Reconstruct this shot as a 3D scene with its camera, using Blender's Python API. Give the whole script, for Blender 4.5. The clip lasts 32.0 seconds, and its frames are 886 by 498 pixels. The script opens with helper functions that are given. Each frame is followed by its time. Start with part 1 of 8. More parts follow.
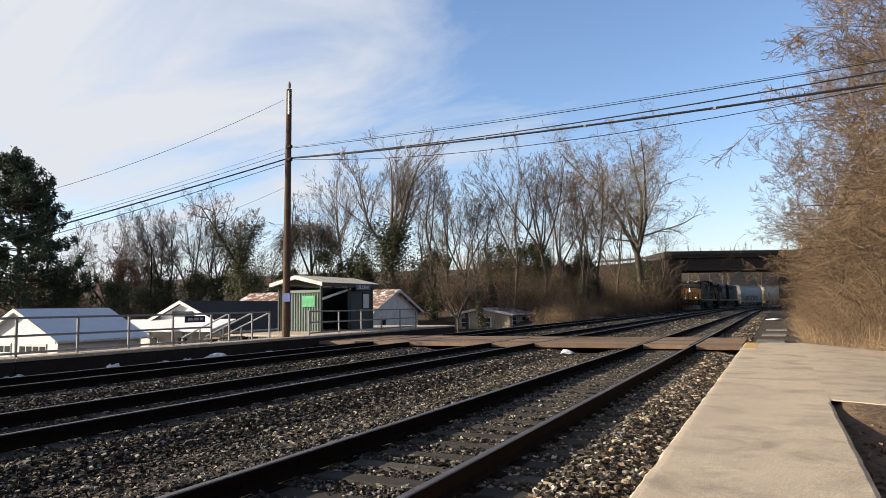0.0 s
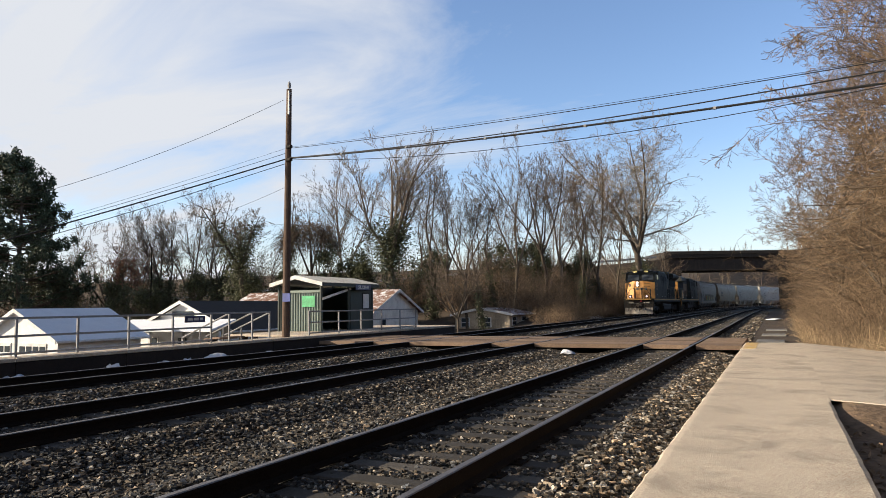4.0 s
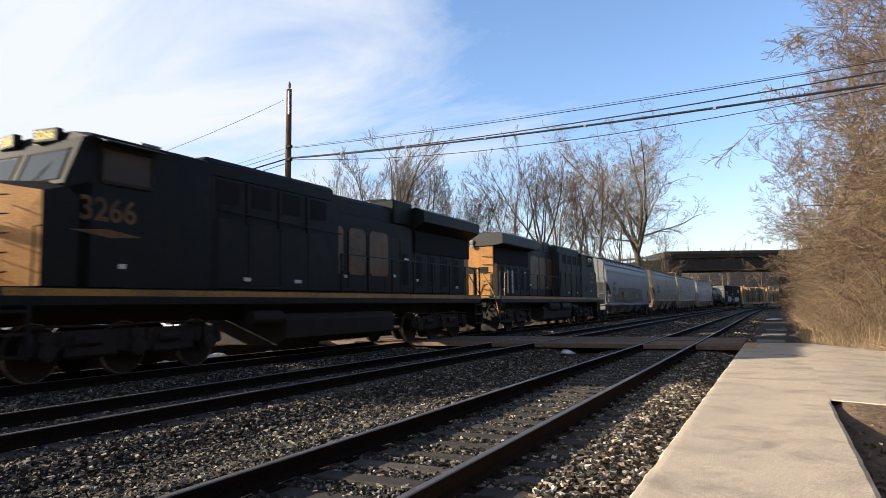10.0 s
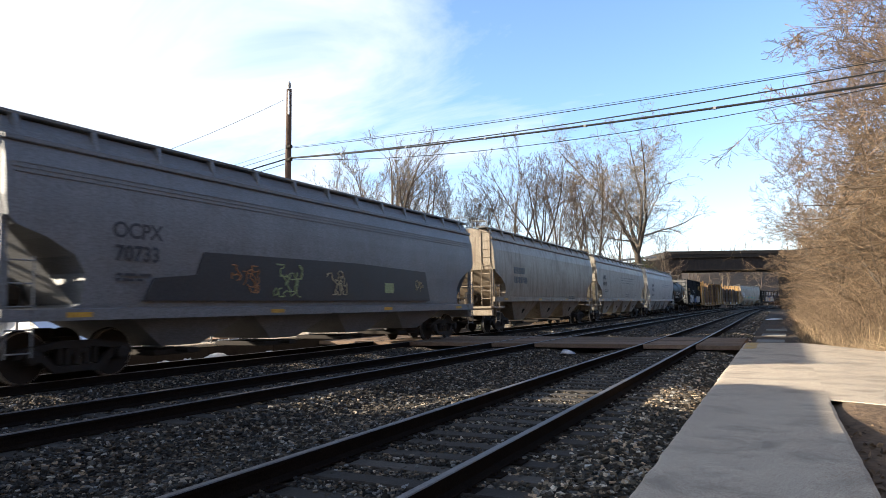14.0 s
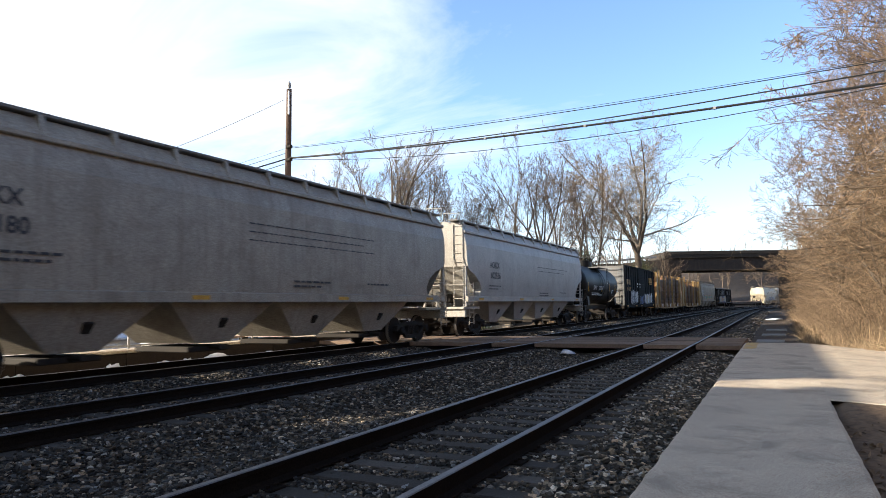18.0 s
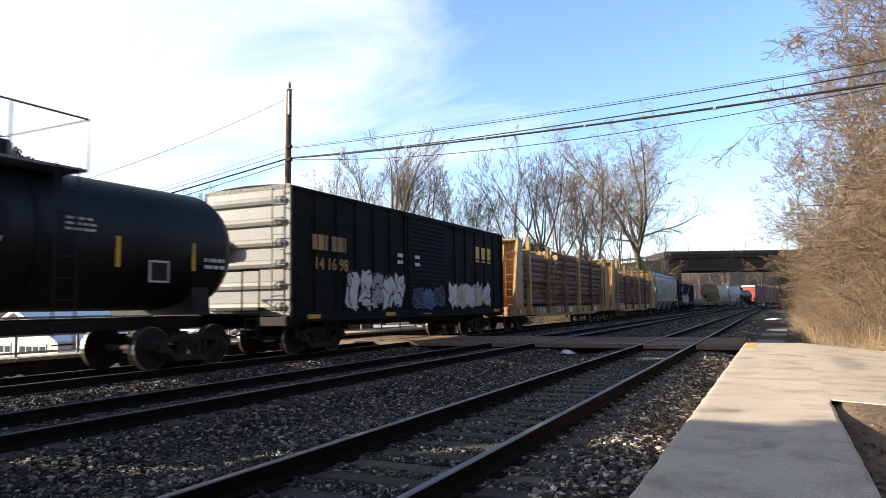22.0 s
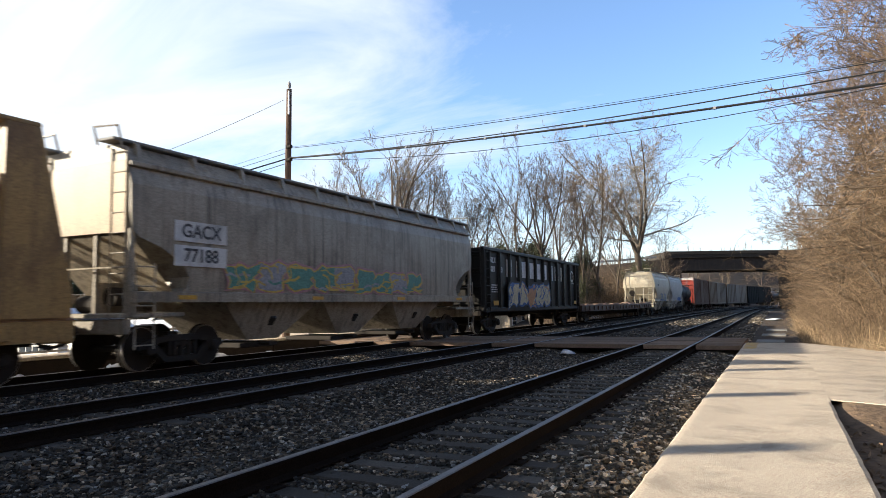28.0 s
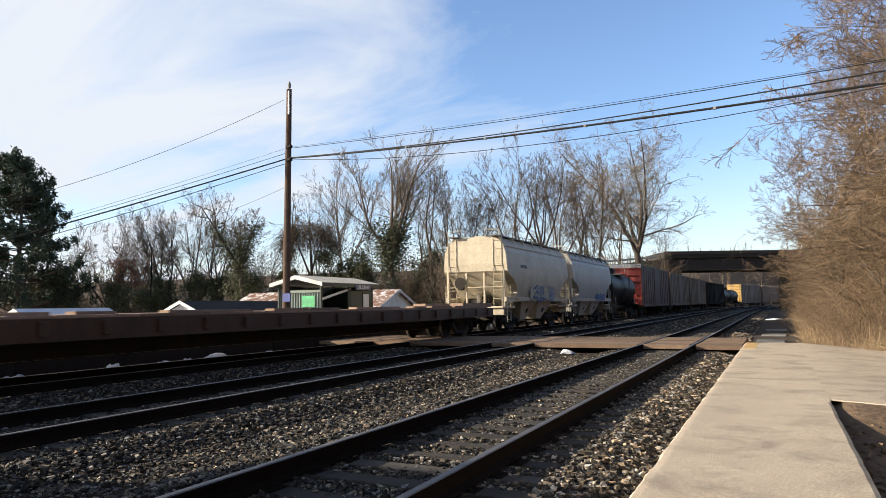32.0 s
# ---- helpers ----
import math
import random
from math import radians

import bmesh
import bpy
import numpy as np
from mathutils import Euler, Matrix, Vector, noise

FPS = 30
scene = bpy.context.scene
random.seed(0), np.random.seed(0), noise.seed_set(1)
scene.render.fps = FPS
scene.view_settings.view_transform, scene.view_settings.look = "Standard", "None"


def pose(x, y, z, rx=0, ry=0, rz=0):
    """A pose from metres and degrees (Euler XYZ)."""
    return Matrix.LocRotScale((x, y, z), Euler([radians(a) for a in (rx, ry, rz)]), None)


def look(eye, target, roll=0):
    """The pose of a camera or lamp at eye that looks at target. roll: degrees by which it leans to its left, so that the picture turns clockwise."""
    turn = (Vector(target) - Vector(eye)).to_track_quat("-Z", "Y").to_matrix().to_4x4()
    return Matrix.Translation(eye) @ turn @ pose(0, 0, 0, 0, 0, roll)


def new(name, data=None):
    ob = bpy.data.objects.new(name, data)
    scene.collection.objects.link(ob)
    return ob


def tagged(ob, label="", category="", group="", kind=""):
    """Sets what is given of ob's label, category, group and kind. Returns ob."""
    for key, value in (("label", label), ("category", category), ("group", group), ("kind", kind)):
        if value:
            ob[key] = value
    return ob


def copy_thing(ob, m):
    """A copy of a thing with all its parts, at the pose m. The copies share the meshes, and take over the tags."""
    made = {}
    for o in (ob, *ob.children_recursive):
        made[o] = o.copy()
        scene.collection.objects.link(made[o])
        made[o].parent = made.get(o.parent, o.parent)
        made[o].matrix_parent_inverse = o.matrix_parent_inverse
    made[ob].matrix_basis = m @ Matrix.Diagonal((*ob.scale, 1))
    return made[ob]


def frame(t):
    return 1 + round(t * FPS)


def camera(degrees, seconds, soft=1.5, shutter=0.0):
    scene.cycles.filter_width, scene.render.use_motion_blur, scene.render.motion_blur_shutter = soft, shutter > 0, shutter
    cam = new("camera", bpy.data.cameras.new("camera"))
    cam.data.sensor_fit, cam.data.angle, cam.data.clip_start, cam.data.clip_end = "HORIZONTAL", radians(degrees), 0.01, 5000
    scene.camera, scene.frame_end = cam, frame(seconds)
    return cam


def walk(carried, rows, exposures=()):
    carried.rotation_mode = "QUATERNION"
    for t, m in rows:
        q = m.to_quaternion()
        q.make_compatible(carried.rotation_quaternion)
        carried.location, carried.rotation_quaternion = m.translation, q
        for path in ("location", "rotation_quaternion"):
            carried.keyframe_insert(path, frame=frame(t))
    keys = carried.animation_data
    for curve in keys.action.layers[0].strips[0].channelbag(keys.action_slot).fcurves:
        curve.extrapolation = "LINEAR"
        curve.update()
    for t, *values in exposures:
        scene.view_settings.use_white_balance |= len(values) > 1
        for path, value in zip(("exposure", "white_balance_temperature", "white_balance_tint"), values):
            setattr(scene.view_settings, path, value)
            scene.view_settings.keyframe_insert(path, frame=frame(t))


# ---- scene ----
import itertools

# ---- camera: stands still on the near platform ----
EYE = (0.0, 0.0, 1.263)
YAW, PITCH = radians(25.92), radians(4.751)
AIM = (EYE[0] - math.sin(YAW) * math.cos(PITCH), EYE[1] + math.cos(YAW) * math.cos(PITCH), EYE[2] + math.sin(PITCH))
cam = camera(65.93, 32.0, soft=0.6, shutter=0.25)
EXPOSURES = [(0, 0.74, 6350, 10), (8.5, 0.74, 6350, 10), (10, 1.0, 6200, 10), (11.2, 1.4, 6050, 9), (21, 1.42, 6050, 9), (24, 1.32, 6000, 8), (28, 1.2, 6050, 8), (30, 1.25, 6050, 8), (32, 0.9, 6200, 9)]
walk(cam, [(0, look(EYE, AIM, -0.855)), (32, look(EYE, AIM, -0.855))], EXPOSURES)

# ---- light: low winter sun from beyond the tracks, behind the camera's left ----
SUN_AZ, SUN_EL = radians(29.5), radians(18.0)
TO_SUN = Vector((-math.cos(SUN_AZ) * math.cos(SUN_EL), -math.sin(SUN_AZ) * math.cos(SUN_EL), math.sin(SUN_EL)))
sun = new("sun", bpy.data.lights.new("sun", "SUN"))
sun.data.energy, sun.data.angle, sun.data.color = 5.0, radians(0.53), (1.0, 0.84, 0.63)
sun.matrix_world = look((0, 0, 0), -TO_SUN)


class Nodes:
    """A short way to write node trees."""

    def __init__(self, tree):
        self.t = tree
        tree.nodes.clear()

    def n(self, kind, inputs=None, **props):
        node = self.t.nodes.new(kind)
        for k, v in props.items():
            if k == "operation": node.operation = v
            elif k == "blend_type": node.blend_type = v
            elif k == "data_type": node.data_type = v
            elif k == "noise_dimensions": node.noise_dimensions = v
            elif k == "feature": node.feature = v
            elif k == "sky_type": node.sky_type = v
            elif k == "wave_type": node.wave_type = v
            elif k == "bands_direction": node.bands_direction = v
        for k, v in (inputs or {}).items():
            if isinstance(v, bpy.types.NodeSocket): self.t.links.new(v, node.inputs[k])
            else: node.inputs[k].default_value = v
        return node

    def math(self, op, a, b=0.0):
        return self.n("ShaderNodeMath", {0: a, 1: b}, operation=op).outputs[0]

    def ramp(self, fac, stops):
        node = self.n("ShaderNodeValToRGB", {0: fac})
        e = node.color_ramp.elements
        while len(e) < len(stops): e.new(0.5)
        for el, (p, c) in zip(e, stops):
            el.position = p
            el.color = (c, c, c, 1) if isinstance(c, (int, float)) else (*c, 1)
        return node.outputs[0]

    def mix(self, fac, a, b, blend="MIX"):
        node = self.n("ShaderNodeMix", data_type="RGBA", blend_type=blend)
        for k, v in ((0, fac), (6, a), (7, b)):
            if isinstance(v, bpy.types.NodeSocket): self.t.links.new(v, node.inputs[k])
            else: node.inputs[k].default_value = (*v, 1) if isinstance(v, tuple) and len(v) == 3 else v
        return node.outputs[2]

    def noise(self, vec, scale, detail=4.0, rough=0.55, dist=0.0):
        return self.n("ShaderNodeTexNoise", {"Vector": vec, "Scale": scale, "Detail": detail, "Roughness": rough, "Distortion": dist}).outputs["Fac"]


# ---- world: clear winter sky with thin cloud drifting on the sun's side ----
world = bpy.data.worlds.new("sky")
scene.world = world
world.use_nodes = True
W = Nodes(world.node_tree)
sky = W.n("ShaderNodeTexSky", sky_type="NISHITA")
sky.sun_disc, sky.sun_elevation, sky.sun_rotation = False, SUN_EL, radians(-90) - SUN_AZ
sky.air_density, sky.dust_density, sky.ozone_density = 1.0, 0.3, 2.2
co = W.n("ShaderNodeTexCoord").outputs["Generated"]
sep = W.n("ShaderNodeSeparateXYZ", {0: co})
zz = W.math("ADD", W.math("MAXIMUM", sep.outputs[2], 0.0), 0.18)
flat = W.n("ShaderNodeCombineXYZ", {0: W.math("DIVIDE", sep.outputs[0], zz), 1: W.math("DIVIDE", sep.outputs[1], zz), 2: 0.0}).outputs[0]
stretch = W.n("ShaderNodeMapping", {"Vector": flat, "Rotation": (0, 0, 0.5), "Scale": (0.8, 1.25, 1.0)}).outputs[0]
c1 = W.noise(stretch, 0.95, 8.0, 0.6, 0.9)
c2 = W.noise(flat, 0.55, 3.0, 0.5, 0.2)
toward = W.n("ShaderNodeVectorMath", {0: co, 1: (-0.93, 0.36, 0.0)}, operation="DOT_PRODUCT").outputs["Value"]
band = W.ramp(toward, [(0.3, 0.0), (1.0, 0.30)])
# extra cloud out of view behind the camera, added to whiten the fill light
behind = W.ramp(W.n("ShaderNodeVectorMath", {0: co, 1: (-0.35, -0.94, 0.0)}, operation="DOT_PRODUCT").outputs["Value"], [(0.05, 0.0), (0.7, 0.30)])
dens = W.math("ADD", W.math("ADD", W.math("MULTIPLY", c1, 0.9), W.math("MULTIPLY", c2, 0.35)), W.math("ADD", band, behind))
cover = W.ramp(dens, [(0.73, 0.0), (1.16, 1.0)])
low = W.ramp(sep.outputs[2], [(0.0, 0.75), (0.22, 0.0)])
cover = W.math("MAXIMUM", cover, W.math("MULTIPLY", low, 0.7))
blue = W.mix(1.0, sky.outputs[0], (1.36, 1.32, 1.40), "MULTIPLY")
skyc = W.mix(cover, blue, (4.9, 5.0, 5.2))
deep = W.ramp(sep.outputs[2], [(0.45, 1.0), (0.8, 0.28)])      # zenith above the view dimmed to cut the fill light
skyc = W.mix(1.0, skyc, deep, "MULTIPLY")
bg = W.n("ShaderNodeBackground", {0: skyc, 1: 0.095})
W.t.links.new(bg.outputs[0], W.n("ShaderNodeOutputWorld").inputs[0])

# ---- materials ----
MATS = {}


def material(name, base, second=None, scale=8.0, fine=60.0, rough=0.8, metal=0.0, bump=0.3, amount=0.6, dirt=None, dirt_scale=1.5, dirt_amount=0.5,
             streak=0.0, rand=0.0, size=0.01, spec=0.4, island=False, grain=0.5, vary=0.0):
    """Base colour varied at two scales, with optional dirt patches, rain streaks and a random shade for each object."""
    if name in MATS: return MATS[name]
    m = bpy.data.materials.new(name)
    m.use_nodes = True
    N = Nodes(m.node_tree)
    vec = N.n("ShaderNodeTexCoord").outputs["Object"]
    info = N.n("ShaderNodeObjectInfo").outputs["Random"]
    vec = N.n("ShaderNodeVectorMath", {0: vec, 1: N.n("ShaderNodeCombineXYZ", {0: N.math("MULTIPLY", info, 37.0), 1: N.math("MULTIPLY", info, 19.0), 2: 0.0}).outputs[0]}, operation="ADD").outputs[0]
    n1 = N.noise(vec, scale, 5.0, 0.6)
    n2 = N.noise(vec, fine, 3.0, 0.6)
    second = second or tuple(c * 0.6 for c in base)
    fac = N.math("MULTIPLY", N.ramp(n1, [(0.35, 0.0), (0.68, 1.0)]), amount)
    col = N.mix(fac, base, second)
    col = N.mix(grain, col, N.ramp(n2, [(0.34, 0.2), (0.66, 0.8)]), "OVERLAY")
    if streak:
        sv = N.n("ShaderNodeMapping", {"Vector": vec, "Scale": (3.0, 3.0, 0.16)}).outputs[0]
        s = N.noise(sv, 2.2, 6.0, 0.65)
        col = N.mix(N.math("MULTIPLY", N.ramp(s, [(0.5, 0.0), (0.72, 1.0)]), streak), col, dirt or tuple(c * 0.35 for c in base))
    if dirt:
        d = N.noise(vec, dirt_scale, 6.0, 0.65, 0.4)
        col = N.mix(N.math("MULTIPLY", N.ramp(d, [(0.48, 0.0), (0.66, 1.0)]), dirt_amount), col, dirt)
    if rand or island:
        r = N.n("ShaderNodeNewGeometry").outputs["Random Per Island"] if island else info
        k = N.math("ADD", 1.0 - (rand or 0.4), N.math("MULTIPLY", r, 2.0 * (rand or 0.4)))
        if island:
            k = N.math("ADD", N.math("ADD", 0.25, N.math("MULTIPLY", N.math("POWER", r, 3.0), 2.6)), N.math("MULTIPLY", N.math("POWER", r, 14.0), 2.2))
            h = N.math("FRACT", N.math("MULTIPLY", r, 13.7))
            col = N.mix(1.0, col, N.ramp(h, [(0.0, (0.75, 0.85, 1.0)), (0.45, (1.0, 0.97, 0.92)), (0.8, (1.15, 1.0, 0.82)), (1.0, (1.0, 0.8, 0.64))]), "MULTIPLY")
        col = N.n("ShaderNodeVectorMath", {0: col, 1: N.n("ShaderNodeCombineXYZ", {0: k, 1: k, 2: k}).outputs[0]}, operation="MULTIPLY").outputs[0]
    if vary:                                         # each stick, leaf or board a little lighter or darker
        k = N.math("ADD", 1.0 - vary, N.math("MULTIPLY", N.n("ShaderNodeNewGeometry").outputs["Random Per Island"], 2.0 * vary))
        col = N.n("ShaderNodeVectorMath", {0: col, 1: N.n("ShaderNodeCombineXYZ", {0: k, 1: k, 2: k}).outputs[0]}, operation="MULTIPLY").outputs[0]
    rg = N.math("ADD", rough - 0.1, N.math("MULTIPLY", n2, 0.2))
    bs = N.n("ShaderNodeBsdfPrincipled", {"Base Color": col, "Roughness": rg, "Metallic": metal, "Specular IOR Level": spec})
    if bump:
        b = N.n("ShaderNodeBump", {"Height": N.math("ADD", N.math("MULTIPLY", n2, 0.6), N.math("MULTIPLY", n1, 0.4)), "Strength": bump, "Distance": size})
        N.t.links.new(b.outputs[0], bs.inputs["Normal"])
    N.t.links.new(bs.outputs[0], N.n("ShaderNodeOutputMaterial").inputs[0])
    MATS[name] = m
    return m


def paint(name, base, dirt=(0.05, 0.035, 0.025), streak=0.35, rough=0.5, dirt_amount=0.4, **k):
    return material(name, base, tuple(c * 0.78 for c in base), scale=1.3, fine=30, rough=rough, bump=0.08, dirt=dirt, dirt_scale=0.8, dirt_amount=dirt_amount, streak=streak, **k)


def glow(name, colour, strength):
    m = bpy.data.materials.new(name)
    m.use_nodes = True
    N = Nodes(m.node_tree)
    e = N.n("ShaderNodeEmission", {0: (*colour, 1), 1: strength})
    N.t.links.new(e.outputs[0], N.n("ShaderNodeOutputMaterial").inputs[0])
    return m


def glass(name, tint=(0.05, 0.06, 0.07)):
    m = bpy.data.materials.new(name)
    m.use_nodes = True
    N = Nodes(m.node_tree)
    b = N.n("ShaderNodeBsdfPrincipled", {"Base Color": (*tint, 1), "Roughness": 0.08, "Specular IOR Level": 0.45})
    N.t.links.new(b.outputs[0], N.n("ShaderNodeOutputMaterial").inputs[0])
    return m


M_BALLAST = material("ballast_bed", (0.085, 0.079, 0.07), (0.025, 0.023, 0.021), scale=9, fine=22, rough=0.95, bump=1.0, amount=0.9, size=0.05)
# darker than the shoulder stones: shade among the rails put into the colour
M_STONE = material("shaded_ballast_stone", (0.112, 0.103, 0.09), (0.046, 0.042, 0.037), scale=14, fine=80, rough=0.9, bump=0.4, island=True, rand=0.75)
M_STONE2 = material("tan_ballast_stone", (0.19, 0.168, 0.138), (0.075, 0.066, 0.055), scale=14, fine=80, rough=0.9, bump=0.4, island=True, rand=0.75)
M_RAIL = material("rail_steel", (0.018, 0.0135, 0.011), (0.011, 0.009, 0.0075), scale=6, rough=0.9, bump=0.3, spec=0.04)
M_RAILTOP = material("rail_head", (0.22, 0.2, 0.19), (0.12, 0.1, 0.09), scale=3, rough=0.5, metal=0.7, bump=0.05)
M_SLEEPER = material("sleeper_wood", (0.066, 0.058, 0.05), (0.032, 0.028, 0.025), scale=5, fine=50, rough=0.9, bump=0.6, rand=0.35, streak=0.0)
M_CONC = material("platform_concrete", (0.61, 0.525, 0.41), (0.5, 0.425, 0.335), scale=1.3, fine=130, rough=0.92, bump=0.7, dirt=(0.26, 0.215, 0.17), dirt_scale=1.7, dirt_amount=0.6, size=0.012, grain=1.0)
M_PLANK = material("crossing_timber", (0.21, 0.145, 0.10), (0.11, 0.075, 0.055), scale=3, fine=45, rough=0.9, bump=0.6, rand=0.35)
M_EARTH = material("earth", (0.20, 0.135, 0.085), (0.10, 0.07, 0.045), scale=0.8, fine=14, rough=0.95, bump=0.8, amount=0.9, dirt=(0.2, 0.16, 0.095), dirt_scale=0.4, dirt_amount=0.6, size=0.05)
M_LITTER = material("leaf_litter", (0.08, 0.058, 0.04), (0.04, 0.029, 0.02), scale=0.8, fine=9, rough=0.95, bump=0.9, amount=0.9, dirt=(0.085, 0.062, 0.04), dirt_scale=0.5, dirt_amount=0.5, size=0.08)
M_SNOW = material("snow", (0.82, 0.83, 0.86), (0.7, 0.71, 0.75), scale=6, rough=0.7, bump=0.5, size=0.02)
M_YELLOW = material("yellow_edge_paint", (0.62, 0.40, 0.10), (0.5, 0.37, 0.2), scale=9, rough=0.85, bump=0.4, dirt=(0.5, 0.43, 0.36), dirt_scale=9, dirt_amount=0.9)


# ---- mesh helpers ----
class Geo:
    """Vertices and faces of one mesh."""

    def __init__(self):
        self.v, self.f, self.mi, self.cur = [], [], [], 0

    def add(self, verts, faces):
        o = len(self.v)
        self.v += [tuple(p) for p in verts]
        self.f += [tuple(i + o for i in f) for f in faces]
        self.mi += [self.cur] * len(faces)
        return self

    def box(self, c, s, m=None, ch=0.0):
        """A box with its edges chamfered by ch."""
        hx, hy, hz = s[0] / 2, s[1] / 2, s[2] / 2
        ch = min(ch, hx * 0.9, hy * 0.9, hz * 0.9)
        m = m or Matrix()
        if ch <= 0:
            pts = [(x, y, z) for x in (-hx, hx) for y in (-hy, hy) for z in (-hz, hz)]
            fs = [(0, 1, 3, 2), (4, 6, 7, 5), (0, 4, 5, 1), (2, 3, 7, 6), (0, 2, 6, 4), (1, 5, 7, 3)]
        else:
            pts, idx = [], {}
            for sx, sy, sz in itertools.product((-1, 1), repeat=3):
                for ax in range(3):
                    h = [hx - ch, hy - ch, hz - ch]
                    h[ax] += ch
                    idx[sx, sy, sz, ax] = len(pts)
                    pts.append((sx * h[0], sy * h[1], sz * h[2]))
            fs = []
            for ax in range(3):
                a, b = (ax + 1) % 3, (ax + 2) % 3
                for s in (-1, 1):
                    quad = []
                    for p, q in ((-1, -1), (1, -1), (1, 1), (-1, 1)):
                        k = [0, 0, 0]
                        k[ax], k[a], k[b] = s, p, q
                        quad.append(idx[(*k, ax)])
                    fs.append(tuple(quad if s > 0 else quad[::-1]))
                for p, q in itertools.product((-1, 1), repeat=2):
                    k1, k2 = [0, 0, 0], [0, 0, 0]
                    k1[ax], k2[ax] = -1, 1
                    k1[a] = k2[a] = p
                    k1[b] = k2[b] = q
                    quad = [idx[(*k1, a)], idx[(*k2, a)], idx[(*k2, b)], idx[(*k1, b)]]
                    fs.append(tuple(quad if p * q > 0 else quad[::-1]))
            for k in itertools.product((-1, 1), repeat=3):
                tri = [idx[(*k, 0)], idx[(*k, 1)], idx[(*k, 2)]]
                fs.append(tuple(tri if k[0] * k[1] * k[2] > 0 else tri[::-1]))
        t = Matrix.Translation(c) @ m
        return self.add([t @ Vector(p) for p in pts], fs)

    def tube(self, p, q, r0, r1=None, n=8, caps=True):
        p, q = Vector(p), Vector(q)
        r1 = r0 if r1 is None else r1
        d = (q - p).normalized()
        u = d.orthogonal().normalized()
        w = d.cross(u)
        pts = []
        for c, r in ((p, r0), (q, r1)):
            for i in range(n):
                a = 2 * math.pi * i / n
                pts.append(c + (u * math.cos(a) + w * math.sin(a)) * r)
        fs = [(i, (i + 1) % n, n + (i + 1) % n, n + i) for i in range(n)]
        if caps: fs += [tuple(range(n))[::-1], tuple(range(n, 2 * n))]
        return self.add(pts, fs)

    def bent(self, pts, r, n=6):
        return self.bend(pts, r, n)

    def bend(self, pts, r, n=6):
        """One continuous round tube through points."""
        ps = [Vector(p) for p in pts]
        rings = []
        u = None
        for i, p in enumerate(ps):
            d = (ps[min(i + 1, len(ps) - 1)] - ps[max(i - 1, 0)]).normalized()
            u = d.orthogonal().normalized() if u is None else (u - d * u.dot(d)).normalized()
            w = d.cross(u)
            rings.append([tuple(p + (u * math.cos(6.28319 * k / n) + w * math.sin(6.28319 * k / n)) * r) for k in range(n)])
        return self.loft(rings)

    def prism(self, outline, axis, a, b):
        """A closed outline of (u, v) swept along an axis from a to b: x takes (y, z), y takes (x, z), z takes (x, y)."""
        k = len(outline)

        def at(u, v, w): return (w, u, v) if axis == "x" else (u, w, v) if axis == "y" else (u, v, w)
        pts = [at(u, v, a) for u, v in outline] + [at(u, v, b) for u, v in outline]
        fs = [(i, (i + 1) % k, k + (i + 1) % k, k + i) for i in range(k)] + [tuple(range(k))[::-1], tuple(range(k, 2 * k))]
        return self.add(pts, fs)

    def loft(self, rings, closed=True, caps=True):
        k = len(rings[0])
        pts = [p for r in rings for p in r]
        fs = []
        for j in range(len(rings) - 1):
            for i in range(k if closed else k - 1):
                fs.append((j * k + i, j * k + (i + 1) % k, (j + 1) * k + (i + 1) % k, (j + 1) * k + i))
        if caps: fs += [tuple(range(k))[::-1], tuple(range((len(rings) - 1) * k, len(rings) * k))]
        return self.add(pts, fs)

    def lathe(self, prof, c, axis="y", n=20):
        """A profile of (along, radius) turned about an axis through c."""
        rings = []
        for t, r in prof:
            ring = []
            for i in range(n):
                a = 2 * math.pi * i / n
                u, v = r * math.cos(a), r * math.sin(a)
                ring.append((c[0] + t, c[1] + u, c[2] + v) if axis == "x" else (c[0] + u, c[1] + t, c[2] + v) if axis == "y" else (c[0] + u, c[1] + v, c[2] + t))
            rings.append(ring)
        return self.loft(rings)

    def mesh(self, name, mats, smooth=False):
        me = bpy.data.meshes.new(name)
        me.from_pydata(self.v, [], self.f)
        for m in mats if isinstance(mats, (list, tuple)) else [mats]: me.materials.append(m)
        if any(self.mi): me.polygons.foreach_set("material_index", self.mi)
        bm = bmesh.new()
        bm.from_mesh(me)
        bmesh.ops.recalc_face_normals(bm, faces=bm.faces)
        bm.to_mesh(me)
        bm.free()
        if smooth: me.shade_smooth()
        return me


def part(name, geo, mat, parent=None, label="", smooth=False, at=None):
    """One mesh object, under a thing or a part if one is given. geo: a Geo or a mesh to share."""
    me = geo.mesh(name, mat, smooth) if isinstance(geo, Geo) else geo
    ob = new(name, me)
    if parent: ob.parent = parent
    if at is not None: ob.matrix_basis = at if isinstance(at, Matrix) else Matrix.Translation(at)
    return tagged(ob, label)


def thing(name, label, category, at=None, group="", kind=""):
    ob = new(name)
    ob.empty_display_size = 0.2
    if at is not None: ob.matrix_basis = at if isinstance(at, Matrix) else Matrix.Translation(at)
    return tagged(ob, label, category, group, kind)


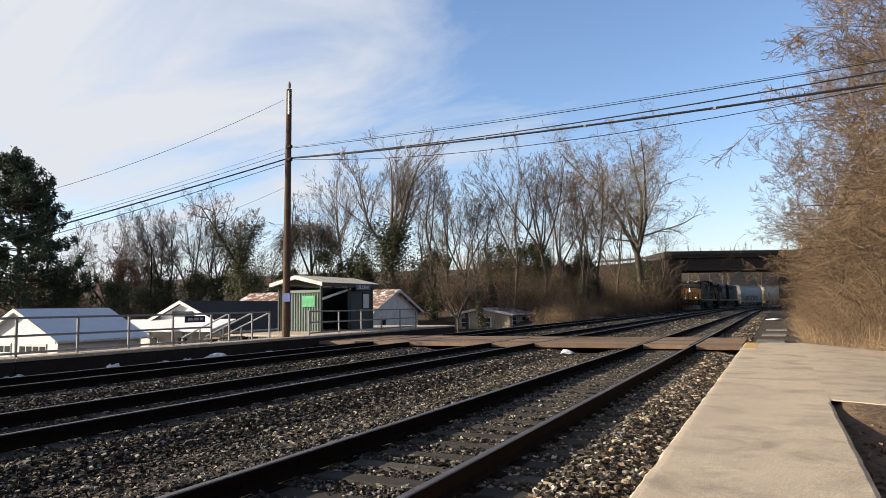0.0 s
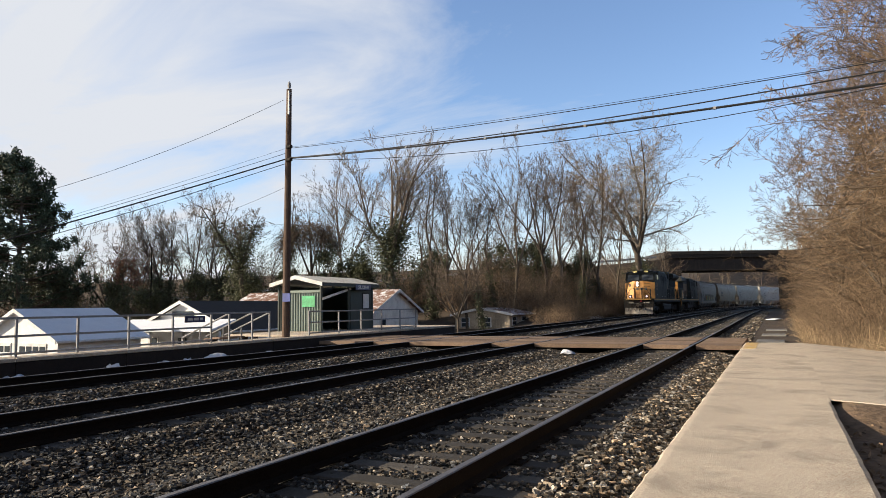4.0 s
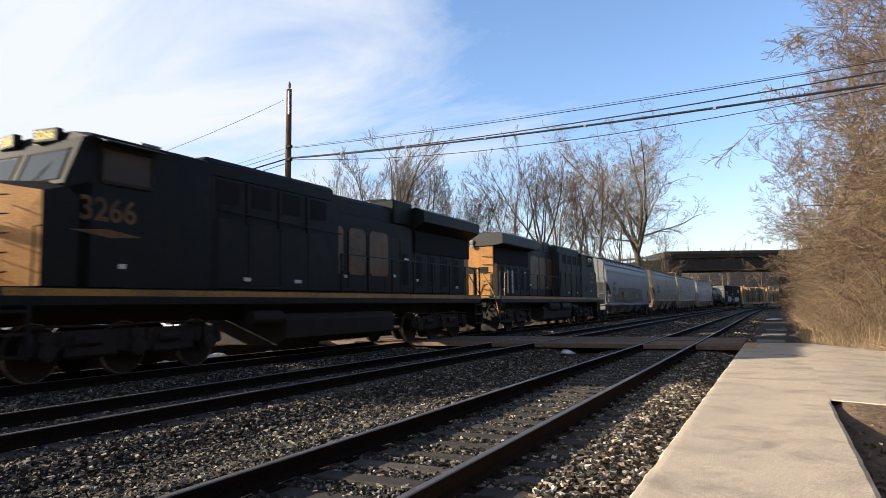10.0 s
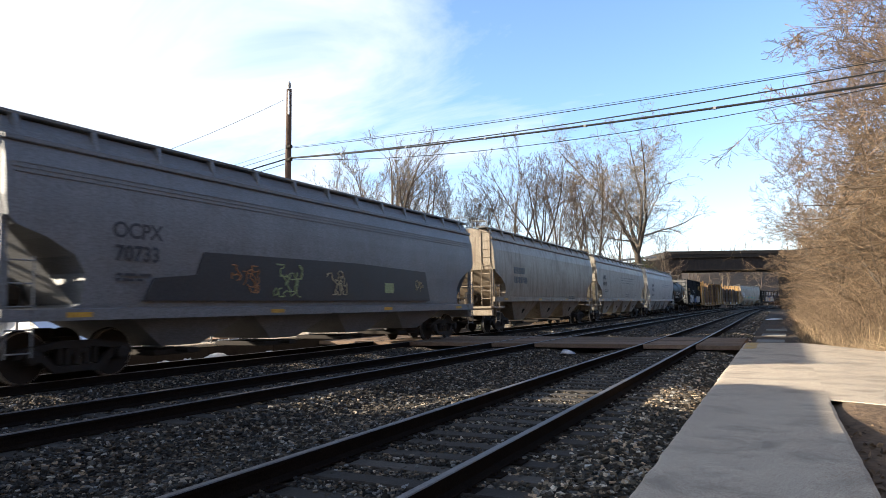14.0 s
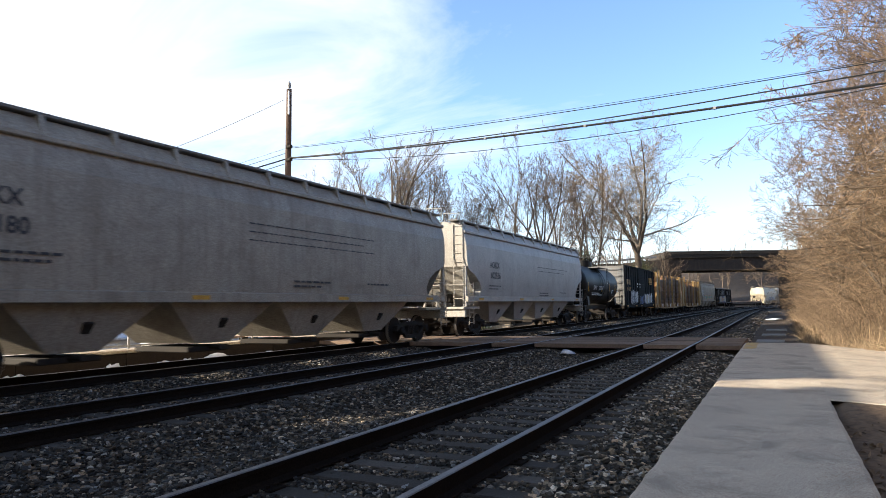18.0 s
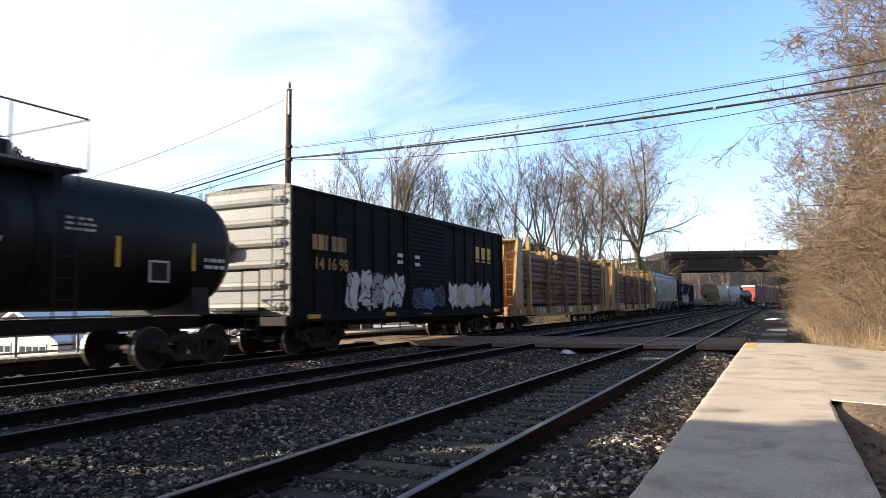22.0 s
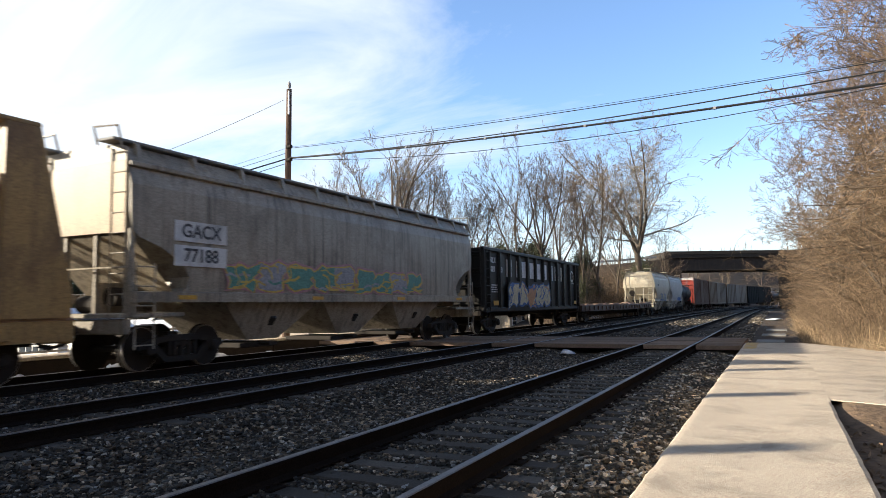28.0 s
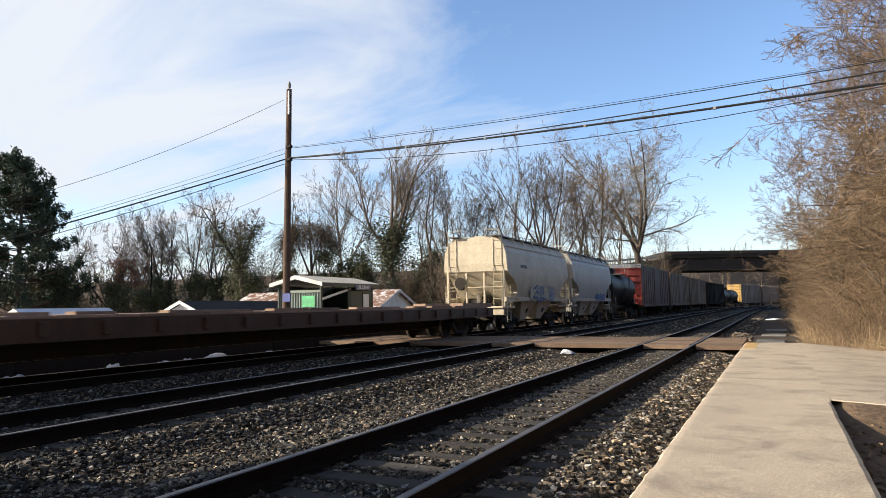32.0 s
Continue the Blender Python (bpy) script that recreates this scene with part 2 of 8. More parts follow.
def raw_mesh(name, verts, faces, mat):
    """A large mesh from number arrays."""
    me = bpy.data.meshes.new(name)
    verts, faces = np.asarray(verts, np.float32), np.asarray(faces, np.int32)
    k = faces.shape[1]
    me.vertices.add(len(verts)); me.vertices.foreach_set("co", verts.ravel())
    me.loops.add(faces.size); me.loops.foreach_set("vertex_index", faces.ravel())
    me.polygons.add(len(faces)); me.polygons.foreach_set("loop_start", np.arange(0, faces.size, k, dtype=np.int32))
    for m in mat if isinstance(mat, (list, tuple)) else [mat]: me.materials.append(m)
    me.update(calc_edges=True)
    me.validate()
    return me


def lettering(text, size, mat, parent, at, name="lettering", label="", squeeze=1.0, spacing=1.0):
    """Flat letters of the built-in font as one mesh, centred."""
    cu = bpy.data.curves.new(name, "FONT")
    cu.body, cu.size, cu.align_x, cu.align_y, cu.extrude, cu.space_character = text, size, "CENTER", "CENTER", 0.0015, spacing
    cu.offset = size * 0.018                         # heavy stencil strokes
    tmp = new("letter_source", cu)
    bpy.context.view_layer.update()
    me = bpy.data.meshes.new_from_object(tmp.evaluated_get(bpy.context.evaluated_depsgraph_get()))
    bpy.data.objects.remove(tmp)
    bpy.data.curves.remove(cu)
    for v in me.vertices: v.co.x *= squeeze
    me.materials.clear()
    me.materials.append(mat)
    return part(name, me, mat, parent, label, at=at)


# ---- the line's plan: three tracks, straight before the camera, curving off beyond the bridge ----
TRACK_X = (-3.067, -8.043, -12.706)
KNOTS = ((-60, 0.00074), (-40, 0.00074), (20, -0.00019), (60, 0.00013), (100, 0.00044), (140, 0.00375), (180, 0.00354), (240, 0.00331), (420, 0.0031))
_g = np.arange(-60.0, 420.0, 0.5)
_k = np.interp(_g, [k[0] for k in KNOTS], [k[1] for k in KNOTS])
_th = np.concatenate([[0], np.cumsum((_k[1:] + _k[:-1]) / 4)])
_th -= _th[120]
_px = np.concatenate([[0], np.cumsum((np.sin(_th[1:]) + np.sin(_th[:-1])) / 4)])
_py = np.concatenate([[0], np.cumsum((np.cos(_th[1:]) + np.cos(_th[:-1])) / 4)])
_px, _py = _px - _px[120], _py - _py[120]


def line(s, off=0.0, z=0.0):
    """The point at s metres along the line, off metres to the right of the far track, and the heading there."""
    th = np.interp(s, _g, _th)
    return (TRACK_X[2] + np.interp(s, _g, _px) + off * np.cos(th), np.interp(s, _g, _py) - off * np.sin(th), z), th


def on_line(s, off=0.0, z=0.0):
    p, th = line(s, off, z)
    return pose(p[0], p[1], p[2], 0, 0, -math.degrees(th))
# ---- ground ----
def ground_z(x, y):
    """Height of the land: a level railway bed, lower gardens beyond the far platform, rising woods behind."""
    (cx, cy, _), th = line(np.clip(y, -55, 400))
    d = x - cx
    left = np.clip((-d - 4.3) / 7.0, 0, 1)
    left = left * left * (3 - 2 * left)
    fade = np.clip((y - 48) / 25, 0, 1)
    z = -0.32 - 2.6 * left * (1 - fade) + left * fade * 2.5
    far = np.clip((-d - 75) / 120, 0, 1)
    z = z + far * 1.5
    hill = np.clip((x - 9.5 - 0.15 * np.maximum(y, 0)) / 36.0, 0, 1) * np.clip((190 - y) / 60, 0, 1)
    z = z + 27 * hill * hill * (3 - 2 * hill)             # unseen hillside added behind the near platform to block low sky light
    z = z + 13 * np.clip((y - 185) / 70, 0, 1) * np.clip((np.abs(d) - 9) / 20, 0, 1)
    right = np.clip((d - 13.6) / 6.0, 0, 1)
    z = z + right * 1.6 * np.clip((y - 8) / 15, 0, 1)
    return z


def build_ground():
    xs = np.concatenate([np.linspace(-3000, -260, 14), np.linspace(-230, -30, 60), np.linspace(-28, 20, 70), np.linspace(22, 120, 40), np.linspace(150, 3000, 14)])
    ys = np.concatenate([np.linspace(-3000, -80, 12), np.linspace(-60, 60, 90), np.linspace(62, 260, 80), np.linspace(290, 3000, 14)])
    X, Y = np.meshgrid(xs, ys)
    Z = ground_z(X, Y)
    nx, ny = len(xs), len(ys)
    i = np.arange(nx * ny).reshape(ny, nx)
    faces = np.stack([i[:-1, :-1], i[:-1, 1:], i[1:, 1:], i[1:, :-1]], -1).reshape(-1, 4)
    me = raw_mesh("ground", np.stack([X, Y, Z], -1).reshape(-1, 3), faces, M_LITTER)
    me.shade_smooth()
    tagged(new("ground", me), "bare winter earth and dead grass", "ground", kind="structure")


build_ground()


def strip(name, profile, s0, s1, step, mat, label, category, jitter=0.0):
    """A band along the line with a cross profile of (offset, z)."""
    ss = np.arange(s0, s1 + 0.01, step)
    rng = np.random.default_rng(3)
    rows = []
    for s in ss:
        for o, z in profile:
            p, _ = line(s, o, z)
            rows.append((p[0], p[1], z + (rng.uniform(-jitter, jitter) if jitter else 0)))
    k, n = len(profile), len(ss)
    i = np.arange(n * k).reshape(n, k)
    faces = np.stack([i[:-1, :-1], i[:-1, 1:], i[1:, 1:], i[1:, :-1]], -1).reshape(-1, 4)
    me = raw_mesh(name, rows, faces, mat)
    me.shade_smooth()
    return tagged(new(name, me), label, category, kind="structure")


OFF = [x - TRACK_X[2] for x in TRACK_X]           # offsets of near, middle, far track
bed = []
for o in np.arange(-4.6, 12.3, 0.16):
    near = min(abs(o - t) for t in OFF)
    z = -0.20 if near < 1.5 else -0.20 - 0.13 * min(1, (near - 1.5) / 0.6)
    if o < -3.6: z -= (-3.6 - o) * 0.25
    bed.append((float(o), z))
strip("ballast", bed, -40, 330, 0.5, M_BALLAST, "grey crushed stone ballast between the tracks", "ballast", 0.012)


def rail_geo(s0, s1, off):
    sec = [(-0.07, -0.17), (0.07, -0.17), (0.07, -0.158), (0.012, -0.13), (0.012, -0.045), (0.036, -0.036), (0.036, -0.008), (0.028, 0.0), (-0.028, 0.0), (-0.036, -0.008), (-0.036, -0.036), (-0.012, -0.045), (-0.012, -0.13), (-0.07, -0.158)]
    g = Geo()
    ss = list(np.arange(s0, 60, 5.0)) + list(np.arange(60, s1 + 1, 4.0))
    rings = []
    for s in ss:
        rings.append([line(s, off + u, w)[0] for u, w in sec])
    k = len(sec)
    o = 0
    pts = [p for r in rings for p in r]
    for j in range(len(rings) - 1):
        for i in range(k):
            g.f.append((j * k + i, j * k + (i + 1) % k, (j + 1) * k + (i + 1) % k, (j + 1) * k + i))
            g.mi.append(1 if 6 <= i <= 8 else 0)
    g.v = [tuple(map(float, p)) for p in pts]
    return g


SLEEPER = Geo().box((0, 0, -0.255), (2.55, 0.23, 0.17), ch=0.012).mesh("sleeper", M_SLEEPER)
PLATE = Geo()
for sx in (-0.7525, 0.7525):
    PLATE.box((sx, 0, -0.172), (0.36, 0.19, 0.02), ch=0.004)
    for dx, dy in ((-0.11, 0.05), (0.11, -0.05), (-0.11, -0.05), (0.11, 0.05)): PLATE.box((sx + dx, dy, -0.155), (0.03, 0.03, 0.03), ch=0.004)
PLATE = PLATE.mesh("tie_plate", M_RAIL)


SLEEPERS_AT = []                                  # where the sleepers of each track lie along the line


def build_tracks():
    rng = random.Random(5)
    for n, off in enumerate(OFF):
        tr = thing("railway_track", ["rust-brown steel rails on weathered timber sleepers beside the platform", "dark steel rails on timber sleepers, middle line", "dark steel rails on timber sleepers, line the train runs on"][n], "track", group="tracks", kind="structure")
        for dx in (-0.7525, 0.7525): part("rail", rail_geo(-40, 320, off + dx), [M_RAIL, M_RAILTOP], tr)
        s = -12.0
        SLEEPERS_AT.append([])
        rest = Geo()
        while s < 150:
            s += 0.53 + rng.uniform(-0.02, 0.02)
            SLEEPERS_AT[-1].append(s)
            m = on_line(s, off + rng.uniform(-0.06, 0.06), rng.uniform(-0.018, 0.004)) @ pose(0, 0, 0, 0, 0, rng.uniform(-1.2, 1.2))
            if s < (50 if n == 0 else 38) and s > (-2 if n == 0 else 4):
                part("sleeper", SLEEPER, M_SLEEPER, tr, at=m)
                if n == 0 and s < 24: part("tie_plate", PLATE, M_RAIL, tr, at=on_line(s, off))
            else:
                rest.add([m @ Vector(p) for p in ((-1.27, -0.11, -0.17), (1.27, -0.11, -0.17), (1.27, 0.11, -0.17), (-1.27, 0.11, -0.17))], [(0, 1, 2, 3)])
        tagged(part("sleepers_far", rest, M_SLEEPER, tr), kind="stuff")


build_tracks()


# ---- near platform, path, crossing ----
def path_z(e):
    """Height of the path at e metres from the platform's edge: it falls away from the line."""
    return 0.1895 - 0.062 * max(0.0, e - 0.1) * (1 - math.exp(-max(0.0, e) / 0.8))


def build_near_platform():
    pf = thing("platform_near", "low sunlit station platform with a worn pale edge", "platform", kind="structure")
    rng = random.Random(14)
    ys = [-6.0, -1.6, 2.5, 6.1, 9.05, 13.0, 16.6, 19.6]
    for a, b in zip(ys, ys[1:]):
        # a slab whose long edges are crumbled and a little wavy
        n = max(4, int((b - a) / 0.12))
        rings = []
        for i in range(n + 1):
            y = a + 0.001 + (b - a - 0.002) * i / n
            l = -0.815 + 0.006 * noise.noise((0, y * 1.7, 1)) + rng.uniform(-0.004, 0.004)
            r = 0.462 + ((0.007 * noise.noise((5, y * 1.3, 2)) + rng.uniform(-0.004, 0.004)) if y < 8.4 else 0.0)
            rings.append([(l + 0.01, y, -0.27), (l, y, 0.15 + rng.uniform(-0.01, 0.01)), (l + 0.03, y, 0.183), (l + 0.08, y, 0.19), (r - 0.03, y, 0.19), (r, y, 0.18 if y < 8.4 else 0.19), (r + 0.01, y, -0.27)])
        part("slab", Geo().loft(rings), M_CONC, pf)
    part("edge_line", Geo().box((-0.62, 18.3, 0.1925), (0.28, 2.4, 0.004)), M_YELLOW, pf, "worn yellow edge paint")
    # a path that joins in a rounded corner and falls away from the line
    ap = Geo()
    nx, ny = 26, 22
    pts = []
    for j in range(ny + 1):
        for i in range(nx + 1):
            u, v = (i / nx) ** 1.5, j / ny
            x = 0.463 + u * 9.0
            e = x - 0.463
            y0 = 8.62 - 0.22 * (1 - math.exp(-e / 0.35)) - 0.02 * e
            y1 = 19.6 - 1.15 * e + 0.06 * e * e
            y = y0 + (y1 - y0) * v
            z = path_z(e) + 0.004 * math.sin(2.1 * x + 1.3 * y) * min(1, e)
            if j == 0: y, z = y0, z - 0.015
            elif j == 1: y, z = y0 + rng.uniform(0.0, 0.03), z - 0.004
            pts.append((x, y, z))
    fs = [(j * (nx + 1) + i, j * (nx + 1) + i + 1, (j + 1) * (nx + 1) + i + 1, (j + 1) * (nx + 1) + i) for j in range(ny) for i in range(nx)]
    ap.add(pts, fs)
    tagged(part("path", ap, M_CONC, None, smooth=False), "weathered tan-grey footpath joining the platform", "path", kind="structure")
    # earth bank beside the platform
    b = Geo()
    pts = []
    for j in range(58):
        for i in range(36):
            x, y = 0.44 + i * 0.17, -6 + j * 0.26
            z = 0.05 + 0.035 * noise.noise((x * 2, y * 2, 3)) + 0.018 * noise.noise((x * 8, y * 8, 5)) - 0.035 * max(0, x - 0.9)
            if y > 7.3 and x > 0.47:                          # the earth rises to the path's edge
                k = min(1, (y - 7.3) / 0.85) * min(1, (x - 0.44) / 0.17)
                z += (path_z(x - 0.463) - 0.012 - z) * k
            pts.append((x, y, z))
    b.add(pts, [(j * 36 + i, j * 36 + i + 1, (j + 1) * 36 + i + 1, (j + 1) * 36 + i) for j in range(57) for i in range(35)])
    tagged(part("verge", b, M_EARTH, None, smooth=True), "bare brown earth verge with dead leaves", "ground", kind="structure")


build_near_platform()


def build_crossing():
    cr = thing("level_crossing", "weathered timber plank foot crossing over the tracks", "crossing", kind="structure")
    rng = random.Random(9)
    edges = [(-16.0, OFF[2] - 0.83), (OFF[2] - 0.68, OFF[2] + 0.68), (OFF[2] + 0.83, OFF[1] - 0.83), (OFF[1] - 0.68, OFF[1] + 0.68), (OFF[1] + 0.83, OFF[0] - 0.83), (OFF[0] - 0.68, OFF[0] + 0.68), (OFF[0] + 0.83, 11.75)]
    edges[0] = (-3.1, OFF[2] - 0.83)
    for a, b in edges:
        y = 21.55
        while y < 26.4:
            w = 0.27
            x0, x1 = TRACK_X[2] + a, TRACK_X[2] + b
            g = Geo().box(((x0 + x1) / 2, y + w / 2, -0.07 + rng.uniform(-0.008, 0.004)), (x1 - x0 - 0.02, w - 0.014, 0.13), ch=0.008)
            part("plank", g, M_PLANK, cr)
            y += w


build_crossing()


M_EDGE = material("creosoted_timber", (0.03, 0.021, 0.016), (0.016, 0.012, 0.01), scale=4, fine=40, rough=0.9, bump=0.5, rand=0.3)


def build_far_platform():
    pf = thing("platform_far", "low concrete station platform across the tracks", "platform", kind="structure")
    y = -14.0
    while y < 33:
        deep = 19 < y < 32
        w = 4.9 if deep else 0.85
        part("slab", Geo().box((-15.85 - w / 2, y + 1.5, 0.155), (w, 2.985, 0.09), ch=0.012), M_CONC, pf)
        part("edge_timber", Geo().box((-15.93, y + 1.5, -0.12), (0.1, 2.98, 0.45), ch=0.01), M_EDGE, pf, "dark creosoted edge timber")
        if deep:
            for py in (0.4, 2.5): part("support", Geo().box((-20.3, y + py, -1.4), (0.25, 0.25, 3.0)), M_SLEEPER, pf)
        y += 3.0


build_far_platform()
# ---- the train ----
# A car's own space: y along the train (towards its tail), x to the platform side, z up from the rail's top.
TRAIN = []
M_TRUCK = material("bogie_steel", (0.02, 0.016, 0.013), (0.03, 0.023, 0.018), scale=3, fine=40, rough=0.85, bump=0.3, dirt=(0.04, 0.03, 0.021), dirt_scale=2.0, dirt_amount=0.5)
M_WHEEL = material("wheel_steel", (0.02, 0.015, 0.012), (0.012, 0.0095, 0.008), scale=5, rough=0.8, metal=0.0, bump=0.2)
M_TREAD = material("wheel_tread", (0.4, 0.39, 0.38), (0.3, 0.28, 0.27), scale=5, rough=0.35, metal=0.9, bump=0.05)
M_BLACK = paint("black_paint", (0.010, 0.010, 0.010), dirt=(0.022, 0.018, 0.014), streak=0.25, rough=0.5, spec=0.2)
M_WHITE = paint("white_stencil", (0.72, 0.72, 0.70), streak=0.3)
M_STENCIL = paint("dark_stencil", (0.05, 0.055, 0.065), streak=0.1)
M_ORANGE = paint("reflective_strip", (0.72, 0.40, 0.05), streak=0.2)
M_GRATE = paint("grating_steel", (0.24, 0.235, 0.22), streak=0.3, rough=0.7)
M_GREY1 = paint("grey_hopper_paint", (0.222, 0.225, 0.232), dirt=(0.13, 0.115, 0.10), streak=0.25, dirt_amount=0.25)
M_GREY2 = paint("rust_streaked_paint", (0.34, 0.285, 0.215), dirt=(0.10, 0.055, 0.028), streak=0.85, dirt_amount=0.4)
M_GREY3 = paint("pale_hopper_paint", (0.40, 0.36, 0.295), dirt=(0.17, 0.135, 0.10), streak=0.5, dirt_amount=0.35)
M_GREY4 = paint("light_hopper_paint", (0.50, 0.475, 0.43), dirt=(0.24, 0.205, 0.17), streak=0.35, dirt_amount=0.3)
M_CREAM = paint("cream_hopper_paint", (0.37, 0.32, 0.245), dirt=(0.075, 0.062, 0.05), streak=0.9, dirt_amount=0.45)
M_CREAMW = paint("cream_white_paint", (0.60, 0.53, 0.40), dirt=(0.34, 0.27, 0.19), streak=0.35, dirt_amount=0.35)
# cream end tinted tan for the warm sun falling on it, plus rust
M_ENDTAN = paint("sunlit_end_tint", (0.36, 0.25, 0.135), dirt=(0.17, 0.085, 0.035), streak=0.5, dirt_amount=0.5)
M_PATCH = paint("fresh_dark_patch", (0.042, 0.042, 0.043), streak=0.15)
M_BLUE = paint("dark_blue_paint", (0.011, 0.0145, 0.0155), dirt=(0.022, 0.019, 0.015), streak=0.4, rough=0.55, spec=0.16, dirt_amount=0.6)
M_BLUE2 = paint("faded_blue_paint", (0.034, 0.041, 0.041), dirt=(0.06, 0.055, 0.046), streak=0.5, rough=0.6, spec=0.16, dirt_amount=0.75)
M_NOSE = paint("yellow_nose_paint", (0.74, 0.36, 0.105), dirt=(0.35, 0.17, 0.05), streak=0.3, dirt_amount=0.3, rough=0.45)
M_NOSE2 = paint("dirty_yellow_paint", (0.46, 0.22, 0.055), dirt=(0.2, 0.10, 0.03), streak=0.45, dirt_amount=0.5, rough=0.5)
M_STRIPE = paint("yellow_stripe", (0.42, 0.23, 0.05), dirt=(0.12, 0.08, 0.04), streak=0.4, dirt_amount=0.6)
M_FADED = paint("faded_yellow_letters", (0.17, 0.085, 0.025), dirt=(0.03, 0.024, 0.018), streak=0.6, dirt_amount=0.8)
M_GREYROOF = paint("grey_radiator_paint", (0.36, 0.37, 0.36), streak=0.4)
M_WING = paint("weathered_radiator_paint", (0.045, 0.047, 0.044), dirt=(0.05, 0.045, 0.038), streak=0.5, rough=0.6, dirt_amount=0.6)
M_PLOW = paint("worn_grey_steel", (0.29, 0.26, 0.22), dirt=(0.12, 0.08, 0.05), streak=0.5, dirt_amount=0.6)
M_BOXBLUE = paint("boxcar_dark_paint", (0.010, 0.0115, 0.0125), dirt=(0.02, 0.017, 0.014), streak=0.3, spec=0.1, rough=0.75)
M_BOXEND = paint("boxcar_end_paint", (0.22, 0.225, 0.22), dirt=(0.2, 0.15, 0.11), streak=0.5)
M_YEL = paint("yellow_flatcar_paint", (0.40, 0.25, 0.09), dirt=(0.13, 0.07, 0.04), streak=0.6, dirt_amount=0.7)
M_RED = paint("red_boxcar_paint", (0.34, 0.055, 0.04), dirt=(0.10, 0.04, 0.03), streak=0.4)
M_MAROON = paint("maroon_boxcar_paint", (0.085, 0.035, 0.03), dirt=(0.05, 0.03, 0.025), streak=0.4)
M_TAN = paint("brown_boxcar_paint", (0.15, 0.10, 0.07), dirt=(0.07, 0.05, 0.04), streak=0.5)
M_BUFF = paint("buff_boxcar_paint", (0.55, 0.36, 0.12), dirt=(0.2, 0.13, 0.07), streak=0.4)
M_RUST = paint("rusty_flatcar_paint", (0.068, 0.036, 0.025), dirt=(0.03, 0.02, 0.016), streak=0.6, dirt_amount=0.7)
M_DECK = material("deck_timber", (0.33, 0.23, 0.17), (0.2, 0.14, 0.10), scale=4, fine=40, rough=0.9, bump=0.5, rand=0.3)
M_LOG = material("pole_wood", (0.24, 0.175, 0.12), (0.15, 0.105, 0.072), scale=3, fine=30, rough=0.9, bump=0.5, rand=0.3, dirt=(0.10, 0.075, 0.06), dirt_scale=1.2, dirt_amount=0.5)
M_STAKE = material("stake_timber", (0.13, 0.085, 0.052), (0.06, 0.042, 0.03), scale=3, fine=40, rough=0.9, bump=0.4, rand=0.3, dirt=(0.3, 0.19, 0.08), dirt_scale=1.4, dirt_amount=0.6)
M_LOGEND = material("pole_end", (0.45, 0.28, 0.14), (0.3, 0.18, 0.09), scale=12, rough=0.9, bump=0.4)
M_STRAP = material("load_strap", (0.34, 0.15, 0.09), scale=20, rough=0.7, bump=0.1)
M_CABGLASS = glass("cab_glass")
# near-black for flat plates that stand in for the shade inside openings
M_DARK = material("opening_shade", (0.008, 0.008, 0.009), scale=10, rough=0.9, bump=0.2)
M_EMBLEM = paint("worn_blue_emblem", (0.15, 0.14, 0.12), streak=0.5)
M_HOSE = material("rubber_hose", (0.02, 0.02, 0.02), scale=20, rough=0.7, bump=0.2)
M_LAMP = glow("headlight_glow", (1.0, 0.88, 0.72), 3.0)
M_DITCH = glow("ditch_light_glow", (1.0, 0.72, 0.62), 1.2)
M_BOARD = glow("number_board_glow", (1.0, 0.78, 0.30), 0.75)
M_REDLAMP = paint("red_marker_lens", (0.55, 0.03, 0.05), streak=0.0, rough=0.3)
GRAFFITI = {k: material("spray_" + k, c, tuple(x * 0.75 for x in c), scale=4, fine=20, rough=0.6, bump=0.05) for k, c in
            {"white": (0.62, 0.63, 0.63), "grey": (0.33, 0.33, 0.35), "green": (0.13, 0.30, 0.24), "yellow": (0.62, 0.44, 0.10), "pink": (0.45, 0.24, 0.26), "cream": (0.55, 0.47, 0.30), "orange": (0.50, 0.24, 0.10), "blue": (0.05, 0.11, 0.28), "lime": (0.36, 0.42, 0.20), "black": (0.012, 0.012, 0.014)}.items()}

SIDE = lambda x, y, z: pose(x, y, z, 90, 0, 90)       # a surface facing the platform
OTHER = lambda x, y, z: pose(x, y, z, 90, 0, -90)     # a surface facing away from it


def wheelset_mesh(r=0.457):
    g = Geo()
    g.lathe([(-0.95, 0.07), (-0.6, 0.075), (0, 0.07), (0.6, 0.075), (0.95, 0.07)], (0, 0, 0), "x", 10)
    for s in (-1, 1):
        x = s * 0.735
        g.lathe([(x - s * 0.05, r * 0.3), (x - s * 0.05, r * 0.82), (x - s * 0.05, r + 0.028), (x - s * 0.02, r + 0.025)], (0, 0, 0), "x", 28)
        g.cur = 1
        g.lathe([(x - s * 0.02, r), (x + s * 0.075, r - 0.004)], (0, 0, 0), "x", 28)
        g.cur = 0
        g.lathe([(x + s * 0.077, r * 0.97), (x + s * 0.06, r * 0.8), (x + s * 0.035, r * 0.62), (x + s * 0.06, r * 0.33), (x + s * 0.10, r * 0.28), (x + s * 0.12, 0.05)], (0, 0, 0), "x", 28)
    return g.mesh("wheelset", [M_WHEEL, M_TREAD], smooth=False)


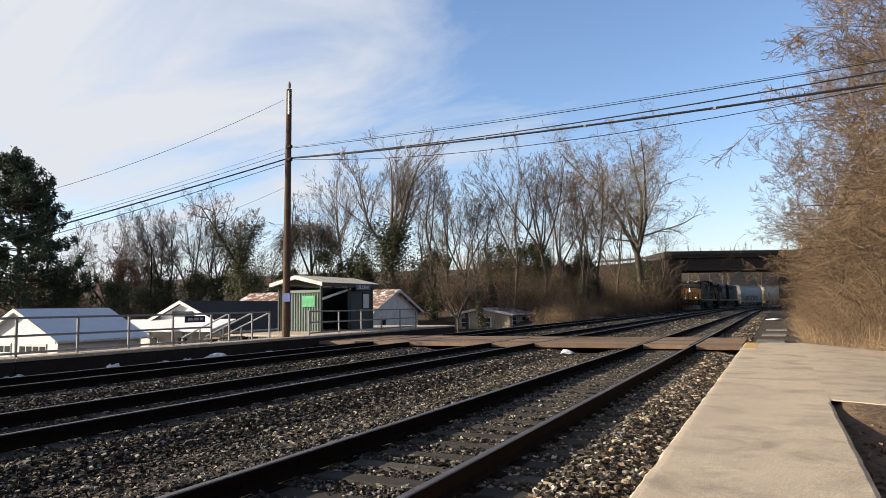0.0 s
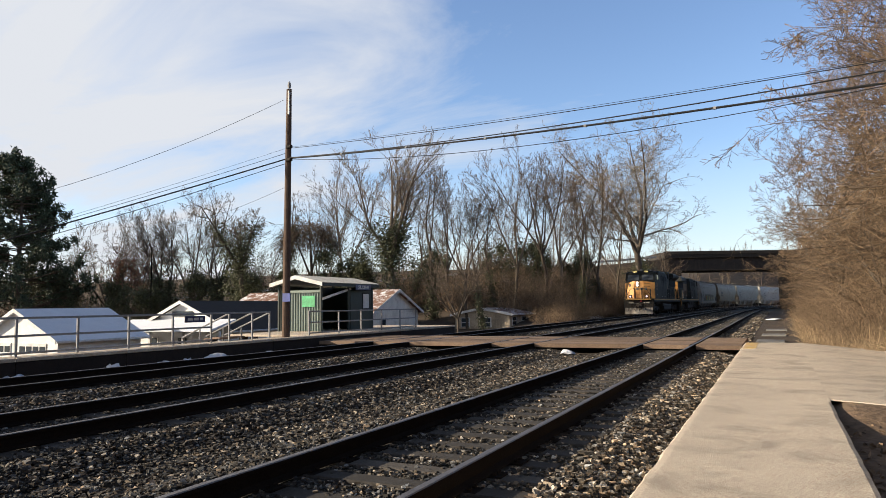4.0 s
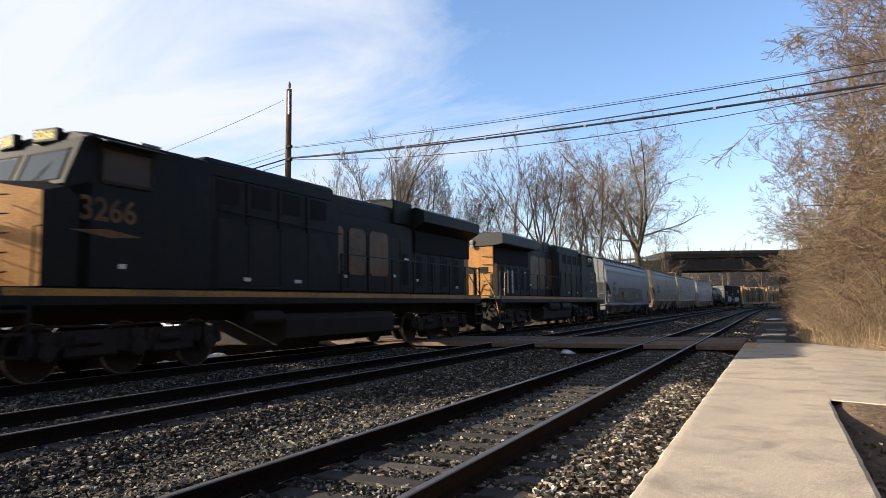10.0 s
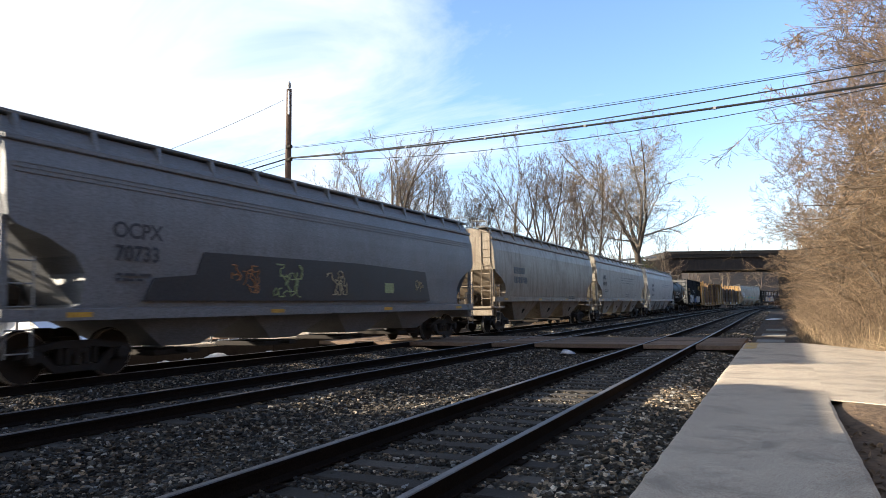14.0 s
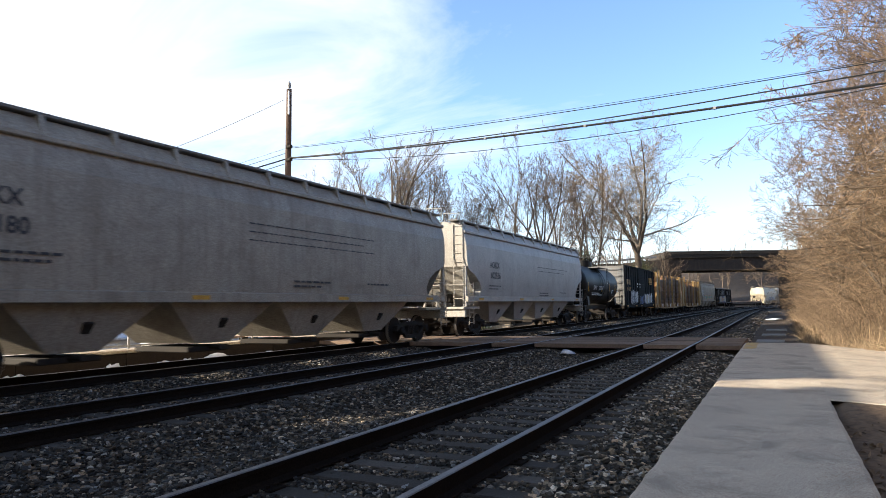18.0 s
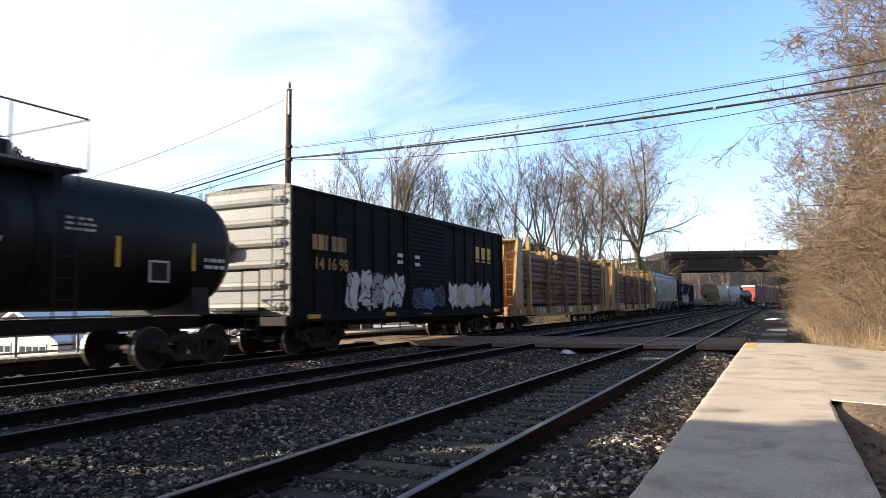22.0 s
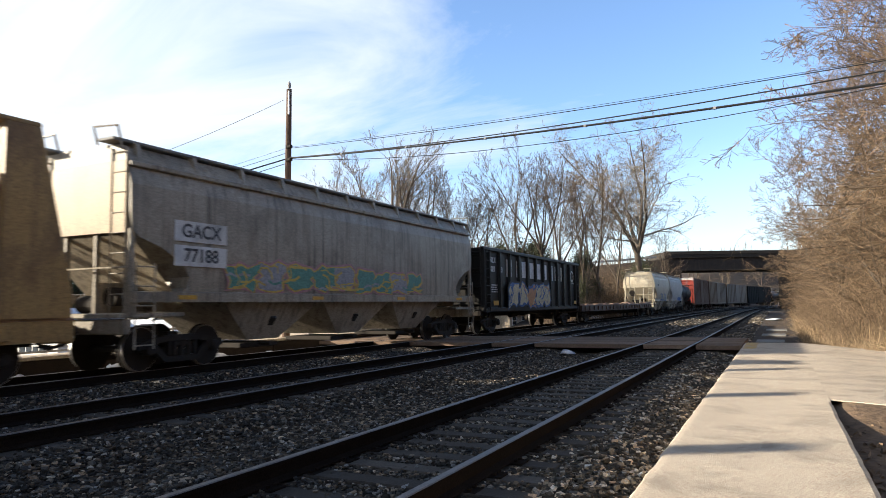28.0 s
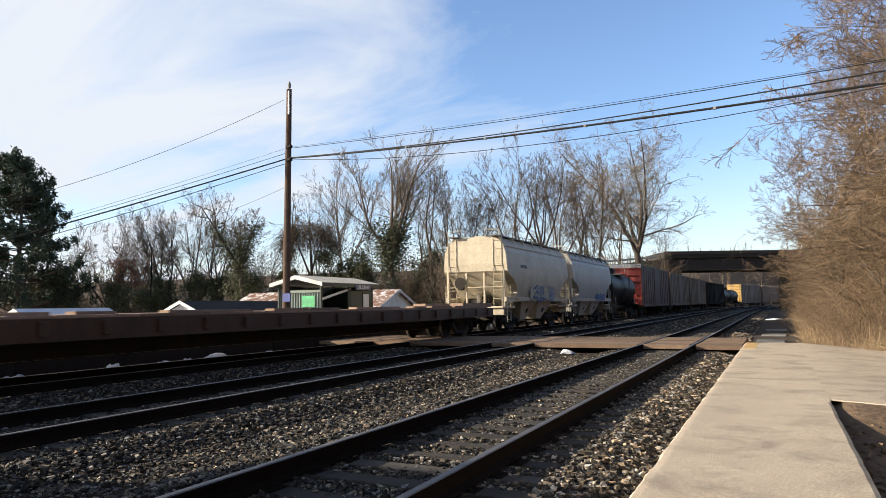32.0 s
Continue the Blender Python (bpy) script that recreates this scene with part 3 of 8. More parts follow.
def side_frame_mesh(wb=1.78, z=0.46):
    h = wb / 2
    g = Geo()
    for x0, x1 in ((-0.075, 0.075),):
        g.prism([(-h - 0.28, z - 0.02), (-h - 0.24, z + 0.14), (-h + 0.1, z + 0.20), (-0.38, z + 0.27), (0.38, z + 0.27), (h - 0.1, z + 0.20), (h + 0.24, z + 0.14), (h + 0.28, z - 0.02), (h + 0.14, z + 0.01), (h - 0.12, z + 0.09), (0.45, z + 0.14), (-0.45, z + 0.14), (-h + 0.12, z + 0.09), (-h - 0.14, z + 0.01)], "x", x0, x1)
        g.prism([(-h + 0.16, z + 0.1), (-h + 0.06, z + 0.02), (-0.46, z - 0.30), (0.46, z - 0.30), (h - 0.06, z + 0.02), (h - 0.16, z + 0.1), (0.4, z - 0.18), (-0.4, z - 0.18)], "x", x0 + 0.01, x1 - 0.01)
        for s in (-1, 1):
            g.box((0, s * 0.36, z + 0.0), (0.15, 0.07, 0.32), ch=0.01)
            g.lathe([(0.0, 0.13), (0.13, 0.12), (0.15, 0.07)], (0.02, s * h, z), "x", 12)
    for y in (-0.2, 0.0, 0.2): g.lathe([(-0.17, 0.07), (0.12, 0.07)], (0, y, z), "z", 8)
    return g.mesh("side_frame", M_TRUCK)


WHEELSET, WHEELSET_BIG = wheelset_mesh(), wheelset_mesh(0.53)
SIDE_FRAME = side_frame_mesh()
BOLSTER = Geo().box((0, 0, 0.60), (2.1, 0.36, 0.22), ch=0.03).tube((0, 0, 0.6), (0, 0, 0.95), 0.18, n=12).box((0.6, 0, 0.74), (0.3, 0.3, 0.1), ch=0.01).box((-0.6, 0, 0.74), (0.3, 0.3, 0.1), ch=0.01).mesh("bogie", M_TRUCK)


def loco_frame_mesh():
    g = Geo()
    g.prism([(-2.35, 0.55), (-2.3, 0.85), (-1.2, 0.92), (1.2, 0.92), (2.3, 0.85), (2.35, 0.55), (2.0, 0.45), (1.45, 0.62), (0.55, 0.62), (0.3, 0.48), (-0.3, 0.48), (-0.55, 0.62), (-1.45, 0.62), (-2.0, 0.45)], "x", -0.07, 0.07)
    for y in (-1.9, 0, 1.9):
        g.lathe([(0, 0.19), (0.14, 0.17), (0.16, 0.1)], (0.04, y, 0.55), "x", 14)
        g.box((0.05, y, 0.8), (0.16, 0.3, 0.2), ch=0.02)
        for s in (-1, 1): g.lathe([(-0.14, 0.075), (0.12, 0.075)], (0.05, y + s * 0.3, 0.78), "z", 8)
    for y in (-0.95, 0.95):
        g.tube((0.1, y - 0.45, 0.72), (0.1, y + 0.1, 0.72), 0.1, n=10)
        g.box((0.02, y, 0.62), (0.13, 1.15, 0.46), ch=0.06)
    g.bent([(0.12, -2.2, 1.0), (0.12, -0.6, 0.98), (0.12, 0.6, 1.02), (0.12, 2.2, 0.98)], 0.025, 6)
    return g.mesh("side_frame", M_TRUCK)


LOCO_FRAME = loco_frame_mesh()


def bogie(car, y):
    b = part("bogie", BOLSTER, M_TRUCK, car, "cast steel bogie with coil springs", at=(0, y, 0))
    for sx in (-1.0, 1.0): part("side_frame", SIDE_FRAME, M_TRUCK, b, at=pose(sx, 0, 0, 0, 0, 0 if sx > 0 else 180))
    for dy in (-0.89, 0.89): part("wheelset", WHEELSET, M_WHEEL, b, at=(0, dy, 0.457))


def loco_bogie(car, y):
    b = part("bogie", Geo().box((0, 0, 0.75), (1.9, 4.2, 0.2), ch=0.04), M_TRUCK, car, "six-wheel cast steel bogie", at=(0, y, 0))
    for sx in (-1.08, 1.08): part("side_frame", LOCO_FRAME, M_TRUCK, b, at=pose(sx, 0, 0, 0, 0, 0 if sx > 0 else 180))
    for dy in (-1.9, 0, 1.9): part("wheelset", WHEELSET_BIG, M_WHEEL, b, at=(0, dy, 0.53))


COUPLER = Geo().box((0, 0, 0.88), (0.2, 0.7, 0.2), ch=0.03).box((0.05, -0.42, 0.88), (0.3, 0.22, 0.28), ch=0.06).box((-0.13, -0.5, 0.88), (0.1, 0.2, 0.26), ch=0.04).bent([(0.35, 0.1, 0.85), (0.36, -0.2, 0.62), (0.3, -0.45, 0.55), (0.2, -0.6, 0.62)], 0.028, 6).mesh("coupler", M_TRUCK)


def couplers(car, half):
    part("coupler", COUPLER, M_TRUCK, car, at=(0, -half - 0.35, 0))
    part("coupler", COUPLER, M_TRUCK, car, at=pose(0, half + 0.35, 0, 0, 0, 180))


def ladder(g, x, y, z0, z1, across="y", w=0.42, n=None):
    """Two stiles and rungs, spread along y or x."""
    d = Vector((0, w / 2, 0)) if across == "y" else Vector((w / 2, 0, 0))
    c = Vector((x, y, 0))
    for s in (-1, 1): g.tube(c + d * s + Vector((0, 0, z0)), c + d * s + Vector((0, 0, z1)), 0.018, n=5)
    n = n or int((z1 - z0) / 0.38)
    for i in range(n + 1):
        z = z0 + 0.08 + (z1 - z0 - 0.16) * i / max(1, n)
        g.tube(c - d + Vector((0, 0, z)), c + d + Vector((0, 0, z)), 0.014, n=5)
    return g


def bars(car, name, x, rows, mat, label="illegible stencilled lines"):
    """Rows of small bars where the writing cannot be read: (y, z, length, height)."""
    g = Geo()
    rng = random.Random(len(rows) * 7 + int(rows[0][0] * 10))
    for y, z, ln, h in rows:
        u = y
        while u < y + ln - 0.03:
            w = min(rng.uniform(0.08, 0.3), y + ln - u)
            g.box((x, u + w / 2, z), (0.003, w, h))
            u += w + 0.05
    return tagged(part(name, g, mat, car, label), kind="stuff")


def graffiti(car, x, y0, y1, z0, z1, letters, fill, outline, seed, lean=0.0, halo=None, label="sprayed graffiti shapes"):
    """Interlocking jagged spray-can shapes in thin layers: a halo, an outline, a fill and loose strokes across."""
    rng = random.Random(seed)
    step, h = (y1 - y0) / letters, z1 - z0
    blobs = []
    for k in range(letters):
        yc, zc = y0 + step * (k + 0.5), (z0 + z1) / 2 + rng.uniform(-0.06, 0.06) * h
        ring = []
        n = 14
        spikes = rng.sample(range(n), 4)
        for i in range(n):
            a = 6.2832 * (i + rng.uniform(-0.25, 0.25)) / n
            q = max(abs(math.cos(a)), abs(math.sin(a)))                      # squarish shapes
            r = rng.uniform(0.82, 1.0) / q * (1.18 if i in spikes else rng.choice((0.72, 0.95, 1.0)))
            u, v = math.cos(a) * r * step * 0.52, math.sin(a) * r * h * 0.5
            ring.append((u + lean * v / h, v))
        blobs.append((yc, zc, ring))
    w = min(step, h) * 0.07

    def layer(mat, grow, lift):
        for k, (yc, zc, ring) in enumerate(blobs):
            g = Geo()
            pts = [(x + lift + 0.0002 * k, yc, zc)]
            for u, v in ring:
                d = math.hypot(u, v) or 1
                pts.append((x + lift + 0.0002 * k, yc + u + u / d * grow, zc + v + v / d * grow))
            g.add(pts, [(0, i + 1, (i + 1) % len(ring) + 1) for i in range(len(ring))])
            tagged(part("graffiti", g, mat[(k + seed) % len(mat)], car, label), kind="stuff")

    def stroke(g, xx, pts, w):
        for (a, b), (c, d) in zip(pts, pts[1:]):
            v = Vector((c - a, d - b))
            if v.length < 1e-4: continue
            n = Vector((-v.y, v.x)).normalized() * w
            e = v.normalized() * w * 0.6
            g.add([(xx, a - e.x + n.x, b - e.y + n.y), (xx, c + e.x + n.x * 0.7, d + e.y + n.y * 0.7), (xx, c + e.x - n.x * 0.7, d + e.y - n.y * 0.7), (xx, a - e.x - n.x, b - e.y - n.y)], [(0, 1, 2, 3)])
            xx += 0.0003

    if halo: layer([halo], w * 2.6, 0.002)
    layer([outline], w * 1.1, 0.006)
    layer(fill, 0.0, 0.010)
    for k, (yc, zc, ring) in enumerate(blobs):
        for j in range(4):
            g = Geo()
            p = [(yc + rng.uniform(-0.42, 0.42) * step, zc + rng.uniform(-0.42, 0.42) * h)]
            a = rng.uniform(0, 6.283)
            for _ in range(4):
                a += rng.uniform(-1.1, 1.1)
                q = (p[-1][0] + math.cos(a) * step * 0.22, p[-1][1] + math.sin(a) * h * 0.22)
                p.append((min(max(q[0], y0), y1), min(max(q[1], z0 + 0.06 * h), z1 - 0.06 * h)))
            stroke(g, x + 0.0145 + 0.0012 * j, p, w * rng.uniform(0.4, 0.9))
            tagged(part("graffiti", g, outline if j else fill[(k + seed + 1) % len(fill)], car, label), kind="stuff")


def tag(car, x, yc, zc, size, mat, seed):
    """A small looping spray-can scrawl that spells nothing."""
    rng = random.Random(seed)
    g = Geo()
    for _ in range(7):
        a, p = rng.uniform(0, 6.283), [(yc + rng.uniform(-0.42, 0.42) * size, zc + rng.uniform(-0.3, 0.3) * size)]
        for i in range(9):
            a += rng.uniform(-1.7, 1.7)
            u, v = p[-1][0] + math.cos(a) * size * 0.15, p[-1][1] + math.sin(a) * size * 0.13
            p.append((min(max(u, yc - size * 0.6), yc + size * 0.6), min(max(v, zc - size * 0.42), zc + size * 0.42)))
        g.bend([(x + 0.004, u, v) for u, v in p], size * 0.022, 4)
    tagged(part("graffiti", g, mat, car, "thin sprayed scrawl"), kind="stuff")


def car_thing(name, label, a, b, category="freight car"):
    c = thing(name, label, category, group="cars of the train")
    half = (b - a) / 2
    return c, half


def enter(car, a, b, reach, turn=0):
    TRAIN.append((car, (a + b) / 2, reach, turn))


def hopper(a, b, mat, label, bays=3, curved=0.10, top=4.68, endmat=None, hatch=M_GRATE, waist=2.75, sill=1.42):
    """A covered hopper: bulging sides, cut-away ends with ladders, roof walks and discharge chutes."""
    car, L = car_thing("covered_hopper", label, a, b)
    rings = []
    for z, w, cut in ((sill + 0.18, 0.15, 1.2), (sill + 0.3, 0.35, 1.45), (1.95, 0.6, 1.5), (2.25, 0.85, 1.28), (waist - 0.22, 0.97, 0.75), (waist - 0.04, 1.0, 0.2), (waist + 0.1, 1.0, 0.04), (3.2, 0.9, 0.0), (3.75, 0.55, 0.0), (top - 0.36, 0.2, 0.0)):
        hw = 1.46 + curved * w - (0.10 if z > 4.0 else 0)
        rings.append([(-hw, -L + cut, z), (hw, -L + cut, z), (hw, L - cut, z), (-hw, L - cut, z)])
    g = Geo().loft(rings)
    part("body", g, [mat], car)
    g = Geo()
    g.prism([(-1.36, top - 0.36), (1.36, top - 0.36), (1.32, top - 0.25), (1.14, top - 0.02), (0.42, top + 0.02), (-0.42, top + 0.02), (-1.14, top - 0.02), (-1.32, top - 0.25)], "y", -L, L)
    part("roof", g, mat, car)
    for s in (-1, 1):
        part("side_sill", Geo().prism([(s * 1.32, sill), (s * 1.55, sill), (s * 1.55, sill + 0.2), (s * 1.49, sill + 0.22), (s * 1.32, sill + 0.2)], "y", -L, L), mat, car)
        part("top_chord", Geo().box((s * 1.42, 0, top - 0.42), (0.12, 2 * L, 0.11), ch=0.02), mat, car)
        rb = part("running_board", Geo().box((s * 1.02, 0, top + 0.05), (0.46, 2 * L + 0.5, 0.06), ch=0.01), hatch, car, "grey steel roof walkway")
        for i in range(int(2 * L / 1.5) + 1): part("bracket", Geo().prism([(s * 1.33, top - 0.33), (s * 1.36, top - 0.33), (s * 1.27, top + 0.025), (s * 1.02, top + 0.025), (s * 1.1, top)], "y", -L + 0.3 + i * 1.5 - 0.05, -L + 0.3 + i * 1.5 + 0.05), mat, rb)
    part("hatch", Geo().box((0, 0, top + 0.06), (0.62, 2 * L - 1.2, 0.14), ch=0.05), mat, car, "trough hatch covers")
    # discharge chutes
    span = 2 * (L - 2.55)
    for i in range(bays):
        y = -span / 2 + span * (i + 0.5) / bays
        hl = span / bays / 2
        g = Geo().loft([[(-1.40, y - hl * 0.99, sill + 0.2), (1.40, y - hl * 0.99, sill + 0.2), (1.40, y + hl * 0.99, sill + 0.2), (-1.40, y + hl * 0.99, sill + 0.2)],
                        [(-1.36, y - hl * 0.96, sill + 0.03), (1.36, y - hl * 0.96, sill + 0.03), (1.36, y + hl * 0.96, sill + 0.03), (-1.36, y + hl * 0.96, sill + 0.03)],
                        [(-0.95, y - hl * 0.30, 0.5), (0.95, y - hl * 0.30, 0.5), (0.95, y + hl * 0.30, 0.5), (-0.95, y + hl * 0.30, 0.5)]])
        ch = part("chute", g, mat, car)
        part("gate", Geo().box((0, y, 0.36), (1.7, hl * 0.75, 0.12), ch=0.02).tube((0.8, y, 0.4), (1.2, y, 0.4), 0.06, n=8), M_TRUCK, ch)
        part("vibrator_bracket", Geo().box((1.13, y + 0.1, 0.95), (0.08, 0.22, 0.26), m=pose(0, 0, 0, 0, 35, 0), ch=0.02), M_TRUCK, ch)
    # ends
    for e in (-1, 1):
        part("end_platform", Geo().box((0, e * (L - 0.62), 1.16), (2.9, 1.6, 0.1), ch=0.02).box((0, e * L, 0.95), (2.9, 0.16, 0.3), ch=0.02), mat, car)
        for x in (-1.42, 1.42): part("corner_post", Geo().box((x, e * (L - 0.06), 2.0), (0.1, 0.12, 1.75), ch=0.01), mat, car)
        for x in (-0.45, 0.45): part("end_post", Geo().box((x, e * (L - 0.06), 1.95), (0.08, 0.1, 1.65), ch=0.01), mat, car)
        part("slope_sheet", Geo().add([(-1.4, e * (L - 0.06), waist), (1.4, e * (L - 0.06), waist), (1.35, e * (L - 1.55), 1.25), (-1.35, e * (L - 1.55), 1.25)], [(0, 1, 2, 3)]).box((0, e * (L - 1.1), 1.5), (0.16, 1.5, 0.7), ch=0.02), mat, car)
        for x in (1.15, -1.15): part("ladder", ladder(Geo(), x, e * (L + 0.02), 1.1, top - 0.1, "x"), mat, car)
        g = Geo()
        g.bent([(1.45, e * (L + 0.05), 2.1), (0.4, e * (L + 0.12), 2.1), (-1.45, e * (L + 0.05), 2.1)], 0.02, 5)
        part("end_rail", g, mat, car)
        for s in (-1, 1):
            part("roof_rail", Geo().bent([(s * 1.3, e * (L + 0.1), top - 0.1), (s * 1.3, e * (L + 0.2), top + 0.30), (s * 0.6, e * (L + 0.2), top + 0.35), (s * 0.6, e * (L + 0.1), top)], 0.024, 5), mat, car)
            part("side_ladder", ladder(Geo(), s * 1.56, e * (L - 0.3), 0.5, 2.2, "y", 0.45), mat, car)
    if endmat: part("end_panel", Geo().box((0, -L - 0.006, (waist + top - 0.3) / 2), (2.78, 0.02, top - 0.4 - waist), ch=0.004), endmat, car, "cream end panel tinted tan for sunlight, with rust")
    g = Geo().lathe([(0, 0.28), (0.03, 0.28), (0.05, 0.24)], (-0.7, -L - 0.16, 2.3), "y", 16).box((-0.7, -L - 0.05, 2.2), (0.3, 0.2, 0.45), ch=0.03)
    part("brake_wheel", g, M_TRUCK, car)
    part("brake_cylinder", Geo().tube((0.3, -L + 0.5, 1.55), (0.3, -L + 1.0, 1.55), 0.2, n=12), M_TRUCK, car)
    part("air_reservoir", Geo().tube((-0.8, -L + 0.7, 1.4), (-0.1, -L + 0.7, 1.4), 0.2, n=12), M_TRUCK, car)
    for y in (-L + 1.75, L - 1.75): bogie(car, y)
    couplers(car, L)
    for i in range(4): part("reflector", Geo().box((1.553, -L + 1.4 + i * (2 * L - 2.8) / 3, sill + 0.1), (0.006, 0.5, 0.09)), M_ORANGE, car)
    enter(car, a, b, L - 1.75)
    return car, L


def boxcar(a, b, mat, label, endmat=None, top=4.4, doormat=None, ribs=14, door=(0.0, 3.2)):
    car, L = car_thing("boxcar", label, a, b)
    endmat = endmat or mat
    part("body", Geo().box((0, 0, (1.12 + top) / 2 - 0.06), (2.94, 2 * L - 0.1, top - 1.24), ch=0.02), mat, car)
    g = Geo().prism([(-1.52, top - 0.16), (1.52, top - 0.16), (1.52, top - 0.08), (0.8, top), (0, top + 0.03), (-0.8, top), (-1.52, top - 0.08)], "y", -L, L)
    rf = part("roof", g, mat, car)
    for i in range(13): part("roof_seam", Geo().box((0, -L + 0.5 + i * (2 * L - 1) / 12, top - 0.005), (1.9, 0.06, 0.05)), mat, rf)
    for s in (-1, 1):
        part("side_sill", Geo().box((s * 1.49, 0, 1.02), (0.07, 2 * L, 0.26), ch=0.01), mat, car)
        for i in range(ribs + 1):
            y = -L + 0.06 + i * (2 * L - 0.12) / ribs
            if abs(y - door[0]) < door[1] / 2 - 0.1: continue
            part("side_post", Geo().box((s * 1.485, y, (1.12 + top - 0.16) / 2), (0.07, 0.13, top - 1.3), ch=0.015), mat, car)
        d = part("door", Geo().box((s * 1.50, door[0], (1.15 + top - 0.2) / 2), (0.07, door[1], top - 1.4), ch=0.01), doormat or mat, car)
        n = 20
        for i in range(n): part("door_slat", Geo().box((s * 1.54, door[0], 1.22 + (top - 1.55) * (i + 0.5) / n), (0.04, door[1] - 0.14, 0.075), ch=0.015), doormat or mat, d)
        part("door_rail", Geo().box((s * 1.55, door[0] + 1.2, 1.06), (0.06, door[1] * 2.1, 0.06)).box((s * 1.55, door[0] + 1.2, top - 0.2), (0.06, door[1] * 2.1, 0.07)), mat, car)
        part("ladder", ladder(Geo(), s * 1.57, -L + 0.35, 0.55, 2.2), mat, car)
        part("ladder", ladder(Geo(), s * 1.57, L - 0.35, 0.55, top - 0.1), mat, car)
    for e in (-1, 1):
        pl = part("end_wall", Geo().box((0, e * (L - 0.03), (1.0 + top) / 2), (2.9, 0.06, top - 1.05), ch=0.01), endmat, car)
        for i in range(6):
            z = 1.3 + i * (top - 1.75) / 5.0
            part("corrugation", Geo().lathe([(-1.38, 0.02), (-1.2, 0.12), (1.2, 0.12), (1.38, 0.02)], (0, e * (L + 0.0), z), "x", 8), endmat, pl)
        g = Geo()
        ladder(g, 1.2, e * (L + 0.16), 1.1, top - 0.1, "x")
        part("end_ladder", g, endmat, car)
        part("end_sill", Geo().box((0, e * (L - 0.05), 0.93), (2.9, 0.3, 0.26), ch=0.02), M_TRUCK, car)
    part("brake_wheel", Geo().lathe([(0, 0.27), (0.03, 0.27)], (-0.8, -L - 0.3, 2.9), "y", 14).box((-0.8, -L - 0.18, 2.8), (0.3, 0.24, 0.4), ch=0.03), M_TRUCK, car)
    part("crossover_board", Geo().box((0, -L - 0.2, 1.25), (1.4, 0.35, 0.06)), M_TRUCK, car)
    part("underframe", Geo().box((0, 0, 0.86), (0.5, 2 * L, 0.36), ch=0.03).box((0.5, 1.5, 0.75), (0.5, 1.2, 0.3), ch=0.05), M_TRUCK, car)
    for y in (-L + 1.9, L - 1.9): bogie(car, y)
    couplers(car, L)
    enter(car, a, b, L - 1.9)
    return car, L


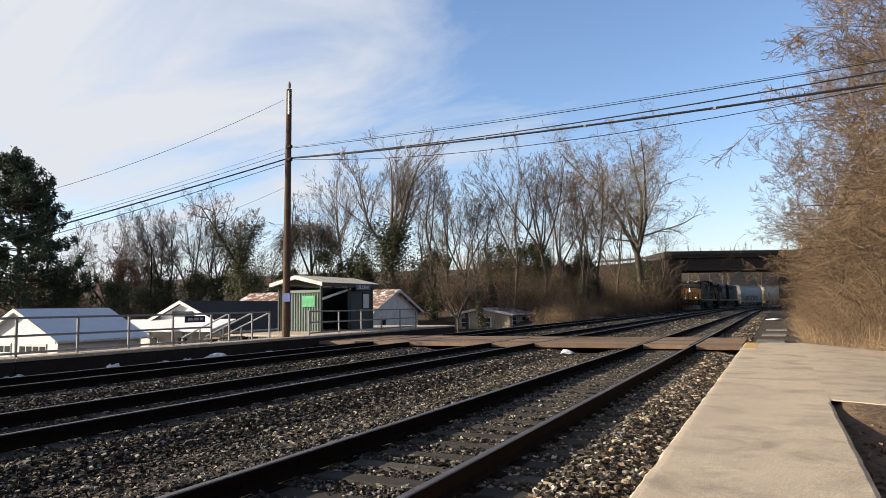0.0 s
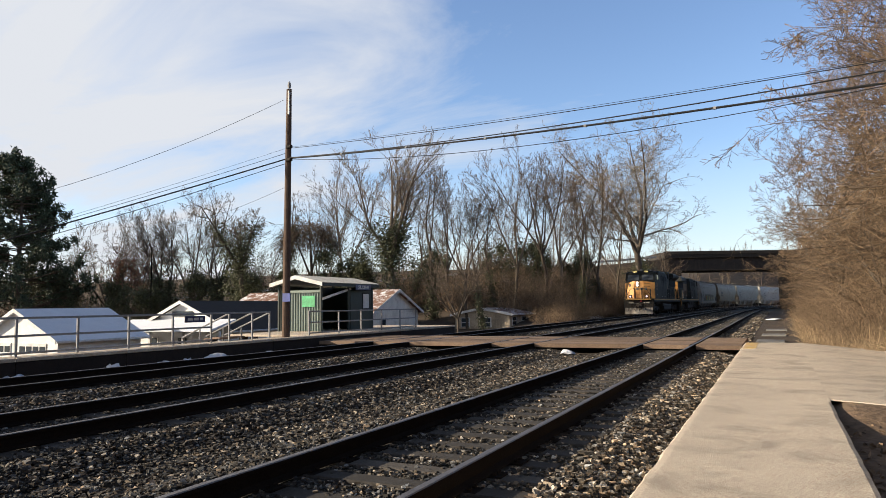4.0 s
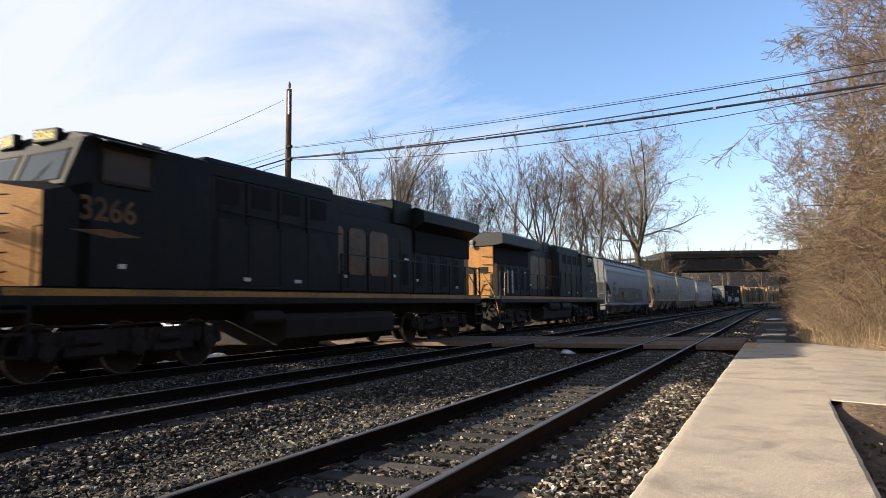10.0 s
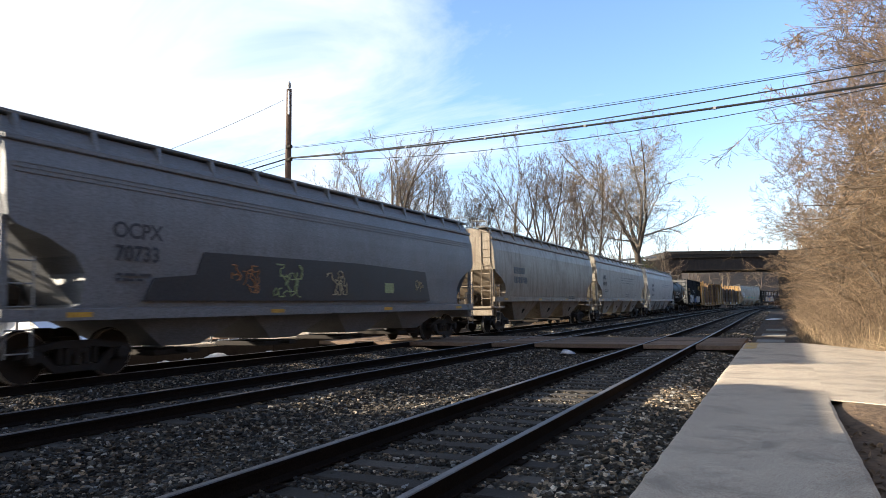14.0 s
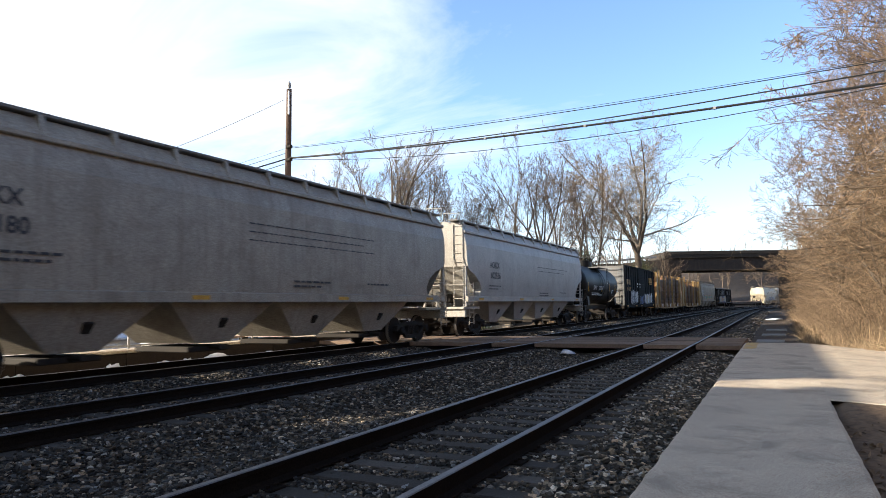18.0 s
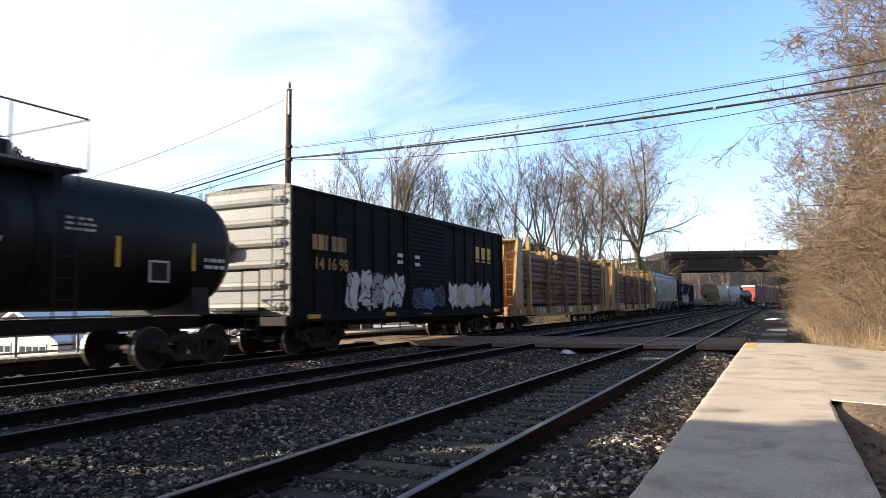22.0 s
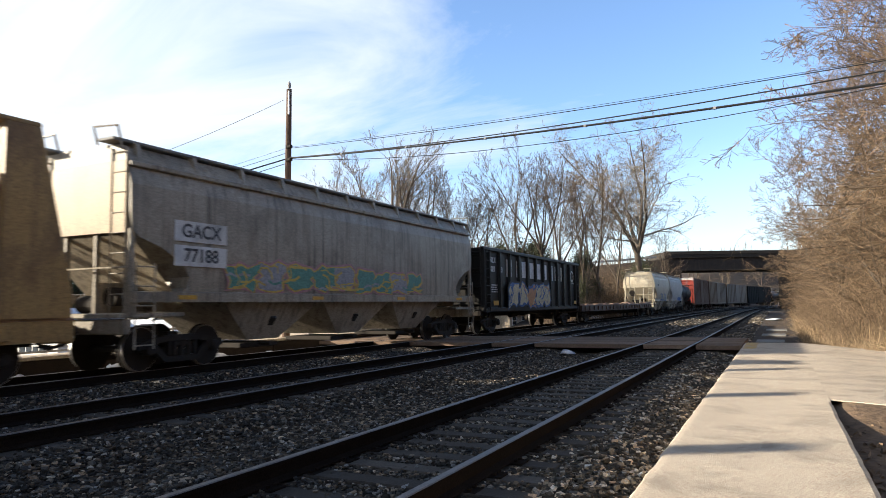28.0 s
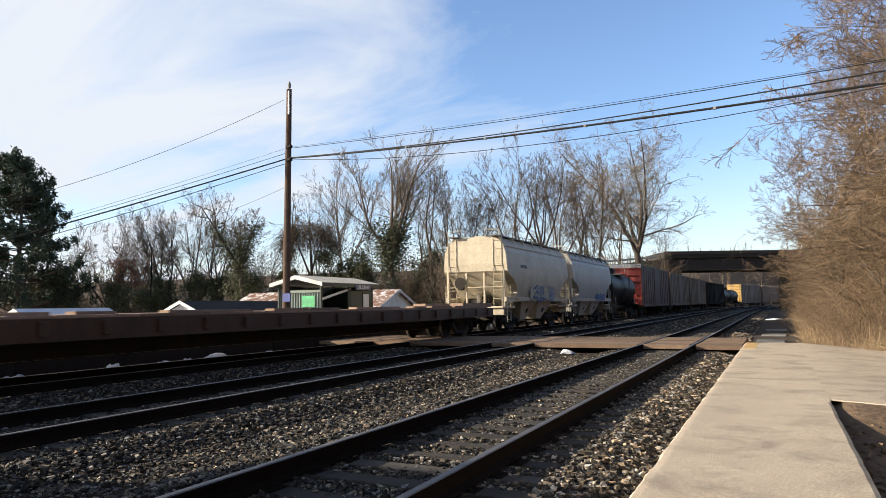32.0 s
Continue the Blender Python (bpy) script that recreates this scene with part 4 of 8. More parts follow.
def tank_car(a, b, label, mat=M_BLACK, r=1.36, zc=2.62):
    car, L = car_thing("tank_car", label, a, b)
    S = L - 0.35
    prof = [(-S, 0.05), (-S + 0.03, 0.35), (-S + 0.13, 0.72), (-S + 0.3, 1.06), (-S + 0.48, 1.25), (-S + 0.72, r - 0.005), (-S + 0.76, r), (-S + 3, r), (-0.03, r), (0.0, r + 0.012), (0.03, r), (S - 3, r), (S - 0.76, r), (S - 0.72, r - 0.005), (S - 0.48, 1.25), (S - 0.3, 1.06), (S - 0.13, 0.72), (S - 0.03, 0.35), (S, 0.05)]
    part("shell", Geo().lathe(prof, (0, 0, zc), "y", 40), mat, car, smooth=True)
    for y in (-0.7, 0.55): part("strap", Geo().lathe([(y - 0.06, r + 0.004), (y - 0.06, r + 0.014), (y + 0.06, r + 0.014), (y + 0.06, r + 0.004)], (0, 0, zc), "y", 40), mat, car)
    part("underframe", Geo().box((0, 0, 0.98), (0.6, 2 * L, 0.28), ch=0.03), mat, car)
    for e in (-1, 1):
        part("end_platform", Geo().box((0, e * (L - 0.3), 1.12), (2.8, 0.75, 0.08), ch=0.02).box((0, e * L, 0.98), (2.8, 0.12, 0.3), ch=0.02), mat, car)
        part("saddle", Geo().prism([(-1.3, 1.15), (1.3, 1.15), (1.25, 1.75), (1.0, 1.45), (0.5, 1.3), (-0.5, 1.3), (-1.0, 1.45), (-1.25, 1.75)], "y", e * (L - 1.75) - 0.25, e * (L - 1.75) + 0.25), mat, car)
        g = Geo().bent([(1.4, e * (L - 0.6), 1.15), (1.4, e * (L - 0.6), 2.2), (1.4, e * L, 2.2), (-1.4, e * L, 2.2), (-1.4, e * (L - 0.6), 2.2), (-1.4, e * (L - 0.6), 1.15)], 0.022, 5)
        g.tube((1.4, e * L, 2.2), (1.4, e * L, 0.6), 0.02, n=5)
        ladder(g, 1.42, e * (L - 0.3), 0.5, 1.1)
        part("handrail", g, mat, car)
    part("manway", Geo().lathe([(0, 0.45), (0.42, 0.45), (0.46, 0.38)], (0, -0.4, zc + r - 0.02), "z", 18).box((0.0, 0.35, zc + r + 0.2), (0.8, 0.6, 0.4), ch=0.06), mat, car)
    g = Geo().box((0.95, 0, zc + r - 0.12), (0.7, 2.9, 0.05)).box((-0.95, 0, zc + r - 0.12), (0.7, 2.9, 0.05))
    part("platform", g, M_GRATE, car)
    g = Geo()
    for x in (-1.3, 1.3):
        g.bent([(x, -1.45, zc + r - 0.1), (x, -1.45, zc + r + 0.85), (x, 1.45, zc + r + 0.85), (x, 1.45, zc + r - 0.1)], 0.02, 5)
        g.tube((x, 0, zc + r - 0.1), (x, 0, zc + r + 0.85), 0.02, n=5)
    g.tube((-1.3, 1.45, zc + r + 0.85), (1.3, 1.45, zc + r + 0.85), 0.02, n=5)
    part("guard_rail", g, M_GRATE, car)
    g = Geo()
    ladder(g, 1.45, 0.95, 0.6, zc + r - 0.1)
    part("ladder", g, mat, car)
    part("outlet", Geo().tube((0, 0, 0.5), (0, 0, 1.3), 0.18, n=10).box((0, 0, 0.55), (0.5, 0.5, 0.15), ch=0.03), M_TRUCK, car)
    for y in (-L + 1.75, L - 1.75): bogie(car, y)
    couplers(car, L)
    enter(car, a, b, L - 1.75)
    return car, L


def gondola(a, b, label):
    car, L = car_thing("gondola_car", label, a, b)
    top = 3.74
    for s in (-1, 1):
        part("side_wall", Geo().box((s * 1.40, 0, (1.0 + top) / 2), (0.05, 2 * L, top - 1.0)), M_BLACK, car)
        part("top_rail", Geo().box((s * 1.47, 0, top - 0.03), (0.2, 2 * L + 0.1, 0.16), ch=0.03), M_BLACK, car)
        part("side_sill", Geo().box((s * 1.46, 0, 1.06), (0.14, 2 * L, 0.2), ch=0.02), M_BLACK, car)
        for y in [-L + 0.12, L - 0.12] + [-L + 0.08 + (i + 0.5) * (2 * L - 0.16) / 12 for i in range(12)]:
            part("side_post", Geo().prism([(s * 1.42, y - 0.12), (s * 1.55, y - 0.07), (s * 1.55, y + 0.07), (s * 1.42, y + 0.12)], "z", 1.1, top - 0.1), M_BLACK, car)
        for y in (-L + 0.4, L - 0.4): part("ladder", ladder(Geo(), s * 1.58, y, 0.55, top - 0.1), M_BLACK, car)
    for e in (-1, 1):
        w = part("end_wall", Geo().box((0, e * (L - 0.03), (1.0 + top) / 2), (2.8, 0.06, top - 1.0)), M_BLACK, car)
        for i in range(4): part("rib", Geo().box((0, e * (L + 0.06), 1.35 + i * 0.72), (2.85, 0.14, 0.14), ch=0.03), M_BLACK, w)
        g = Geo()
        ladder(g, 1.25, e * (L + 0.16), 1.0, top, "x")
        part("end_ladder", g, M_BLACK, car)
        part("end_sill", Geo().box((0, e * (L - 0.05), 0.93), (2.8, 0.3, 0.24), ch=0.02), M_TRUCK, car)
    part("floor", Geo().box((0, 0, 0.98), (2.8, 2 * L, 0.12)), M_TRUCK, car)
    part("underframe", Geo().box((0, 0, 0.83), (0.5, 2 * L, 0.2), ch=0.03), M_TRUCK, car)
    part("brake_gear", Geo().tube((0.35, -1.6, 0.78), (0.35, -0.8, 0.78), 0.16, n=10).box((0.2, 0.6, 0.8), (0.5, 0.5, 0.2), ch=0.03), M_TRUCK, car)
    for y in (-L + 1.8, L - 1.8): bogie(car, y)
    couplers(car, L)
    enter(car, a, b, L - 1.8)
    return car, L


def flat_deck(car, L, mat, z=1.12, belly=0.45):
    for s in (-1, 1):
        part("side_sill", Geo().prism([(-L, z), (L, z), (L, z - 0.36), (L - 3.6, z - 0.38), (L - 5.2, z - 0.38 - belly), (-L + 5.2, z - 0.38 - belly), (-L + 3.6, z - 0.38), (-L, z - 0.36)], "x", s * 1.40 - 0.04, s * 1.40 + 0.04), mat, car)
        pocket = Geo().box((0, 0, 0), (0.09, 0.14, 0.28), ch=0.015).mesh("stake_pocket", mat)
        for i in range(int(L * 2 / 1.25)): part("stake_pocket", pocket, mat, car, at=(s * 1.46, -L + 0.7 + i * 1.25, z - 0.18))
    part("underframe", Geo().box((0, 0, z - 0.28), (0.6, 2 * L, 0.4), ch=0.03), M_TRUCK, car)
    for e in (-1, 1): part("end_sill", Geo().box((0, e * (L - 0.1), z - 0.2), (2.8, 0.22, 0.4), ch=0.02), mat, car)
    for i in range(int(2 * L / 0.9)):
        y0 = -L + i * 0.9
        part("deck_board", Geo().box((0, y0 + 0.45, z + 0.03), (2.84, 0.88, 0.06), ch=0.008), M_DECK, car)


def flat_car(a, b, label):
    car, L = car_thing("flat_car", label, a, b)
    flat_deck(car, L, M_RUST, 1.14, 0.02)
    rng = random.Random(4)
    for i in range(15):
        y = -L + 1.5 + i * (2 * L - 3) / 14
        part("dunnage", Geo().box((1.15 + rng.uniform(-0.2, 0.1), y + rng.uniform(-0.4, 0.4), 1.225), (0.3, rng.uniform(0.6, 1.9), 0.07), ch=0.01), M_DECK, car, "loose timber board on the deck")
    part("center_sill", Geo().box((0, 0, 0.69), (0.5, 2 * L - 5.5, 0.66), ch=0.03), M_TRUCK, car, "deep dark centre sill")
    part("tie_down", Geo().box((1.1, L - 1.6, 1.27), (0.6, 3.0, 0.18), ch=0.02).box((-0.6, L - 1.6, 1.27), (0.6, 3.0, 0.18), ch=0.02), M_DECK, car, "raised timber riser")
    for y in (-L + 2.6, L - 2.6): bogie(car, y)
    couplers(car, L)
    enter(car, a, b, L - 2.6)
    return car, L


def bulkhead_flat(a, b, label, seed, load_label, short=None):
    car, L = car_thing("bulkhead_flat_car", label, a, b)
    flat_deck(car, L, M_YEL, 1.10, 0.12)
    top = 4.42
    for e in (-1, 1):
        y0, y1 = e * (L - 0.1), e * (L - 1.35)
        bh = part("bulkhead", Geo().box((0, e * (L - 1.28), (1.15 + top) / 2), (2.6, 0.10, top - 1.15)), M_YEL, car, "yellow steel end bulkhead with braces")
        for x in (-1.43, 1.43): part("side_plate", Geo().prism([(y1, 1.15), (y0, 1.15), (y0, 1.6), (e * (L - 0.75), top), (y1, top)], "x", x - 0.06, x + 0.06), M_YEL, bh)
        for x in (-0.62, 0.0, 0.62): part("brace", Geo().prism([(e * (L - 1.42), 1.2), (e * (L - 0.35), 1.2), (e * (L - 0.35), 1.5), (e * (L - 1.05), top), (e * (L - 1.42), top)], "x", x - 0.05, x + 0.05), M_YEL, bh)
        part("cap", Geo().box((0, e * (L - 1.13), top + 0.03), (3.0, 0.8, 0.1), ch=0.03), M_YEL, bh)
        g = Geo()
        for z in (1.9, 2.6, 3.3): g.box((0, e * (L - 1.33), z), (2.8, 0.12, 0.1))
        ladder(g, 1.1, e * (L - 0.55), 1.2, 3.9, "x")
        part("rung", g, M_STRAP, bh)
    n = 6
    stakes = []
    for i in range(n):
        y = -L + 2.35 + i * (2 * L - 4.7) / (n - 1)
        for s in (-1, 1):
            dark = i in (1, 2, 4)
            part("stake", Geo().prism([(s * 1.47 - 0.09, y - 0.13), (s * 1.47 + 0.09, y - 0.13), (s * 1.47 + 0.09, y + 0.13), (s * 1.47 - 0.09, y + 0.13)], "z", 0.75, 4.42 + (0.3 if i == 0 else 0.0)), M_STAKE if dark else M_YEL, car, "dark weathered timber stake" if dark else "yellow steel stake")
    for y in (-L + 1.9, L - 1.9): bogie(car, y)
    couplers(car, L)
    enter(car, a, b, L - 1.9)
    # the load of poles
    load = thing("pole_load", load_label, "timber load", group="loads of poles")
    rng = random.Random(seed)
    z = 1.30
    r0 = 0.155
    groups = [(-L + 1.6, -3.0, 4.02), (-2.9, L - 1.6, 4.25)] if not short else [(-L + 1.7, L - 1.7, 3.8)]
    for y0, y1, ztop in groups:
        z = 1.40
        row = 0
        while z < ztop:
            x = -1.22 + (row % 2) * 0.14
            while x < 1.3:
                r = r0 * rng.uniform(0.85, 1.12)
                if z > ztop - 0.25 and rng.random() < 0.35: x += 2 * r; continue
                ya, yb = y0 + rng.uniform(0, 0.2), y1 - rng.uniform(0, 0.3)
                if -1.0 < x < 0.9 and 1.5 < z < ztop - 0.5:      # buried poles show only their ends
                    yb = ya + 1.6 if rng.random() < 0.5 else yb
                    if rng.random() < 0.35: x += 2 * r + 0.01; continue
                g = Geo()
                d = rng.uniform(-0.03, 0.03)
                g.loft([[(x + dd + rr * math.cos(t * 2 * math.pi / 10), yy, z + rr * math.sin(t * 2 * math.pi / 10)) for t in range(10)] for yy, rr, dd in ((ya, r, 0), ((ya + yb) / 2, r * 0.97, d), (yb, r * 0.86, 0))], caps=False)
                g.add([g.v[i] for i in range(10)], [tuple(range(10))[::-1]]); g.mi[-1] = 1
                g.add([g.v[i] for i in range(20, 30)], [tuple(range(10))]); g.mi[-1] = 1
                part("pole", g, [M_LOG, M_LOGEND], load, smooth=False)
                x += 2 * r + rng.uniform(0.0, 0.03)
            z += r0 * 1.82
            row += 1
        for y in (y0 + 1.2, y1 - 1.2): part("packing", Geo().box((0, y, 1.2), (2.7, 0.16, 0.13)), M_DECK, load, "timber packing under the poles")
        for i in range(3):
            y = y0 + (y1 - y0) * (i + 0.6) / 3.2
            part("strap", Geo().bent([(1.47, y, 1.25), (1.48, y + 0.05, 2.6), (1.40, y, ztop - 0.05), (0.5, y, ztop + 0.22), (-1.3, y, ztop + 0.1)], 0.022, 5), M_STRAP, load, "rust-red tie-down strap")
    TRAIN.append((load, (a + b) / 2, L - 1.9, 0))
    return car, L


def locomotive(a, b, label, number, turn, mat, lit, wing=M_BLUE):
    """A wide-nosed diesel: y = -L is the cab end."""
    car = thing("diesel_locomotive", label, "locomotive", group="cars of the train")
    L = (b - a) / 2 - 0.75
    s_t = -1 if turn else 1                       # the side that faces the platform
    # frame and walkway
    part("frame", Geo().box((0, 0, 1.52), (3.06, 2 * L - 0.9, 0.34), ch=0.03).box((0, 0, 1.2), (1.4, 2 * L - 1.6, 0.4)), mat, car)
    for s in (-1, 1): part("stripe", Geo().box((s * 1.532, 0, 1.60), (0.006, 2 * L - 1.0, 0.13)), M_STRIPE, car, "dirty yellow sill stripe")
    # nose
    n0, n1 = -L + 0.62, -L + 2.05
    nose = Geo()
    zb, zt = 1.7, 3.40
    nose.add([(-1.53, n1, zb), (-1.53, n0 + 0.5, zb), (-0.45, n0, zb), (0.45, n0, zb), (1.53, n0 + 0.5, zb), (1.53, n1, zb),
              (-1.53, n1, zt + 0.22), (-1.53, n0 + 0.5, zt - 0.06), (-0.45, n0 + 0.06, zt + 0.14), (0.45, n0 + 0.06, zt + 0.14), (1.53, n0 + 0.5, zt - 0.06), (1.53, n1, zt + 0.22), (-0.45, n1, zt + 0.32), (0.45, n1, zt + 0.32)],
             [(1, 2, 8, 7), (2, 3, 9, 8), (3, 4, 10, 9)])
    nose.cur = 1
    nose.f += [(0, 1, 7, 6), (4, 5, 11, 10), (6, 7, 8, 12), (8, 9, 13, 12), (9, 10, 11, 13)]
    nose.mi += [1] * 5
    ns = part("nose", nose, [M_NOSE if lit else mat, mat], car, "yellow wide nose" if lit else "")
    if lit:
        part("headlight_housing", Geo().box((-0.16, n0 + 0.02, 3.22), (0.34, 0.12, 0.6), ch=0.04), mat, ns)
        for z in (3.09, 3.35):
            part("headlight", Geo().lathe([(0, 0.115), (0.03, 0.115), (0.035, 0.02)], (-0.16, n0 - 0.085, z), "y", 16), M_LAMP, ns, "lit headlight")
        part("nose_door", Geo().box((0.78 - 1.55, n0 + 0.12, 2.55), (0.55, 0.03, 1.5), m=pose(0, 0, 0, 0, 0, -25), ch=0.01), M_NOSE, ns)
        part("nose_window", Geo().box((-0.95, n0 + 0.19, 3.12), (0.2, 0.05, 0.32), m=pose(0, 0, 0, 0, 0, -25), ch=0.05), M_CABGLASS, ns)
        for i in range(5):
            x, y, z = 0.75, n0 + 0.11, 1.95 + i * 0.33
            part("grab_iron", Geo().bent([(x - 0.18, y - 0.09, z), (x - 0.18, y - 0.2, z - 0.02), (x + 0.3, y + 0.02, z - 0.02), (x + 0.3, y + 0.12, z)], 0.014, 5), M_TRUCK, ns)
        for cx, w in ((0.0, 0.26), (0.42, 0.24), (-0.42, 0.26)):
            part("emblem", Geo().box((cx + 0.25, n0 - 0.02 + max(0, abs(cx + 0.25) - 0.45) * 0.46, 2.72), (w, 0.03, 0.24), ch=0.014), M_EMBLEM, ns, "dark blue emblem on the nose")
    # cab
    c0, c1, cr = n1 - 0.62, n1 + 2.95, 4.66
    cab = Geo()
    prof = [(c1, 1.7), (n1 - 0.25, 1.7), (n1 - 0.25, 3.3), (c0 + 0.05, 3.52), (c0 + 0.42, 4.42), (c0 + 0.62, 4.52), (c1, 4.52)]
    cab.loft([[(x, y, z) for y, z in prof] for x in (-1.53, 1.53)])
    cb = part("cab", cab, mat, car)
    part("cab_roof", Geo().loft([[(x, y, z) for y, z in ((c0 + 0.46, 4.44), (c0 + 0.50, 4.60 + dz), (c0 + 0.9, 4.66 + dz), (c1, 4.66 + dz), (c1, 4.44))] for x, dz in ((-1.54, -0.14), (-1.1, 0.0), (1.1, 0.0), (1.54, -0.14))]), M_GREYROOF if not lit else mat, cb)
    for x0 in (-1, 1):
        g = Geo()
        dy, dz = 0.37, 0.9
        nrm = Vector((0, -dz, dy)).normalized() * 0.012
        q = [Vector((x0 * 0.12, c0 + 0.10, 3.62)), Vector((x0 * 1.36, c0 + 0.10, 3.62)), Vector((x0 * 1.30, c0 + 0.35, 4.22)), Vector((x0 * 0.12, c0 + 0.35, 4.22))]
        g.add([p + nrm for p in q], [(0, 1, 2, 3)])
        part("windscreen", g, M_CABGLASS, cb)
        g = Geo()
        for p1, p2 in zip(q, q[1:] + q[:1]): g.tube(p1 + nrm, p2 + nrm, 0.025, n=5)
        g.tube(Vector((x0 * 0.6, c0 + 0.02, 3.56)), Vector((x0 * 0.95, c0 + 0.25, 4.0)), 0.012, n=4)
        part("windscreen_frame", g, mat, cb)
        part("number_board", Geo().box((x0 * 0.57, c0 + 0.40, 4.545), (0.60, 0.16, 0.26), m=pose(0, 0, 0, 0, 0, x0 * 8), ch=0.02), M_BLACK, cb)
        if lit: lettering(number, 0.235, M_BOARD, cb, pose(x0 * 0.57 + 0.0, c0 + 0.312, 4.545, 90, 0, x0 * 8), "number", "lit yellow locomotive number")
        # side windows
        y0, y1 = c0 + 0.8, c0 + (1.95 if lit else 2.05)
        part("side_window", Geo().box((x0 * 1.535, (y0 + y1) / 2, 4.0), (0.02, y1 - y0, 0.62)), M_CABGLASS, cb)
        g = Geo()
        for k in range(2): g.box((x0 * 1.55, y0 + (y1 - y0) * k, 4.0), (0.04, 0.07, 0.7))
        for z in (3.66, 4.34): g.box((x0 * 1.55, (y0 + y1) / 2, z), (0.04, y1 - y0, 0.07))
        part("window_frame", g, M_TRUCK if lit else mat, cb)
        if not lit: part("window_bar", Geo().box((x0 * 1.55, (y0 + y1) / 2, 4.0), (0.03, 0.04, 0.62)), mat, cb)
        part("sunshade", Geo().box((x0 * 1.68, (y0 + y1) / 2, 4.42), (0.32, y1 - y0 + 0.3, 0.03), m=pose(0, 0, 0, 0, x0 * 20, 0)), mat if lit else M_GREYROOF, cb)
    lettering(number, 0.62, M_FADED, cb, (SIDE if s_t > 0 else OTHER)(s_t * 1.534, (c0 + c1) / 2 - 0.8, 3.12), "number", "faded yellow cab number")
    part("emblem", Geo().prism([((c0 + c1) / 2 - 1.6, 2.72), ((c0 + c1) / 2 - 0.8, 2.78), ((c0 + c1) / 2, 2.68), ((c0 + c1) / 2 - 0.75, 2.62)], "x", s_t * 1.531, s_t * 1.535), M_FADED, cb, "faded yellow lightning stroke")
    part("horn", Geo().tube((-0.3, c1 - 1.0, 4.66), (-0.3, c1 - 1.0, 4.85), 0.04, n=6).tube((-0.3, c1 - 1.4, 4.82), (-0.3, c1 - 0.8, 4.82), 0.05, 0.09, n=8), M_GREYROOF, car)
    part("aerial", Geo().bent([(0.7, c1 - 1.2, 4.66), (0.7, c1 - 1.2, 4.8), (0.7, c1 - 0.7, 4.8), (0.7, c1 - 0.7, 4.66)], 0.03, 5), M_GREYROOF, car)
    # equipment cabinet behind the cab: flush with the frame
    e1 = c1 + 5.0
    part("equipment_cabinet", Geo().box((0, (c1 + e1) / 2, 2.98), (2.96, e1 - c1, 2.56), ch=0.03).box((0, (c1 + e1) / 2, 4.46), (2.7, e1 - c1, 0.5), ch=0.1), mat, car)
    for s in (-1, 1):
        for k in range(4):
            y = c1 + 0.55 + k * 1.15
            part("vent", Geo().box((s * 1.482, y, 3.92), (0.012, 0.72, 0.52)), M_DARK, car, "louvred air intake, its inner shade a flat dark plate")
            part("vent_frame", Geo().box((s * 1.49, y - 0.47, 3.75), (0.05, 0.13, 1.0), ch=0.015), mat, car)
            part("cabinet_door", Geo().box((s * 1.485, c1 + 0.62 + k * 1.15, 2.55), (0.014, 1.02, 1.5), ch=0.006), mat, car)
        if not lit:
            ys = (c1 + 0.35, c1 + 1.5, c1 + 2.7, c1 + 3.9, e1)
            for y in ys: part("rail_post", Geo().box((s * 1.54, y, 2.42), (0.035, 0.06, 1.4)), M_BLACK, car)
            part("handrail", Geo().bent([(s * 1.56, c1 + 0.35, 3.12), (s * 1.56, c1 + 2.9, 3.12), (s * 1.56, c1 + 3.6, 2.85), (s * 1.56, e1, 2.8)], 0.02, 5), M_BLACK, car)
            for y in (c1 + 0.9, c0 + 2.6):
                for k in range(4): part("louvre", Geo().box((s * (1.495 if y > c1 else 1.535), y, 2.12 + k * 0.07), (0.02, 0.5, 0.03)), M_DARK, car)
        # no recess is modelled: a thin dark plate stands for its shade
        part("step_well", Geo().box((s * 1.49, c1 - 0.1, 2.7), (0.03, 0.75, 2.3)), M_DARK, car, "recessed cab door, its shade a flat dark plate")
        part("handrail", Geo().bent([(s * 1.56, c1 + 0.2, 3.5), (s * 1.56, e1, 3.35)], 0.018, 5), mat, car)
    # engine hood, exhaust, radiator
    h1 = L - (0.5 if lit else 0.95)
    hood = part("hood", Geo().box((0, (e1 + h1) / 2, 2.92), (2.0, h1 - e1, 2.44), ch=0.05).box((0, (e1 + h1) / 2, 4.33), (1.9, h1 - e1, 0.68), ch=0.12), mat, car)
    for s in (-1, 1):
        for k in range(9):
            y = e1 + 0.45 + k * (h1 - e1 - 0.6) / 9
            part("hood_door", Geo().box((s * 1.005, y, 2.7), (0.02, 0.68, 1.7), ch=0.008), mat, hood)
            if k > 3: part("grille", Geo().box((s * 1.018, y, 2.55), (0.012, 0.42, 1.1)), M_DARK, hood)
    r0 = h1 - 4.9
    if lit:
        ex = part("exhaust_housing", Geo().box((0, r0 - 0.72, 4.52), (2.1, 1.36, 0.86), ch=0.05), mat, car, "tall dark exhaust housing")
        part("stack", Geo().box((0, r0 - 0.72, 4.99), (1.0, 0.8, 0.1), ch=0.02), M_TRUCK, ex)
        part("hood_vent", Geo().box((0, r0 - 1.9, 4.72), (1.2, 0.6, 0.14), ch=0.03), M_GREYROOF, car, "pale roof vent")
    else: part("exhaust_housing", Geo().box((0, e1 + 0.75, 4.5), (1.96, 1.3, 0.62), ch=0.05).box((0, e1 + 0.75, 4.83), (1.0, 0.9, 0.12)), mat, car)
